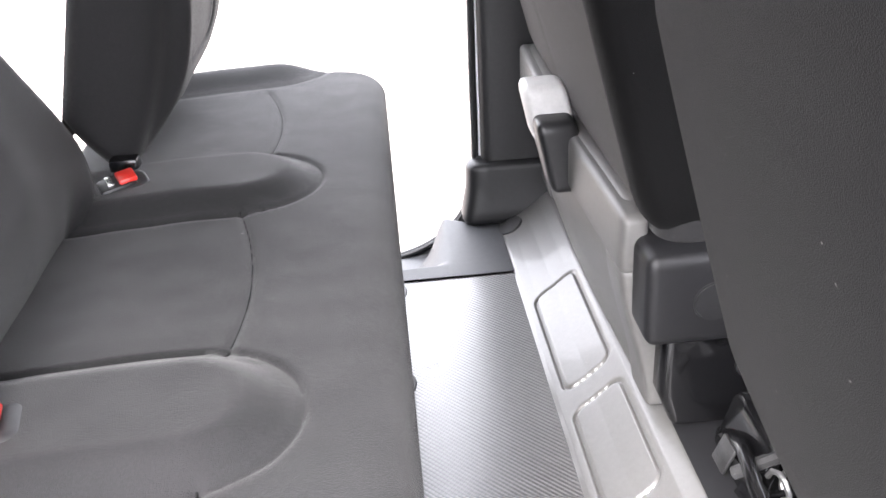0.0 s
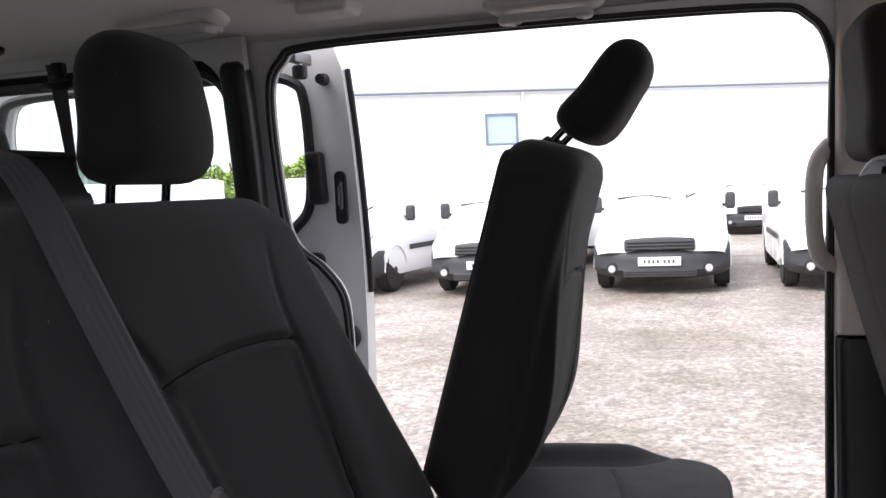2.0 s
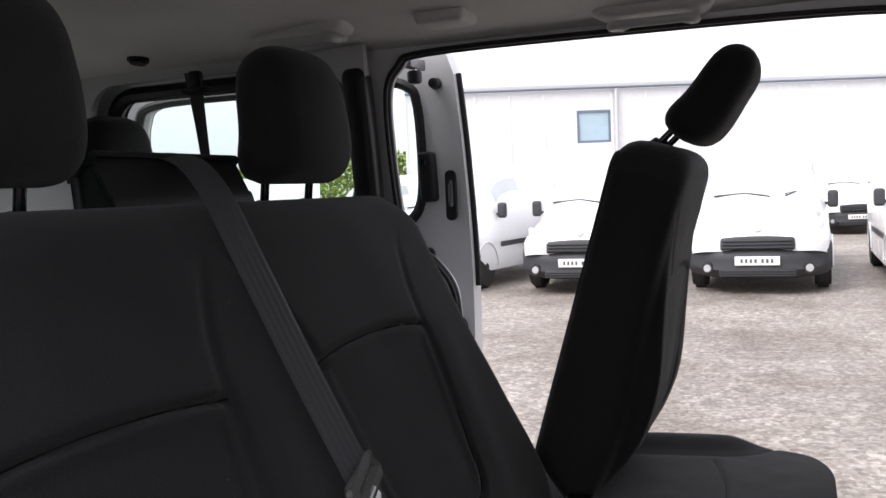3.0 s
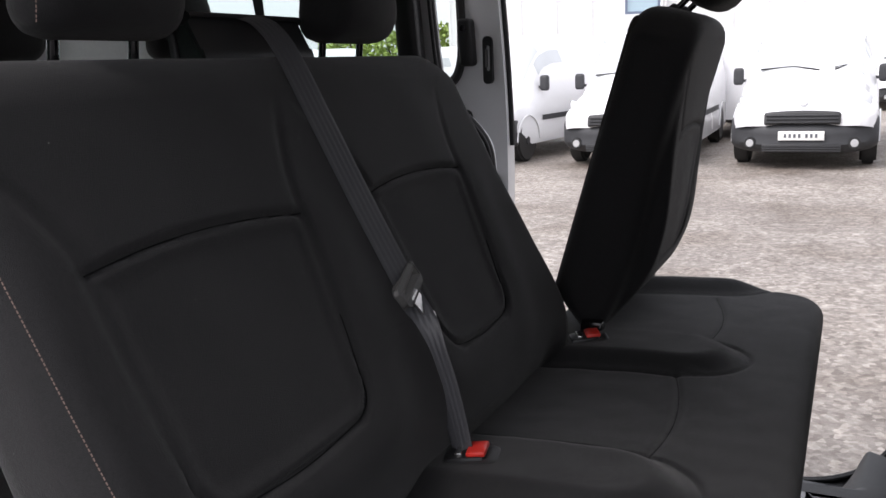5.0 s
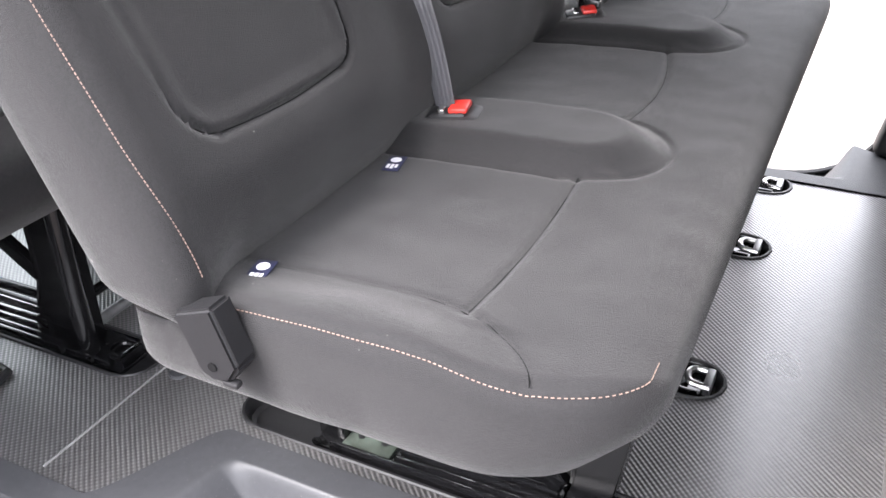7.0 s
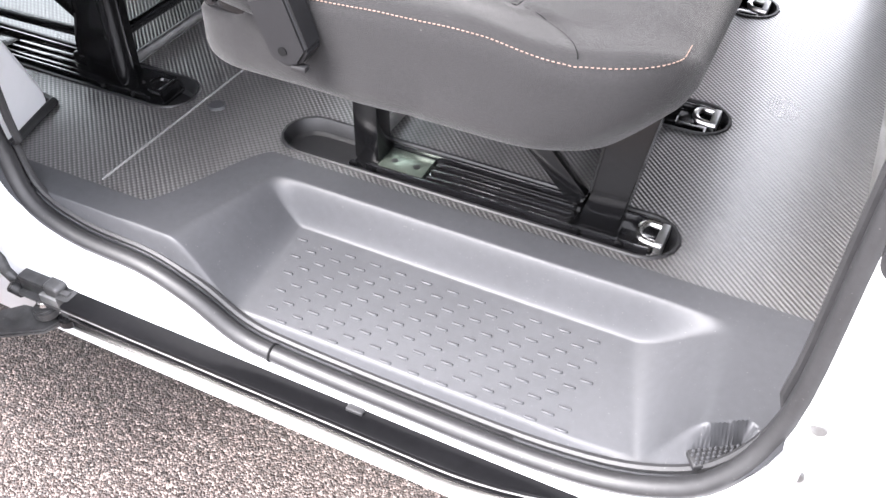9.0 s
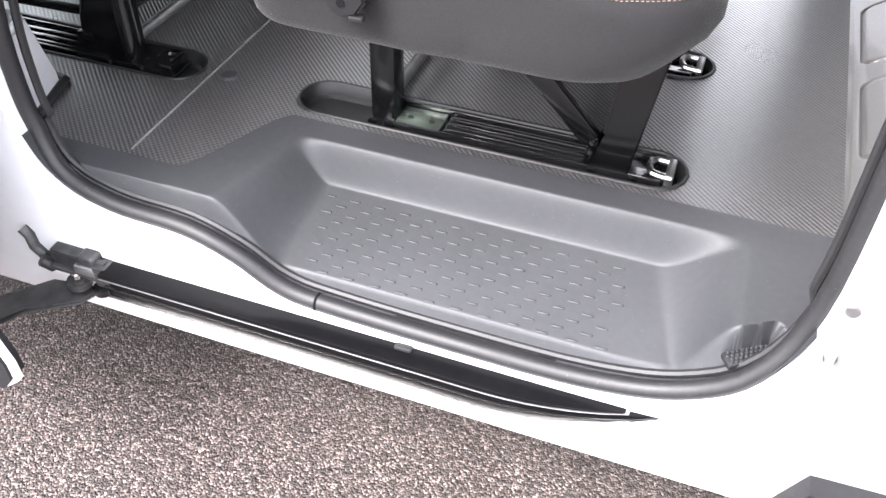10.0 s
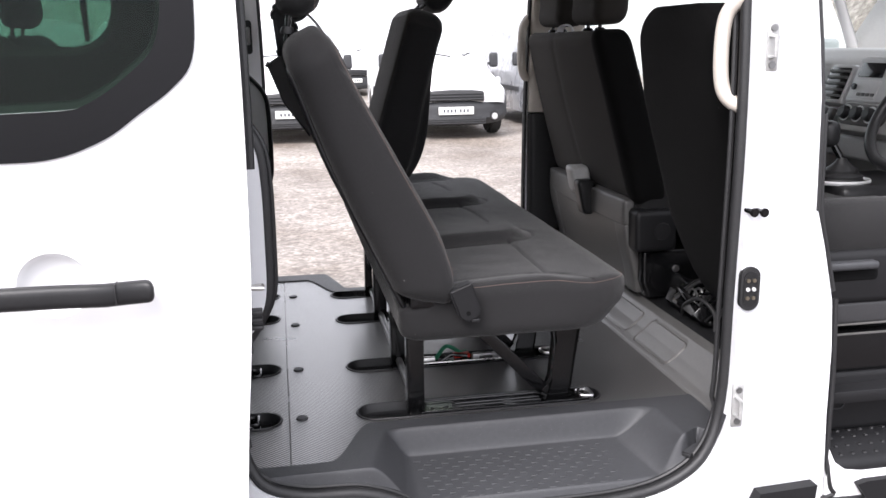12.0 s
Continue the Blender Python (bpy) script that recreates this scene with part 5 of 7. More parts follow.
def stitch_cushion():
    """The seam along the cushion's end and round its front corner."""
    flat_line = [(-0.435 + 0.416 * i / 80, Y0 + 0.0073) for i in range(81)]
    flat_line += [(-0.019 + 0.0383 * math.sin(a), Y0 + 0.024 - 0.0167 * math.cos(a)) for a in (math.pi / 2 * i / 12 for i in range(1, 13))]
    flat_line += [(0.0193, Y0 + 0.024 + 0.010 * i) for i in range(1, 4)]
    pts = [Vector(cushion_shape(x, y, 0.9265)) for x, y in flat_line]
    out = []
    for i, p in enumerate(pts):
        d = pts[min(i + 1, len(pts) - 1)] - pts[max(i - 1, 0)]
        n = Vector((d.y, -d.x, 0)).normalized()
        out.append(p + n * 0.0010 + Vector((0, 0, 0.0012)))
    return out


def end_seam():
    """Seam between the flat place and the raised end of the cushion."""
    line = [(-0.40 + 0.18 * i / 20, -0.815 + 0.1185) for i in range(21)]
    line += [(-0.22 + 0.1545 * math.sin(a), -0.815 + 0.1185 * math.cos(a)) for a in (radians(78) * i / 24 for i in range(1, 25))]
    return [Vector(cushion_shape(x, y, 0.935)) - Vector((0, 0, 0.0003)) for x, y in line]


def one_headrest(b, c, v, lean, base=None, stitched=False):
    root = base or on_back(0, 0.66, -0.055)
    b0 = root + Vector((0.005, 0, 0.022)) if base is None else root
    bm, up, out = headrest(c, b0, lean)
    h = part("headrest", bm, FABRIC, b, "", 60)
    for k in (-0.06, 0.06):
        part("headrest_post", tube([b0 + Vector((0, c + k, 0)) + up * 0.03, b0 + Vector((0, c + k, 0)) - up * 0.055], 0.0065, 10), STEEL_BLACK, h)
        part("post_collar", disc(b0 + Vector((0, c + k, 0)) - up * 0.040, up, 0.016, 0.016, 16, 0.013, bevel=0.002), PLASTIC, h)
    if stitched:
        pts = [b0 + Vector((0, c - 0.125 + 0.01 * t, 0)) + up * (0.02 + 0.19 * t) + out * (0.052 - 0.018 * t * t) for t in [i / 20 for i in range(21)]]
        part("stitching", dashes(pts), THREAD, h, "pale contrast stitching")
    return h


P_GUIDE = on_back(-0.258, 0.283, 0.018)


def rounded(outline, y0, y1, r):
    """A moulding with one profile along the bench, its edges rounded."""
    bm = plate(outline, [], y1 - y0)
    for v in bm.verts:
        v.co.y = y0 + v.co.y
    bmesh.ops.bevel(bm, geom=[e for e in bm.edges if len(e.link_faces) == 2 and e.calc_face_angle(0) > 0.3], offset=r, segments=3, affect="EDGES")
    return bm


def bench(shift, folded, label, key):
    b = thing("bench_seat", (-0.25, 0, FLOOR), label, "bench seat", "passenger benches")
    c = same("seat_cushion", "cushion", lambda: soft_box((-0.52, Y0, 0.815), (0.036, Y1, 0.935), (0.055, 0.024, 0.030), (0.0040, 0.0060, 0.02), cushion_shape), FABRIC, b,
             "long charcoal cloth cushion for three with raised lobes and seams")
    same("stitching", "cushion_stitch", lambda: dashes(stitch_cushion()), THREAD, c, "pale contrast stitching")
    # Dark tubes paint the shade along the cushion's seam grooves.
    for a, e in ((-0.70, -0.375), (-0.175, 0.175), (0.375, 0.69)):
        line = []
        for i in range(41):
            y = a + (e - a) * i / 40
            u = 2 * i / 40 - 1
            px, py, pz = cushion_shape(seam_x(a, u), y, 0.935)
            line.append((px, py, pz - 0.0004))
        same("cross_seam", "seam%.2f" % a, lambda: tube(line, 0.0013, 6), SEAM, c)
    same("end_seam", "end_seam", lambda: tube(end_seam(), 0.0007, 6), SEAM, c)
    # Black piping, thickened to paint the unlit front face as a dark line.
    same("front_piping", "piping", lambda: tube([Vector(cushion_shape(0.020, Y0 + 0.13 + 1.36 * i / 70, 0.9165)) + Vector((0.004, 0, 0.0015)) for i in range(71)], 0.0040, 8), SEAM, c)
    same("seat_pan", "pan", lambda: rbox((-0.47, -0.66, 0.795), (-0.07, 0.66, 0.83), 0.01), STEEL_BLACK, b)
    # two-place back and its side stitching
    r = same("backrest", "back_double", lambda: backrest(-0.83, 0.30, PLACES, 0.03), FABRIC, b, "reclined two-place cloth backrest with inset panels")
    line = []
    for i in range(61):
        v = 0.055 + 0.545 * i / 60
        yy = -0.812 - 0.006 * i / 60 + 0.014 * step01(0.22, 0.05, v)
        line.append(on_back(yy, v, back_groove(yy, v, ((-0.738, -0.426, 0.040),)) - 0.0055 * step01(0.05, 0.20, v) - 0.0005 + 0.010 * bell(v - 0.16, 0.14) - base_cut(yy + 0.83, v)))
    same("stitching", "back_stitch", lambda: dashes(line), THREAD, r, "pale contrast stitching")
    for k, place in enumerate(PLACES):
        low_seam, top_seam = panel_seams(place)
        same("panel_seam", "low_seam%d" % k, lambda: tube(low_seam, 0.0007, 6), SEAM, r)
        same("panel_seam", "top_seam%d" % k, lambda: tube(top_seam, 0.0009, 6), SEAM, r)
    same("back_shell", "back_shell", lambda: soft_box((-0.79, 0.03, -0.136), (0.265, 0.60, -0.12), (0.03, 0.03, 0.007), 0.05, lambda y, v, w: on_back(y, v, w + 0.022 * step01(0.35, 0.66, v))), PLASTIC, r)
    # belt outlet on the shoulder
    same("belt_outlet", "outlet", lambda: rounded([(-0.759, 1.534), (-0.750, 1.551), (-0.725, 1.554), (-0.700, 1.505), (-0.690, 1.44), (-0.735, 1.415), (-0.750, 1.44)], -0.37, -0.13, 0.008), PLASTIC, r, "black moulded belt outlet on the shoulder")
    same("shell_wedge", "wedge", lambda: rounded([(-0.730, 1.445), (-0.748, 1.430), (-0.777, 1.412), (-0.746, 1.325), (-0.687, 1.245), (-0.655, 1.245)], -0.44, -0.08, 0.004), PLASTIC, r, "black angular housing of the belt reel")
    for y in (-0.537, 0.005):
        one_headrest(b, y, 0, radians(-7), on_back(0, 0.66, -0.055) + Vector((-0.014, 0, 0.036)), y < -0.3)
    # single place: folded forward or upright
    if folded:
        fold = Matrix.Translation((-0.376, 0, 0.945)) @ Matrix.Rotation(radians(25.5 + 16.5), 4, "Y") @ Matrix.Translation((0.40, 0, -0.93))
        bm = backrest(0.345, 0.81, ((0.46, 0.70, 0.03),), 0.05, 0.035, 0.0, 0.034)
        bm.transform(fold)
        f = part("folding_backrest", bm, FABRIC, b, "single cloth backrest tipped forward", 60)
        bm = soft_box((0.372, 0.03, -0.1325), (0.778, 0.632, -0.115), (0.03, 0.03, 0.007), 0.05, on_back)
        bm.transform(fold)
        part("back_shell", bm, BACK_CLOTH, f)
        top = fold @ on_back(0, 0.66, -0.060)
        one_headrest(b, 0.575, 0, radians(-47), top + Vector((0.004, 0, 0.024)))
        part("hinge_arm", rbox((-0.40, 0.315, 0.86), (-0.355, 0.345, 0.97), 0.006), STEEL_BLACK, b)
        part("hinge_arm", rbox((-0.40, 0.81, 0.86), (-0.355, 0.835, 0.99), 0.006), STEEL_BLACK, b)
    else:
        bm = backrest(0.345, 0.81, ((0.46, 0.70, 0.03),), 0.05)
        part("single_backrest", bm, FABRIC, b, "single reclined cloth backrest", 60)
        one_headrest(b, 0.575, 0, radians(-7), on_back(0, 0.66, -0.055) + Vector((-0.014, 0, 0.036)))
    # buckles, tags, belt
    buckle(b, -0.378, -0.285, -6, 12)
    buckle(b, -0.370, 0.266, -6, 25)
    for x, y in ((-0.394, -0.722), (-0.402, -0.418)):
        px, py, pz = cushion_shape(x, y, 0.935)
        anchor_tag(b, x, y, pz + 0.001)
    pts = spline([on_back(-0.250, 0.745, -0.060), on_back(-0.255, 0.728, -0.034), on_back(-0.263, 0.70, -0.006), on_back(-0.272, 0.65, 0.012), on_back(-0.276, 0.553, 0.018), on_back(-0.269, 0.412, 0.018), P_GUIDE], 8, False)
    bt = part("belt_webbing", ribbon(pts, [Vector((0.004, 0.0235, 0.002))] * len(pts)), BELT, b, "grey belt webbing hanging across the back")
    p0, p1 = P_GUIDE, Vector((-0.392, -0.284, 0.956))
    low = [p0.lerp(p1, t) + Vector((0.010 * math.sin(t * 3.1), 0, 0)) for t in [i / 12 for i in range(13)]]
    turn = [Matrix.Rotation(radians(84 * step01(0.02, 0.42, t)), 3, (p1 - p0).normalized()) @ Vector((0.004, 0.0215 - 0.004 * t, 0.002)) for t in [i / 12 for i in range(13)]]
    part("lap_webbing", ribbon(low, turn), BELT, b)
    # guide and tongue, in the plane of the back
    way = Vector((0, 0.42, 0)) - UP_B * 0.91
    across = way.cross(OUT_B).normalized()
    g = Matrix((( across.x, OUT_B.x, -way.x, p0.x), (across.y, OUT_B.y, -way.y, p0.y), (across.z, OUT_B.z, -way.z, p0.z), (0, 0, 0, 1)))
    bm = plate(round_rect(-0.036, 0.036, -0.016, 0.016, 0.010) , [round_rect(-0.025, 0.025, 0.001, 0.008, 0.003)], 0.010)
    bm.transform(g @ Matrix.Translation((0, -0.003, 0)))
    bmesh.ops.bevel(bm, geom=[e for e in bm.edges if len(e.link_faces) == 2 and e.calc_face_angle(0) > 1.0], offset=0.0025, segments=2, affect="EDGES")
    tg = part("belt_tongue", bm, PLASTIC_MID, b, "grey belt guide with a bright steel tongue")
    bm = plate(round_rect(-0.0125, 0.0125, -0.064, -0.008, 0.007), [round_rect(-0.0055, 0.0055, -0.054, -0.042, 0.002)], 0.003)
    bm.transform(g @ Matrix.Translation((0.008, 0.004, 0)))
    part("steel_tongue", bm, STEEL, tg)
    # plastic cover and recliner pivot at the near end
    bm = plate([(-0.416, 0.938), (-0.366, 0.957), (-0.343, 0.893), (-0.356, 0.873), (-0.376, 0.868), (-0.392, 0.876)], [], 0.032)
    for v in bm.verts:
        v.co.y = -0.800 - v.co.y
    bmesh.ops.bevel(bm, geom=[e for e in bm.edges if len(e.link_faces) == 2 and e.calc_face_angle(0) > 0.7], offset=0.004, segments=3, affect="EDGES")
    cv = part("side_cover", bm, CAB_BLACK, b, "black plastic latch cover on the cushion's end")
    part("cover_screw", disc((-0.374, -0.8315, 0.888), (0, -1, 0), 0.0052, 0.002, 12), SEAM, cv)
    part("cover_clip", rbox((-0.366, -0.832, 0.867), (-0.348, -0.822, 0.874), 0.002), PLASTIC, cv)
    part("recliner_bracket", rbox((-0.497, -0.800, 0.895), (-0.440, -0.750, 0.935), 0.006), STEEL_BLACK, b)
    part("recliner_pivot", disc((-0.486, -0.800, 0.911), (0, -1, 0), 0.008, 0.006, 14, bevel=0.002), STEEL_BLACK, b)
    for i, y in enumerate(LEG_Y):
        leg_frame(b, y, i == 0 and folded, not folded)
    for z, x, m_ in ((0.562, -0.45 if folded else -0.085, STEEL_DULL), (0.72, -0.45, STEEL_BLACK), (0.79 if folded else 0.622, -0.06 if folded else -0.080, STEEL_BLACK)):
        part("cross_tube", tube([(x, -0.53, z), (x, 0.55, z)], 0.010, 10), m_, b)
    b.location.x += shift
    return b


bench(0.0, True, "charcoal three-place bench, one backrest tipped forward, on black steel legs", "a")
bench(-0.865, False, "matching charcoal three-place rear bench on black steel legs", "b")

# wiring and jack left under the middle bench
bm = tube(spline([(-0.34, -0.20, 0.545), (-0.30, -0.17, 0.575), (-0.26, -0.19, 0.56), (-0.24, -0.16, 0.552)], 6, False), 0.006, 8)
SPRING_GREEN = surf("green_strap_cloth", (0.03, 0.22, 0.12), 0.7, var=0.1, bump=0)
solo("green_strap", bm, SPRING_GREEN, "short green strap lying on the rail", "strap")
solo("red_strap_end", rbox((-0.285, -0.215, 0.551), (-0.235, -0.185, 0.562), 0.004), RED, "red plastic strap end lying on the rail", "strap")

solo("red_strap_end", rbox((-1.215, -0.268, 0.551), (-1.160, -0.232, 0.566), 0.004), RED, "red plastic strap end on the rail under the rear bench", "strap")
bm = tube(spline([(-1.27, -0.22, 0.552), (-1.245, -0.20, 0.580), (-1.215, -0.225, 0.572), (-1.21, -0.25, 0.553)], 6, False), 0.006, 8)
solo("green_strap", bm, SPRING_GREEN, "short green strap on the rail under the rear bench", "strap")
lk = thing("rail_lock_gear", (-0.27, -0.235, 0.535), "bright and black lock linkage lying along the seat rail", "linkage")
part("lock_bar", rbox((-0.42, -0.246, 0.549), (-0.12, -0.236, 0.556), 0.002), STEEL, lk)
part("lock_plate", rbox((-0.235, -0.244, 0.551), (-0.135, -0.228, 0.572), 0.003), STEEL_DULL, lk)
part("lock_slot", rbox((-0.215, -0.2455, 0.557), (-0.175, -0.2435, 0.565), 0.002), RUBBER, lk)
part("lock_plate", rbox((-0.41, -0.244, 0.551), (-0.345, -0.228, 0.570), 0.003), STEEL, lk)
part("lock_lever", tube([(-0.33, -0.240, 0.555), (-0.30, -0.242, 0.575), (-0.25, -0.240, 0.566)], 0.005, 8), STEEL_BLACK, lk)

# hanging belt on the far wall
hb = thing("hanging_belt", (-1.40, 0.78, 1.45), "black belt hanging from its upper anchor by the rear window", "belt")
yb = lambda z: side_y(z) - 0.155
part("upper_anchor", rbox((-1.415, yb(1.80) - 0.006, 1.785), (-1.385, yb(1.80) + 0.02, 1.825), 0.006), PLASTIC, hb)
part("guide", tube([(-1.435, yb(1.78), 1.775), (-1.40, yb(1.78) - 0.006, 1.770), (-1.365, yb(1.78), 1.777)], 0.009, 8), PLASTIC, hb)
part("webbing", ribbon([(-1.40, yb(z), z) for z in (1.82, 1.77, 1.70, 1.60, 1.48)], [(0.023 - 0.004 * i, 0.004, 0) for i in range(5)]), BELT, hb)

# ---------------------------------------------------------------- cab: front seats, dash


def rear_x(z):
    return 0.345 - 0.268 * (z - 0.96)


fb = thing("front_passenger_bench", (0.45, 0.38, 0.635), "grey cloth double front passenger seat seen from behind", "seat")


def front_back(x, y, z):
    f = step01(0.0, 0.04, x)
    x2 = rear_x(z) + x - 0.018 * (1 - ((y - 0.385) / 0.42) ** 2) * (1 - f) * bell(z - 1.25, 0.3)
    x2 += 0.004 * bell(y - 0.42, 0.012) * (1 - f)
    y2 = 0.385 + (y - 0.385) * (1 - 0.05 * step01(1.2, 1.5, z))
    return (x2, y2, z)


part("backrest", soft_box((0.0, -0.03, 0.945), (0.115, 0.80, 1.492), (0.03, 0.045, 0.05), (0.03, 0.02, 0.02), front_back), BACK_CLOTH, fb, "charcoal cloth back with a centre seam", 60)
# The bolster's black cloth also carries the shade of the seat's side.
part("side_bolster", soft_box((-0.003, -0.036, 0.942), (0.118, 0.050, 1.496), (0.028, 0.04, 0.05), (0.03, 0.015, 0.02), front_back), DRIVER_CLOTH, fb, "black cloth bolster with the seat side's shade in its colour", 60)
part("cushion", soft_box((0.36, -0.03, 0.90), (0.90, 0.80, 1.03), 0.04, 0.05), FABRIC, fb, "", 60)
part("lower_shell", soft_box((0.325, 0.03, 0.64), (0.385, 0.79, 0.965), (0.02, 0.03, 0.03), 0.03, lambda x, y, z: (x + 0.05 * step01(0.9, 0.64, z) - 0.012 * bell(y - 0.4, 0.3), y, z)), SHELL_GREY, fb, "grey moulded lower seat shell", 60)
bow = lambda x, y, z: (x + 0.05 * step01(0.9, 0.64, z) - 0.012 * bell(y - 0.4, 0.3), y, z)
band = part("back_band", soft_box((0.321, 0.0, 0.872), (0.36, 0.80, 0.962), (0.010, 0.02, 0.012), 0.02, bow), PLASTIC_MID, fb, "grey plastic band under the seat back", 60)
part("band_leg", soft_box((0.321, 0.0, 0.645), (0.36, 0.085, 0.885), (0.010, 0.02, 0.012), 0.02, bow), PLASTIC_MID, band, "", 60)
part("band_leg", soft_box((0.321, 0.69, 0.645), (0.36, 0.80, 0.885), (0.010, 0.02, 0.012), 0.02, bow), PLASTIC_MID, band, "", 60)
part("base_box", soft_box((0.375, -0.035, 0.636), (0.70, 0.32, 0.80), (0.015, 0.015, 0.01), 0.05, lambda x, y, z: (x + 0.02 * step01(0.7, 0.64, z) * (x < 0.4), y, z)), STEEL_BLACK, fb, "black gloss seat base")
hg = part("hinge_cover", soft_box((0.335, -0.065, 0.80), (0.475, 0.03, 0.935), (0.015, 0.015, 0.02), 0.03, lambda x, y, z: (x + 0.03 * (0.94 - z), y, z)), CAB_BLACK, fb, "black plastic hinge cover")
part("hinge_knob", disc((0.425, -0.062, 0.868), (0, -1, 0), 0.030, 0.006, 28, 0.028, bevel=0.002), PLASTIC, hg)
part("base_bolt", disc((0.49, -0.034, 0.735), (0, -1, 0), 0.012, 0.008, 14, bevel=0.002), STEEL, fb)
part("base_label", rbox((0.49, -0.0372, 0.672), (0.555, -0.0352, 0.688), 0), TAG_WHITE, fb)
lv = part("recline_lever", soft_box((0.262, 0.325, 0.93), (0.335, 0.395, 1.030), (0.014, 0.02, 0.02), 0.02, lambda x, y, z: (x + 0.22 * (1.0 - z) - 0.01, y, z)), DASH_GREY, fb, "pale grey lever cap")
part("lever_grip", soft_box((0.268, 0.280, 0.860), (0.335, 0.352, 0.985), (0.014, 0.018, 0.02), 0.02, lambda x, y, z: (x + 0.22 * (1.0 - z) - 0.012, y, z)), PLASTIC, lv)
for c in (0.215, 0.60):
    bm, up, out = headrest(c, Vector((0.282, 0, 1.512)), radians(-2), 0.27, 0.25, 0.11)
    h = part("headrest", bm, BACK_CLOTH, fb, "", 60)
    for k in (-0.055, 0.055):
        part("headrest_post", tube([(0.282, c + k, 1.54), (0.278, c + k, 1.45)], 0.0065, 10), STEEL_BLACK, h)
        part("post_collar", disc((0.280, c + k, 1.487), (0, 0, 1), 0.021, 0.016, 18, 0.017, bevel=0.003), STEEL_BLACK, h)
bm = ribbon(spline([(0.238, 0.440, 1.455), (0.234, 0.440, 1.485), (0.242, 0.437, 1.508), (0.258, 0.432, 1.515), (0.276, 0.426, 1.505), (0.284, 0.420, 1.465)], 6, False), [Vector((0.019 * (1 - i / 30), -0.004 + 0.022 * i / 30, 0)) for i in range(31)], 0.006)
part("belt_loop", bm, SILVER, fb, "pale plastic belt loop over the back")

ds = thing("driver_seat", (0.5, -0.5, 0.635), "charcoal cloth driver seat seen from behind", "seat")
DRIVER = [(0.62, 0.56), (0.70, 0.50), (0.80, 0.435), (0.87, 0.40), (0.97, 0.355), (1.08, 0.322), (1.30, 0.258), (1.55, 0.215)]


def driver_x(z):
    for (a, xa), (b, xb) in zip(DRIVER, DRIVER[1:]):
        if z <= b:
            return xa + (xb - xa) * max(0, (z - a) / (b - a))
    return DRIVER[-1][1]


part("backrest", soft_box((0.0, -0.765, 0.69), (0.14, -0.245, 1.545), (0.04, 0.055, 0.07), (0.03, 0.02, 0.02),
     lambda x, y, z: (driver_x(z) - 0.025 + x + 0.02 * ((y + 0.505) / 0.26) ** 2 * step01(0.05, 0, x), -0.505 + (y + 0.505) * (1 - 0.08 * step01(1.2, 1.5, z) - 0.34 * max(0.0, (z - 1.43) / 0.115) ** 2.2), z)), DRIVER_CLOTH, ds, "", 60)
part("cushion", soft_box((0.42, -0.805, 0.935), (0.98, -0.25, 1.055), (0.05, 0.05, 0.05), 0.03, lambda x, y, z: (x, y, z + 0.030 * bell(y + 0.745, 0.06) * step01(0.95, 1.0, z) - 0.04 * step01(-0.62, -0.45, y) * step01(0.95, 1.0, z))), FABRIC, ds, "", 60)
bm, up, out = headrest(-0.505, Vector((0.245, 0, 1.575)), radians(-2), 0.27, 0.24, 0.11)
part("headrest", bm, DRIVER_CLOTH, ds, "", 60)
base = part("seat_frame", rbox((0.50, -0.74, 0.70), (0.95, -0.27, 0.74), 0.01), STEEL_BLACK, ds)
for x in (0.52, 0.90):
    for y in (-0.72, -0.29):
        part("frame_leg", rbox((x, y - 0.015, 0.634), (x + 0.04, y + 0.015, 0.72), 0.004), STEEL_BLACK, base)
part("spring_pan", soft_box((0.44, -0.36, 0.637), (0.60, -0.06, 0.665), (0.02, 0.03, 0.01), 0.03), STEEL_BLACK, ds)
part("side_bracket", soft_box((0.435, -0.20, 0.64), (0.462, -0.075, 0.735), (0.010, 0.02, 0.02), 0.02, lambda x, y, z: (x + 0.25 * (z - 0.64), y, z)), STEEL_BLACK, ds, "black rounded seat bracket")
coil = [(0.455 + 0.0022 * i, -0.225 + 0.020 * math.cos(i * 0.7), 0.700 + 0.020 * math.sin(i * 0.7)) for i in range(60)]
part("suspension_spring", tube(coil, 0.0038, 6), STEEL_DULL, ds, "bright coil spring under the seat")
part("slide_lever", tube(spline([(0.45, -0.10, 0.675), (0.44, -0.16, 0.71), (0.43, -0.24, 0.705), (0.44, -0.30, 0.675)], 6, False), 0.010, 10), STEEL_BLACK, ds)
rnd = random.Random(11)
for i in range(9):
    y = -0.10 - 0.037 * i
    p = Vector((0.425 + rnd.uniform(0, 0.03), y, 0.655 + rnd.uniform(0, 0.03)))
    q = p + Vector((rnd.uniform(0.04, 0.12), rnd.uniform(-0.06, 0.06), rnd.uniform(0.0, 0.08)))
    part("frame_rod", tube([p, p.lerp(q, 0.5) + Vector((0, 0, 0.012)), q], rnd.uniform(0.004, 0.009), 8), (STEEL_BLACK, STEEL_BLACK, STEEL_ARM)[i % 3], ds)
for i in range(4):
    y = -0.14 - 0.07 * i
    part("frame_tab", rbox((0.425 + 0.012 * (i % 2), y - 0.018, 0.66), (0.431 + 0.012 * (i % 2), y + 0.018, 0.70), 0.002, Matrix.Translation((0.43, y, 0.68)) @ pose(0, 0, 0, 15 * i, 20, 25 * i) @ Matrix.Translation((-0.43, -y, -0.68))), (STEEL_ARM, STEEL_BLACK)[i % 2], ds)
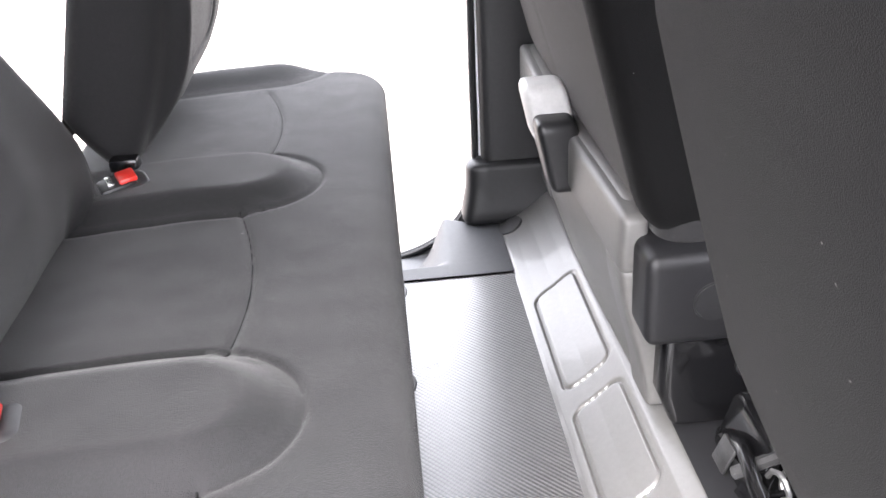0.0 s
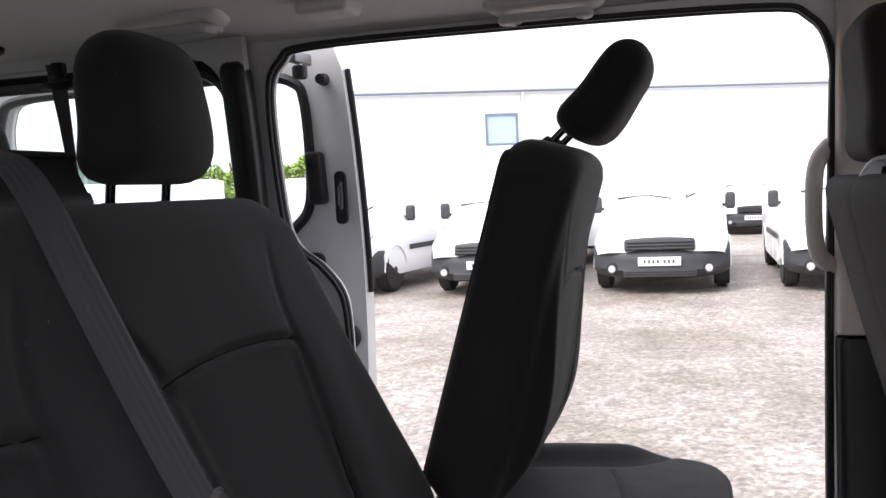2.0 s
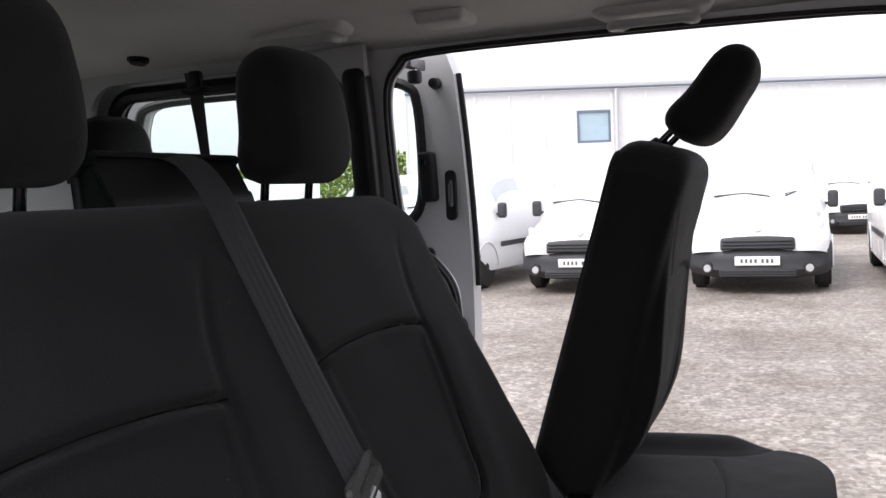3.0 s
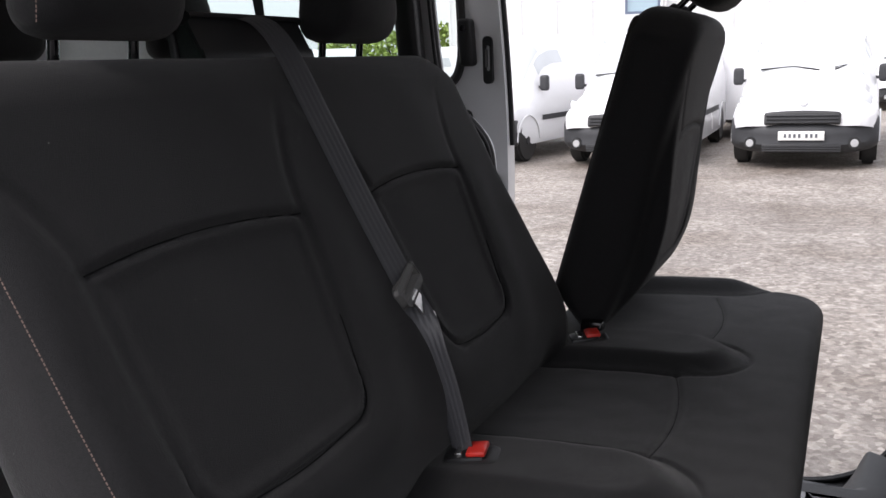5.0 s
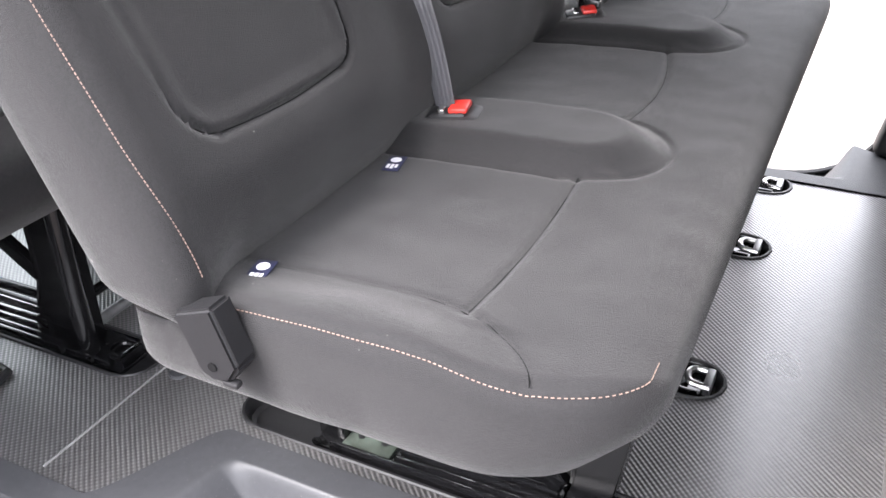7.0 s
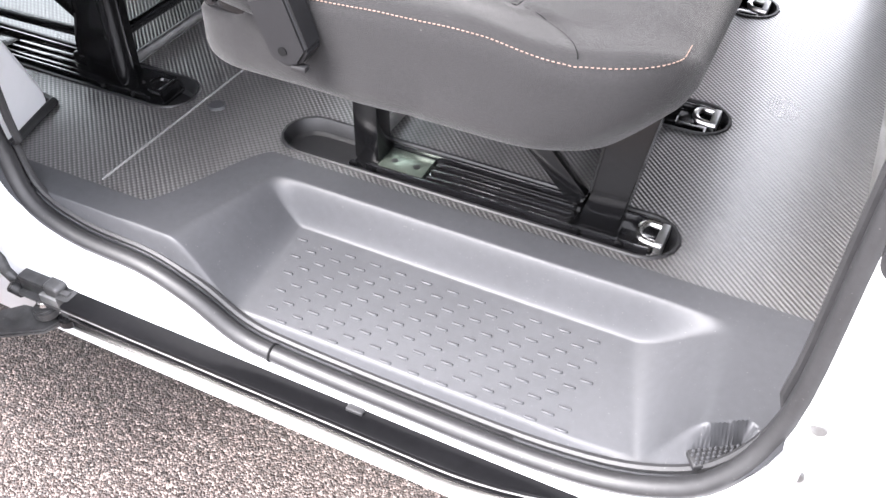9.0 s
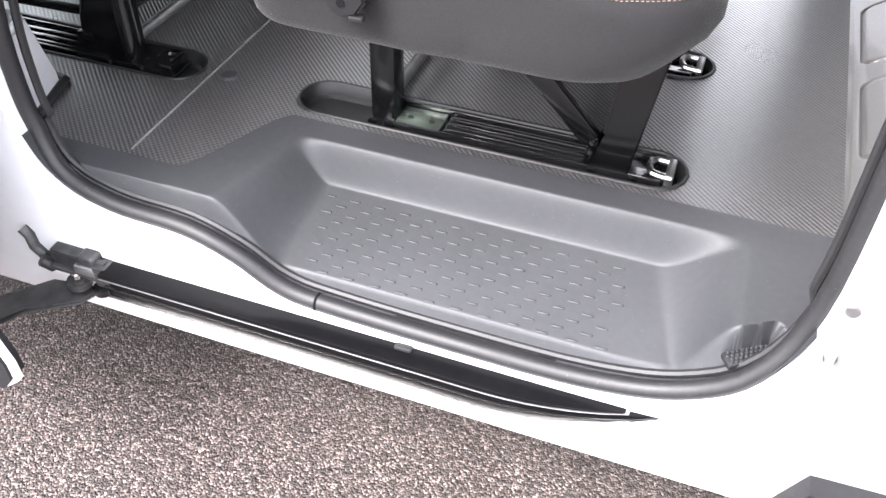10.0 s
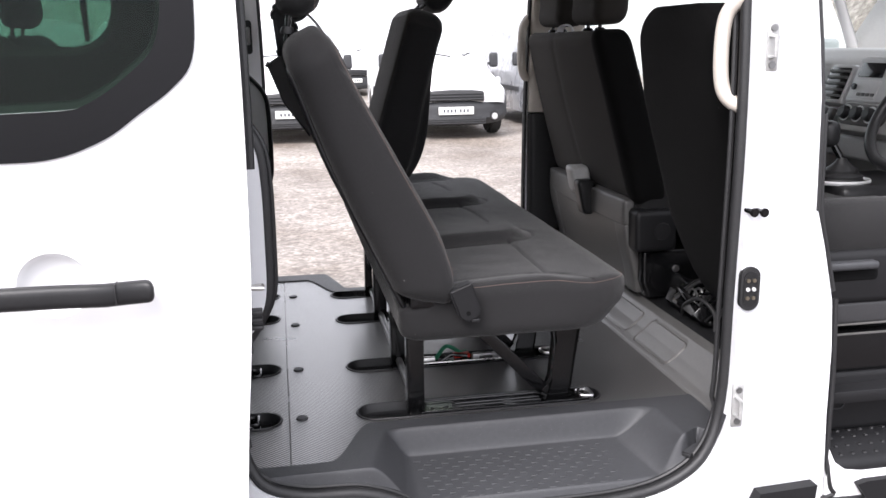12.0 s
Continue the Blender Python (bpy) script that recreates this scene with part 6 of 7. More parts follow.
part("cable_loop", tube(spline([(0.43, -0.22, 0.645), (0.415, -0.27, 0.69), (0.43, -0.33, 0.72), (0.45, -0.38, 0.69), (0.44, -0.41, 0.645)], 6, False), 0.006, 8), RUBBER, ds)

dash = thing("dashboard", (1.35, 0, 0.9), "black and silver dashboard with radio, vents and heater knobs", "dashboard")


def dash_shape(x, y, z):
    back = 0.38 * (z - 1.18) if z > 1.18 else 0.5 * (1.18 - z)
    return (x + back + 0.06 * bell(z - 1.42, 0.03), y, z)


part("dash_body", soft_box((1.072, -0.86, 0.78), (1.62, 0.86, 1.42), (0.04, 0.06, 0.05), (0.06, 0.05, 0.03), dash_shape), DASH_GREY, dash, "grey moulded dashboard", 60)
tilt = pose(1.095, 0, 1.285, 0, 21, 0)
cn = part("centre_panel", rbox((-0.014, -0.32, -0.130), (0.05, 0.0, 0.125), 0.02, tilt), DASH_GREY, dash)
part("stack_bezel", rbox((-0.020, -0.300, -0.032), (-0.010, -0.010, 0.112), 0.01, tilt), SILVER, cn)
part("radio_display", rbox((-0.023, -0.145, 0.048), (-0.018, -0.030, 0.096), 0.003, tilt), SCREEN, cn)
rf = part("radio_face", rbox((-0.023, -0.150, -0.022), (-0.018, -0.022, 0.038), 0.004, tilt), SILVER, cn)
part("radio_dial", disc(tilt @ Vector((-0.022, -0.040, 0.014)), (-1, 0, 0.3), 0.010, 0.012, 16, bevel=0.002), SCREEN, rf)
for i in range(4):
    part("radio_button", rbox((-0.026, -0.145 + i * 0.022, -0.014), (-0.022, -0.128 + i * 0.022, -0.004), 0.001, tilt), PLASTIC_MID, rf)
part("heater_panel", soft_box((-0.022, -0.235, -0.108), (-0.008, -0.008, -0.038), (0.006, 0.03, 0.03), 0.02, lambda x, y, z: tilt @ Vector((x, y, z))), PLASTIC_MID, cn)
for y in (-0.045, -0.105, -0.165):
    k = part("heater_knob", disc(tilt @ Vector((-0.020, y, -0.072)), (-1, 0, 0.36), 0.023, 0.022, 22, 0.019, bevel=0.003), PLASTIC, cn)
    part("heater_ring", disc(tilt @ Vector((-0.0195, y, -0.072)), (-1, 0, 0.36), 0.027, 0.004, 24), SILVER, k)
vt = part("air_vent", rbox((-0.016, 0.012, -0.045), (0.03, 0.140, 0.092), 0.012, tilt), SILVER, dash)
part("vent_throat", rbox((-0.018, 0.022, -0.032), (0.0, 0.130, 0.080), 0.006, tilt), SCREEN, vt)
for i in range(5):
    part("vent_slat", rbox((-0.024, 0.024, -0.024 + i * 0.021), (-0.012, 0.128, -0.015 + i * 0.021), 0.002, tilt), PLASTIC_MID, vt)
for i in range(3):
    part("dash_button", rbox((-0.018, 0.030 + i * 0.034, -0.100), (0.0, 0.058 + i * 0.034, -0.060), 0.004, tilt), PLASTIC_MID, dash)
part("lower_dash_panel", soft_box((1.075, -0.30, 1.07), (1.12, 0.12, 1.150), (0.02, 0.02, 0.015), 0.03, lambda x, y, z: (x + 0.25 * (1.15 - z), y, z)), SILVER, dash, "silver lower dashboard panel")
wheel = thing("steering_wheel", (1.02, -0.50, 1.13), "black moulded plastic three-spoke steering wheel", "steering wheel")
ax = Vector((-0.80, 0, 0.60)).normalized()
sd = Vector((0, 1, 0))
sv = ax.cross(sd)
ctr = Vector((0.99, -0.50, 1.27))
part("rim", tube([ctr + (sd * math.cos(a) + sv * math.sin(a)) * 0.19 for a in (i * math.tau / 40 for i in range(40))], 0.016, 12, True), PLASTIC, wheel)
part("hub", disc(ctr - ax * 0.03, ax, 0.075, 0.04, 24, 0.06, bevel=0.01), PLASTIC, wheel)
for a in (0, 180, 270):
    e = sd * math.cos(radians(a)) + sv * math.sin(radians(a))
    part("spoke", tube([ctr + e * 0.05, ctr + e * 0.185], 0.015, 8, flat=0.6), PLASTIC, wheel)
part("column", tube([ctr - ax * 0.03, ctr - ax * 0.22], 0.04, 14), PLASTIC, wheel)
gear = thing("gear_lever", (0.86, -0.30, 0.97), "black gear lever with a leather boot on its console", "gear lever")
part("console", soft_box((0.80, -0.40, 0.64), (1.20, -0.10, 0.985), 0.03, 0.05, lambda x, y, z: (x + 0.10 * step01(0.98, 0.7, z), y, z)), PLASTIC, gear)
bm = bmesh.new()
prof = [(0.075, 0.984), (0.066, 0.996), (0.068, 1.003), (0.052, 1.012), (0.053, 1.020), (0.034, 1.032), (0.022, 1.042), (0.013, 1.055)]
rings = [[bm.verts.new((0.86 + r * math.cos(a), -0.30 + r * 0.8 * math.sin(a), z)) for a in (i * math.tau / 20 for i in range(20))] for r, z in prof]
for a, b_ in zip(rings, rings[1:]):
    for i in range(20):
        bm.faces.new((a[i], a[(i + 1) % 20], b_[(i + 1) % 20], b_[i]))
part("boot", bm, RUBBER, gear, "creased black gaiter")
part("stick", tube([(0.86, -0.30, 1.05), (0.832, -0.275, 1.11)], 0.010, 10), STEEL_BLACK, gear)
part("knob", soft_box((0.800, -0.302, 1.085), (0.858, -0.246, 1.165), (0.025, 0.025, 0.03), 0.015), PLASTIC, gear)
part("boot_surround", tube([(0.86 + 0.085 * math.cos(a), -0.30 + 0.07 * math.sin(a), 0.987) for a in (i * math.tau / 24 for i in range(24))], 0.007, 8, True, flat=0.7), SILVER, gear, "silver ring round the gaiter")
gear.location += Vector((0.025, 0.02, 0.058))

# cab shell: windscreen frame, far door, near sill
for s in (-1, 1):
    part("screen_pillar", tube([(1.74, s * 0.80, 1.22), (1.56, s * 0.75, 1.58), (1.38, s * 0.70, 1.89)], 0.03, 10), PAINT, van)
ws = grid_sheet(8, 12, lambda u, v: (1.74 - 0.36 * u, -0.80 + 1.6 * v, 1.22 + 0.67 * u))
part("windscreen", ws, CLEAR, van).visible_shadow = False
bm = plate([(0.45, 0.38), (1.55, 0.38), (2.15, 1.24), (1.40, 1.87), (0.345, 1.87), (0.38, 1.3)], [[(0.46, 1.24), (1.98, 1.27), (1.44, 1.78), (0.46, 1.78)]], 0.07, CUTS)
for v in bm.verts:
    v.co.y = side_y(v.co.z) + 0.06 - v.co.y
fd = thing("front_door", (0.95, 0.95, 0.38), "white front passenger door, shut, dark inner trim", "door")
part("door_shell", bm, PAINT_JAMB, fd, "", 35)
part("door_mirror", soft_box((1.62, 0.97, 1.33), (1.72, 1.12, 1.46), 0.03, 0.03), PALE_TRIM, fd)
part("door_card", soft_box((0.48, 0.87, 0.62), (1.60, 0.905, 1.17), (0.04, 0.015, 0.04), 0.08), PLASTIC, fd)
bm = rbox((0.44, 0.905, 1.22), (2.0, 0.909, 1.80), 0)
for v in bm.verts:
    v.co.y = side_y(v.co.z) + 0.03 - (v.co.y - 0.905)
part("door_pane", bm, CLEAR, fd).visible_shadow = False
def sill_slope(x, y, z):
    return (x, y, z - 0.035 * step01(-0.80, -0.895, y) * step01(0.42, 0.49, z))


cs = part("cab_sill", soft_box((0.488, -0.893, 0.38), (1.6, -0.72, 0.505), (0.05, 0.02, 0.02), (0.05, 0.02, 0.03), sill_slope), CAB_BLACK, van, "black plastic cab step with tread studs")
bm = bmesh.new()
for i in range(14):
    for j in range(4):
        y = -0.868 + j * 0.022
        disc((0.54 + i * 0.032, y, sill_slope(0, y, 0.504)[2]), (0, 0, 1), 0.006, 0.004, 8, 0.004, bm)
tagged(part("tread_studs", bm, PLASTIC, cs), kind="stuff")
bm = plate([(0.486, 0.29), (1.56, 0.29), (1.56, 0.444), (0.580, 0.444), (0.535, 0.452), (0.505, 0.474), (0.4865, 0.51)], [], 0.02)
for v in bm.verts:
    v.co.y = -0.8975 + v.co.y
part("front_sill", bm, PAINT, van, "white sill under the front doorway")
bm = plate([(0.560, 0.418), (0.585, 0.425), (1.56, 0.432), (1.56, 0.30), (0.610, 0.30), (0.600, 0.36)], [], 0.02)
for v in bm.verts:
    v.co.y = -0.915 + v.co.y
part("sill_cladding", bm, SILL_BLACK, van, "black textured cladding under the front doorway")
st = part("seat_side_trim", soft_box((0.46, -0.815, 0.838), (1.05, -0.75, 0.972), (0.03, 0.02, 0.02), 0.05), CAB_BLACK, ds, "black side trim of the driver seat")
part("height_lever", soft_box((0.47, -0.842, 0.930), (0.615, -0.812, 0.950), (0.01, 0.008, 0.008), 0.02), PLASTIC_GREY, st, "grey plastic seat lever")
part("lever_recess", soft_box((0.47, -0.818, 0.898), (0.63, -0.812, 0.926), (0.012, 0.003, 0.008), 0.02), SEAM, st)
bp = part("base_panel", soft_box((0.46, -0.805, 0.786), (1.05, -0.75, 0.840), (0.02, 0.006, 0.01), 0.05), PLASTIC_DARK, ds, "dark grey seat base panel")
part("base_edge", rbox((0.46, -0.808, 0.783), (1.05, -0.80, 0.7875), 0.0015), PLASTIC_MID, bp)
bx = part("base_plinth", soft_box((0.46, -0.805, 0.664), (1.05, -0.75, 0.764), (0.02, 0.006, 0.01), 0.05), STEEL_BLACK, ds, "black gloss seat plinth")
part("plinth_edge", rbox((0.46, -0.808, 0.758), (1.05, -0.80, 0.7625), 0.0015), PLASTIC_MID, bx)
part("trim_pocket", tube([(x, -0.8015, z) for x, z in round_rect(0.44, 0.585, 0.566, 0.628, 0.014)], 0.0022, 6, True), PLASTIC_GREY, van, "pressed outline of a small pocket")
edge = [(0.400, 1.09), (0.396, 1.20), (0.394, 1.34), (0.387, 1.45), (0.379, 1.55), (0.371, 1.70), (0.361, 1.85)]
part("front_door_seal", tube([(x + 0.003, -side_y(z) - 0.001, z) for x, z in edge], 0.004, 8), RUBBER, van)
part("front_door_weatherstrip", tube(spline([(0.462, -0.884, 0.90), (0.436, -0.884, 1.00), (0.414, -0.884, 1.09), (0.408, -0.883, 1.20), (0.406, -0.880, 1.30)], 5, False), 0.009, 8), RUBBER, van)
part("cab_sill_edge", tube(spline([(0.474, -0.885, 0.88), (0.484, -0.887, 0.70), (0.486, -0.890, 0.52), (0.492, -0.895, 0.44), (0.51, -0.897, 0.395), (0.57, -0.897, 0.375), (1.55, -0.897, 0.37)], 6, False), 0.006, 8), RUBBER, van)
part("cab_side_box", soft_box((0.46, -0.80, 0.50), (1.4, -0.74, 0.665), (0.02, 0.02, 0.02), 0.06), CAB_BLACK, van)
part("bonnet", soft_box((1.55, -0.92, 0.4), (2.7, 0.92, 1.16), (0.2, 0.15, 0.15), 0.12), PAINT, van)

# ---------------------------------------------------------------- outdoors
ground = solo("ground", grid_sheet(40, 40, lambda u, v: (-300 + 600 * u, -300 + 600 * v, 0)), GRAVEL, "wet dark gravel yard, paler and patchy towards the far side", "ground", kind="structure")

STATIONS = [  # from the nose: bottom, top, half width low, half width high
    (0.00, 0.56, 0.72, 0.70, 0.60), (0.10, 0.54, 0.84, 0.84, 0.72), (0.28, 0.50, 0.94, 0.92, 0.80), (0.62, 0.46, 1.06, 0.945, 0.82), (0.98, 0.26, 1.18, 0.95, 0.82),
    (1.18, 0.26, 1.40, 0.95, 0.80), (1.42, 0.26, 1.66, 0.95, 0.78), (1.66, 0.26, 1.84, 0.95, 0.76), (2.00, 0.26, 1.93, 0.95, 0.78), (3.2, 0.26, 1.95, 0.95, 0.80), (4.55, 0.28, 1.94, 0.94, 0.80), (4.80, 0.34, 1.90, 0.90, 0.77)]


def hull(s, a):
    """Skin of a parked van: s metres from the nose, a from 0 (bottom, left) over the roof to 1 (bottom, right)."""
    for p, q in zip(STATIONS, STATIONS[1:]):
        if s <= q[0]:
            break
    t = step01(p[0], q[0], s) * 0.4 + 0.6 * min(1, max(0, (s - p[0]) / (q[0] - p[0])))
    b, top, hl, hh = [p[i] + (q[i] - p[i]) * t for i in range(1, 5)]
    ang = math.pi * a
    c, sn = math.cos(ang), math.sin(ang)
    e = 0.36
    x = -math.copysign(abs(c) ** e, c)
    k = abs(sn) ** e
    w = hl + (hh - hl) * step01(0.45, 1.0, k)
    return Vector((x * w, s, b + (top - b) * k))


def skin(s0, s1, a0, a1, lift, ns=14, na=14):
    def f(u, v):
        s, a = s0 + (s1 - s0) * u, a0 + (a1 - a0) * v
        p = hull(s, a)
        n = (hull(s + 0.01, a) - hull(max(0, s - 0.01), a)).cross(hull(s, a + 0.004) - hull(s, a - 0.004))
        n = n.normalized() if n.length else Vector((0, -1, 0))
        mid = Vector((0, s, 0.9))
        if n.dot(p - mid) < 0:
            n = -n
        return p + n * lift
    return grid_sheet(ns, na, f)


def side_strip(s0, s1, z0, z1, k):
    """A flat moulding along one flank, level with the ground."""
    def f(u, v):
        s, z = s0 + (s1 - s0) * u, z0 + (z1 - z0) * v
        lo, hi = hull(s, 0.0).z, hull(s, 0.5).z
        a = math.asin(min(1.0, max(0.0, (z - lo) / (hi - lo))) ** (1 / 0.36)) / math.pi
        p = hull(s, a if k < 0 else 1 - a)
        return p + Vector((0.012 * k, 0, 0))
    return grid_sheet(24, 3, f)


def white_van(label, m, paint=PAINT):
    v = thing("parked_van", (0, 0, 0), label, "van", "parked vans")
    bm = skin(0.0, 4.8, 0.0, 1.0, 0.0, 64, 40)
    for s in (0.0, 4.8):
        ring = [bm.verts.new(hull(s, i / 40)) for i in range(41)]
        bm.faces.new(ring)
    part("van_body", bm, paint, v, "", 50)
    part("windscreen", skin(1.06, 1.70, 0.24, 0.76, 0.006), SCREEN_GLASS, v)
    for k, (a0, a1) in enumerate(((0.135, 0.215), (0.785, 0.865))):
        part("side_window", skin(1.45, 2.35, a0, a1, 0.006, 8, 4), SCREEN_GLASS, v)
        part("side_strip", side_strip(1.35, 3.35, 0.60, 0.68, -1 if k == 0 else 1), BUMPER, v)
    bp = part("bumper", soft_box((-0.95, -0.07, 0.20), (0.95, 0.24, 0.62), (0.10, 0.08, 0.06), (0.1, 0.08, 0.06),
              lambda x, y, z: (x, y + 0.30 * (abs(x) / 0.93) ** 3 + 0.10 * step01(0.30, 0.20, z) + 0.07 * step01(0.50, 0.62, z) - 0.02 * bell(z - 0.30, 0.03), z + 0.06 * (abs(x) / 0.93) ** 4)), BUMPER, v, "dark grey textured front bumper")
    part("lower_grille", rbox((-0.50, -0.082, 0.235), (0.50, -0.03, 0.335), 0.01), RUBBER, bp)
    for i in range(3):
        part("grille_slat", rbox((-0.49, -0.094, 0.246 + i * 0.030), (0.49, -0.07, 0.258 + i * 0.030), 0.003), BUMPER, bp)
    gr = part("upper_grille", soft_box((-0.48, -0.02, 0.575), (0.48, 0.14, 0.735), (0.03, 0.02, 0.03), 0.06, lambda x, y, z: (x, y - 0.045 + 0.25 * (z - 0.575), z + 0.02 * (1 - (x / 0.46) ** 2))), RUBBER, v, "black slatted grille")
    for i in range(3):
        part("grille_slat", rbox((-0.45, -0.085 + 0.012 * i, 0.605 + i * 0.042), (0.45, -0.04 + 0.012 * i, 0.619 + i * 0.042), 0.004), BUMPER, gr)
    pl = part("number_plate", rbox((-0.29, -0.100, 0.385), (0.29, -0.072, 0.50), 0.004), PLATE, bp)
    for i, x in enumerate((-0.20, -0.14, -0.08, -0.02, 0.07, 0.13, 0.19)):
        part("plate_bar", rbox((x - 0.016, -0.1025, 0.418), (x + 0.016, -0.0995, 0.468), 0), CAR_GREY, pl)
    part("badge", disc((0, 0.07, 0.865), (0, -1, 0.35), 0.06, 0.02, 20), SILVER, v)
    for k in (-1, 1):
        part("lamp_recess", disc((k * 0.66, 0.010, 0.345), (0, -1, 0), 0.085, 0.02, 20, 0.075, bevel=0.006), RUBBER, bp)
        part("fog_lamp", disc((k * 0.66, 0.028, 0.345), (0, -1, 0), 0.050, 0.06, 20, bevel=0.006), LAMP, bp, "round clear fog lamp")
        part("headlamp", soft_box((-0.16, 0, 0.0), (0.16, 0.12, 0.22), (0.06, 0.04, 0.07), 0.05, lambda x, y, z: (k * (0.66 + x + 0.04 * z / 0.2), y + 0.10 + 0.5 * max(0, x + 0.05) + 0.55 * z, 0.66 + z + 0.25 * (x + 0.1))), LAMP, v, "clear swept headlamp")
        mi = part("mirror", soft_box((-0.075, -0.05, -0.12), (0.075, 0.06, 0.12), (0.04, 0.04, 0.05), 0.05, lambda x, y, z: (k * (1.00 + x), 1.36 + y, 1.17 + z)), BUMPER, v, "black door mirror")
        part("mirror_arm", rbox((min(k * 0.84, k * 0.96), 1.36, 1.09), (max(k * 0.84, k * 0.96), 1.41, 1.13), 0.01), BUMPER, mi)
        wp = part("wiper", tube([(k * 0.10 + 0.25, 1.03, 1.235), (k * 0.35 + 0.15, 1.08, 1.29), (k * 0.50 - 0.15, 1.06, 1.262)], 0.012, 6), RUBBER, v)
        for y in (0.86, 3.85):
            w = part("wheel", disc((k * 0.73, y, 0.325), (k, 0, 0), 0.325, 0.215, 32, bevel=0.035), TYRE, v)
            part("rim", disc((k * 0.905, y, 0.325), (k, 0, 0), 0.205, 0.03, 28, 0.18, bevel=0.006), SILVER, w)
            part("rim_dish", disc((k * 0.930, y, 0.325), (k, 0, 0), 0.120, 0.008, 24, 0.105), CAR_GREY, w)
            part("hub", disc((k * 0.935, y, 0.325), (k, 0, 0), 0.06, 0.02, 16, bevel=0.004), BUMPER, w)
            ar = [(k * 0.962, y + 0.38 * math.cos(t), 0.325 + 0.38 * math.sin(t)) for t in (math.pi * i / 16 for i in range(17))]
            part("arch_lip", tube(ar, 0.012, 6), paint, v)
    v.matrix_world = m @ Matrix.Diagonal((0.94, 1, 1, 1))
    return v


first = white_van("white panel van with a grey bumper, parked nose-on", pose(-0.53, 10.72, 0))
for x, y, rz in ((-2.84, 10.65, 1.0), (1.92, 10.65, 0)):
    copy_thing(first, pose(x, y, 0, 0, 0, rz))
white_van("silver-grey panel van with a dark bumper, parked nose-on", pose(4.35, 11.2, 0), VAN_SILVER)
side_van = copy_thing(first, pose(-5.42, 10.6, 0, 0, 0, -7))
side_van["label"] = "white panel van with a grey side strip, parked at an angle"
far_van = copy_thing(first, pose(-1.6, 20.0, 0, 0, 0, 178))
far_van["label"] = "white van parked tail-on further down the yard"
for x, y, rz in ((1.35, 22.5, 4), (4.2, 21.0, 0), (-10.6, 16.2, -40), (-13.8, 13.0, -60), (-15.5, 8.0, -80)):
    copy_thing(first, pose(x, y, 0, 0, 0, rz))


def saloon(label, m, paint):
    c = thing("parked_car", (0, 0, 0), label, "car", "parked cars")
    body = soft_box((-0.88, -2.1, 0.28), (0.88, 2.1, 0.92), (0.16, 0.3, 0.16), 0.15)
    part("car_body", body, paint, c, "", 50)
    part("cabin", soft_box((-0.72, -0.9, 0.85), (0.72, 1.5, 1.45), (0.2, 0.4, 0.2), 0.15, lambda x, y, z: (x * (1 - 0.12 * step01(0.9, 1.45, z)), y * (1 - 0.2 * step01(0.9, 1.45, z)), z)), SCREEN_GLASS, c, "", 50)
    part("car_roof", soft_box((-0.60, -0.62, 1.415), (0.60, 1.1, 1.475), (0.1, 0.15, 0.025), 0.15), paint, c, "", 50)
    for k in (-1, 1):
        for y in (-1.3, 1.3):
            w = part("wheel", disc((k * 0.70, y, 0.31), (k, 0, 0), 0.31, 0.2, 28, bevel=0.03), TYRE, c)
            part("rim", disc((k * 0.89, y, 0.31), (k, 0, 0), 0.2, 0.02, 24, 0.18), SILVER, w)
        part("headlamp", soft_box((-0.16, -0.05, -0.08), (0.16, 0.1, 0.08), 0.05, 0.05, lambda x, y, z: (k * 0.62 + x, -2.04 + y, 0.70 + z)), LAMP, c)
    c.matrix_world = m
    return c


saloon("grey car parked beyond the vans", pose(5.6, 17.5, 0, 0, 0, 25), CAR_GREY)
saloon("red car parked by the hedge", pose(-14.3, 17.8, 0, 0, 0, 60), CAR_RED)
saloon("grey car parked between two vans", pose(-1.72, 18.2, 0, 0, 0, 4), CAR_GREY)

# pale clad building with a gutter line and a small window
shed = thing("clad_building", (-3.0, 26.0, 0), "long pale clad industrial building with a blue-grey gutter", "building")
TURN_B = pose(-3.2, 25.2, 0, 0, 0, 26)
W0, W1, EAVE = -8, 40, 4.25


def shed_part(name, bm, mat_, parent, label=""):
    bm.transform(TURN_B)
    return part(name, bm, mat_, parent, label)


bm = plate([(W0, 0), (W1, 0), (W1, EAVE), (W0, EAVE)], [round_rect(-3.05, -2.05, 2.72, 3.66, 0.01, 1)], 0.2)
wl = shed_part("wall", bm, CLADDING, shed)
for i in range(int((W1 - W0) / 1.0)):
    x = W0 + 1.0 * i
    if -3.3 < x < -2.1:
        continue
    shed_part("cladding_rib", rbox((x - 0.03, -0.02, 0.0), (x + 0.03, 0.01, EAVE - 0.1), 0.005), CLADDING, wl)
shed_part("gutter", rbox((W0, -0.14, EAVE + 0.01), (W1, 0.05, EAVE + 0.11), 0.03), GUTTER, shed, "blue-grey gutter along the eaves")
shed_part("roof", rbox((W0, -0.15, 0), (W1, 14, 0.12), 0.01, pose(0, 0, EAVE + 0.08, 11, 0, 0)), ROOF_GREY, shed)
wf = shed_part("window_frame", plate([(-3.05, 2.72), (-2.05, 2.72), (-2.05, 3.66), (-3.05, 3.66)], [[(-2.98, 2.79), (-2.12, 2.79), (-2.12, 3.59), (-2.98, 3.59)]], 0.1), GUTTER, shed)
shed_part("pane", rbox((-3.0, 0.03, 2.77), (-2.10, 0.05, 3.61), 0), BLUE_PANE, wf)
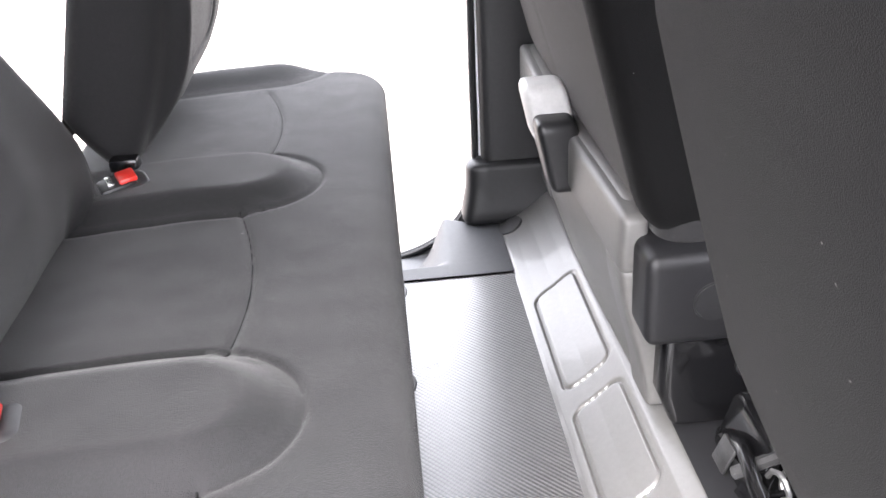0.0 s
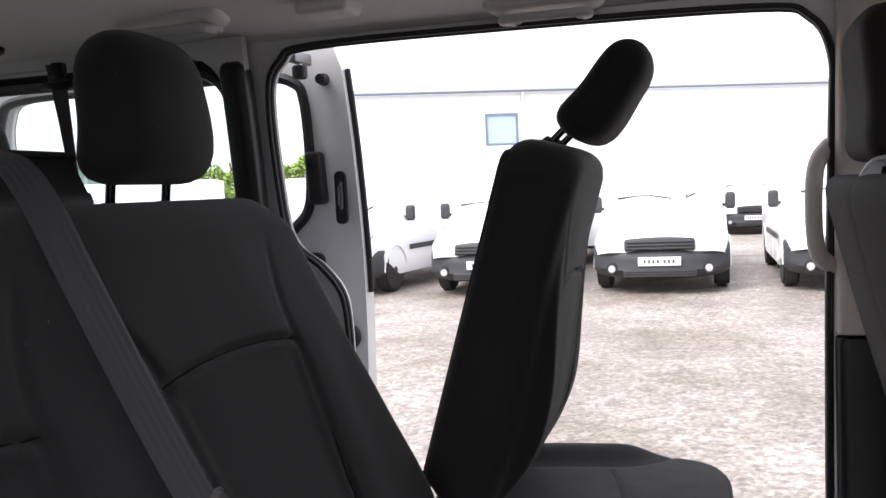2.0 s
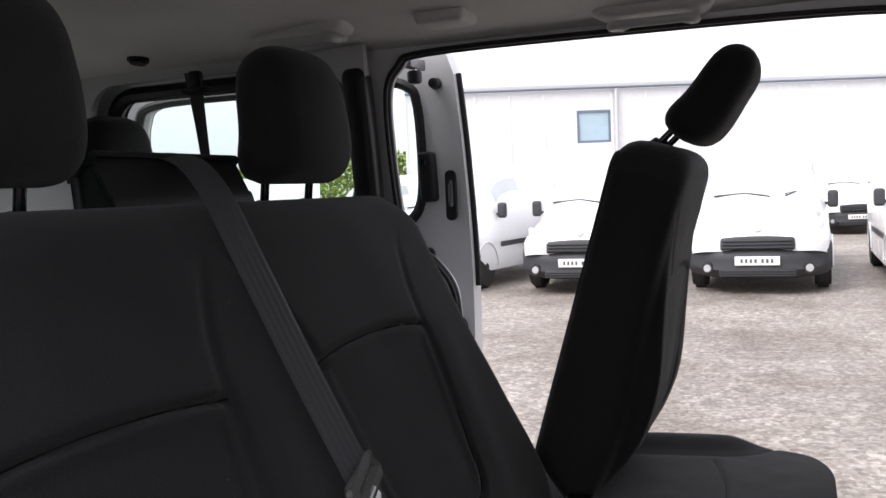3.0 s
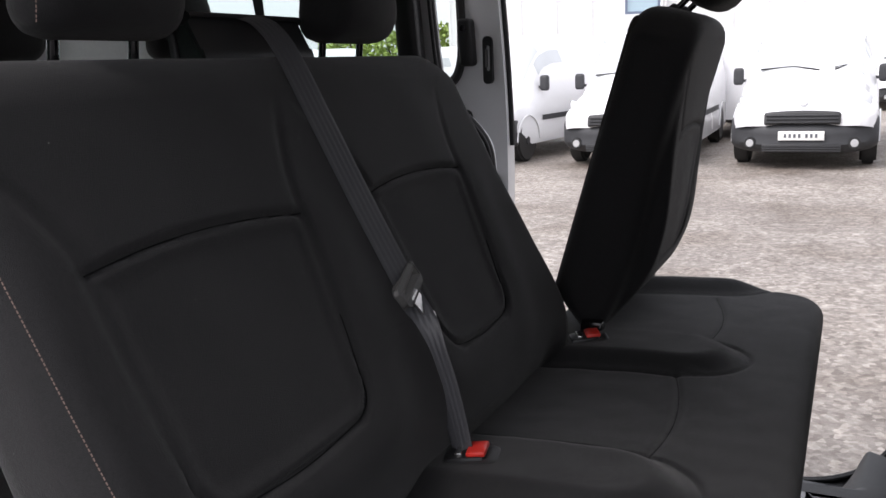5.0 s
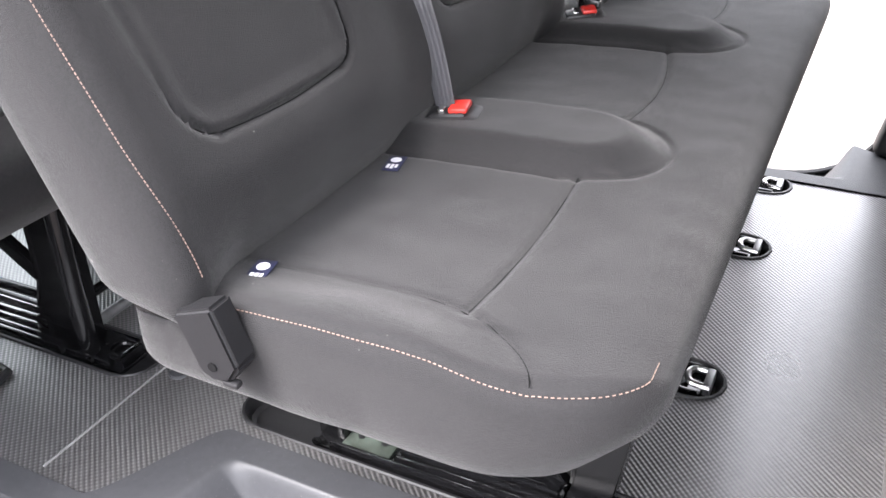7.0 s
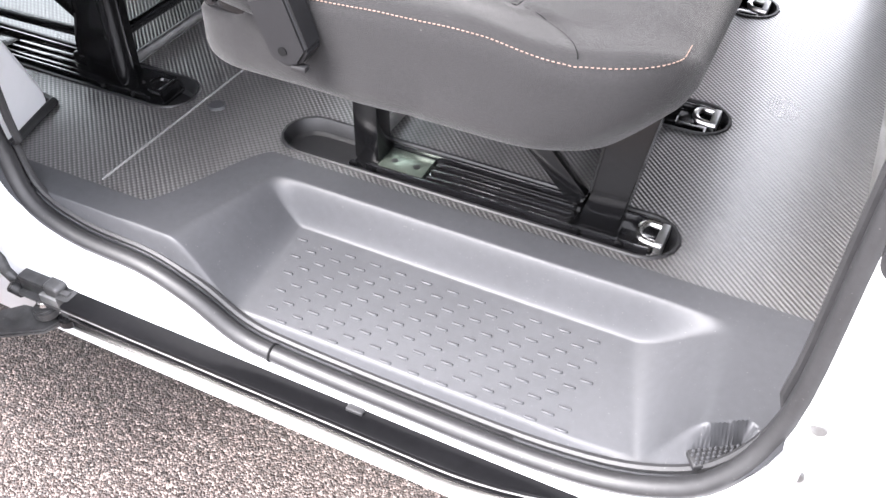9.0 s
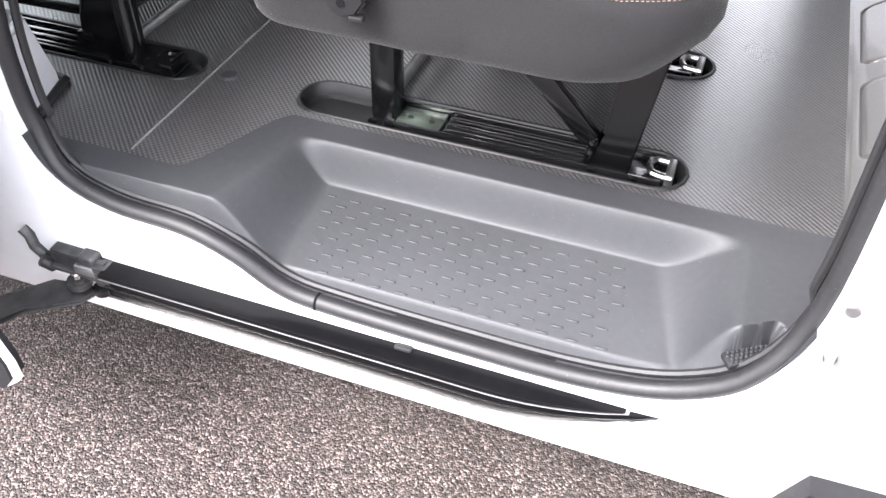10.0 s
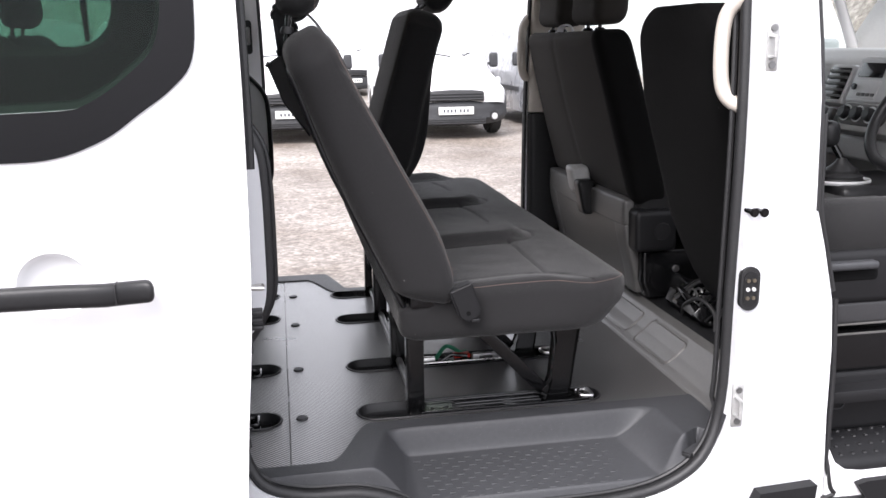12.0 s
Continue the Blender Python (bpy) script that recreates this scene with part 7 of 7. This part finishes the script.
shed_part("downpipe", tube([(-1.9, -0.09, EAVE), (-1.9, -0.09, 0)], 0.05, 10), SILVER, shed)

# low green-sheeted shed and hedge behind the rear windows
low = thing("green_shed", (-24, 19, 0), "pale green sheeted shed with a shallow gable", "building")
LOWM = pose(-25.5, 23.0, 0, 0, 0, 46)
bm = plate([(-7, 0), (7, 0), (7, 2.6), (0, 3.7), (-7, 2.6)], [], 8.0)
bm.transform(LOWM)
sw = part("wall", bm, SEA_GREEN, low)
for x in range(-6, 7):
    bm = rbox((x - 0.04, -0.05, 0), (x + 0.04, 0.0, 2.7), 0.005)
    bm.transform(LOWM)
    part("sheet_rib", bm, ROOF_GREY, sw)
for k in (-1, 1):
    bm = rbox((0, -0.3, 0), (7.3, 8.3, 0.12), 0.01, pose(0, 0, 3.72, 0, 8.93, 0) if k > 0 else pose(0, 8.0, 3.72, 0, 8.93, 180))
    bm.transform(LOWM)
    part("roof_slope", bm, ROOF_GREY, low)


def hedge(x0, y0, x1, y1, h, seed):
    rnd = random.Random(seed)
    g = thing("hedge", ((x0 + x1) / 2, (y0 + y1) / 2, 0), "uneven bright green hedge behind parked cars", "hedge", "hedges")
    bm = bmesh.new()
    d = Vector((x1 - x0, y1 - y0, 0))
    n = Vector((-d.y, d.x, 0)).normalized()
    for _ in range(9000):
        t = rnd.random()
        top = h * (0.75 + 0.3 * noise.noise((t * d.length * 0.7, seed, 0)) + 0.12 * noise.noise((t * d.length * 3, seed, 4)))
        z = top * rnd.random() ** 0.5
        p = Vector((x0, y0, 0)) + d * t + n * rnd.gauss(0, 0.45) * (1.1 - 0.6 * z / h) + Vector((0, 0, z))
        a = Vector((rnd.gauss(0, 1), rnd.gauss(0, 1), rnd.gauss(0, 1))).normalized() * rnd.uniform(0.05, 0.10)
        b_ = a.orthogonal().normalized() * rnd.uniform(0.03, 0.06)
        bm.faces.new([bm.verts.new(q) for q in (p - a, p + b_, p + a, p - b_)])
    tagged(part("leaves", bm, LEAF, g), kind="stuff")
    bm = bmesh.new()
    for i in range(int(d.length / 0.6)):
        p = Vector((x0, y0, 0)) + d * ((i + 0.5) / int(d.length / 0.6))
        tube([p, p + Vector((rnd.gauss(0, 0.1), rnd.gauss(0, 0.1), h * 0.5)), p + Vector((rnd.gauss(0, 0.3), rnd.gauss(0, 0.3), h * 0.8))], 0.03, 5, False, bm)
    part("stems", bm, BARK, g)


hedge(-17.5, 21.5, -9.8, 25.5, 3.3, 3)
hedge(-27, 6.0, -17.5, 21.5, 2.6, 5)
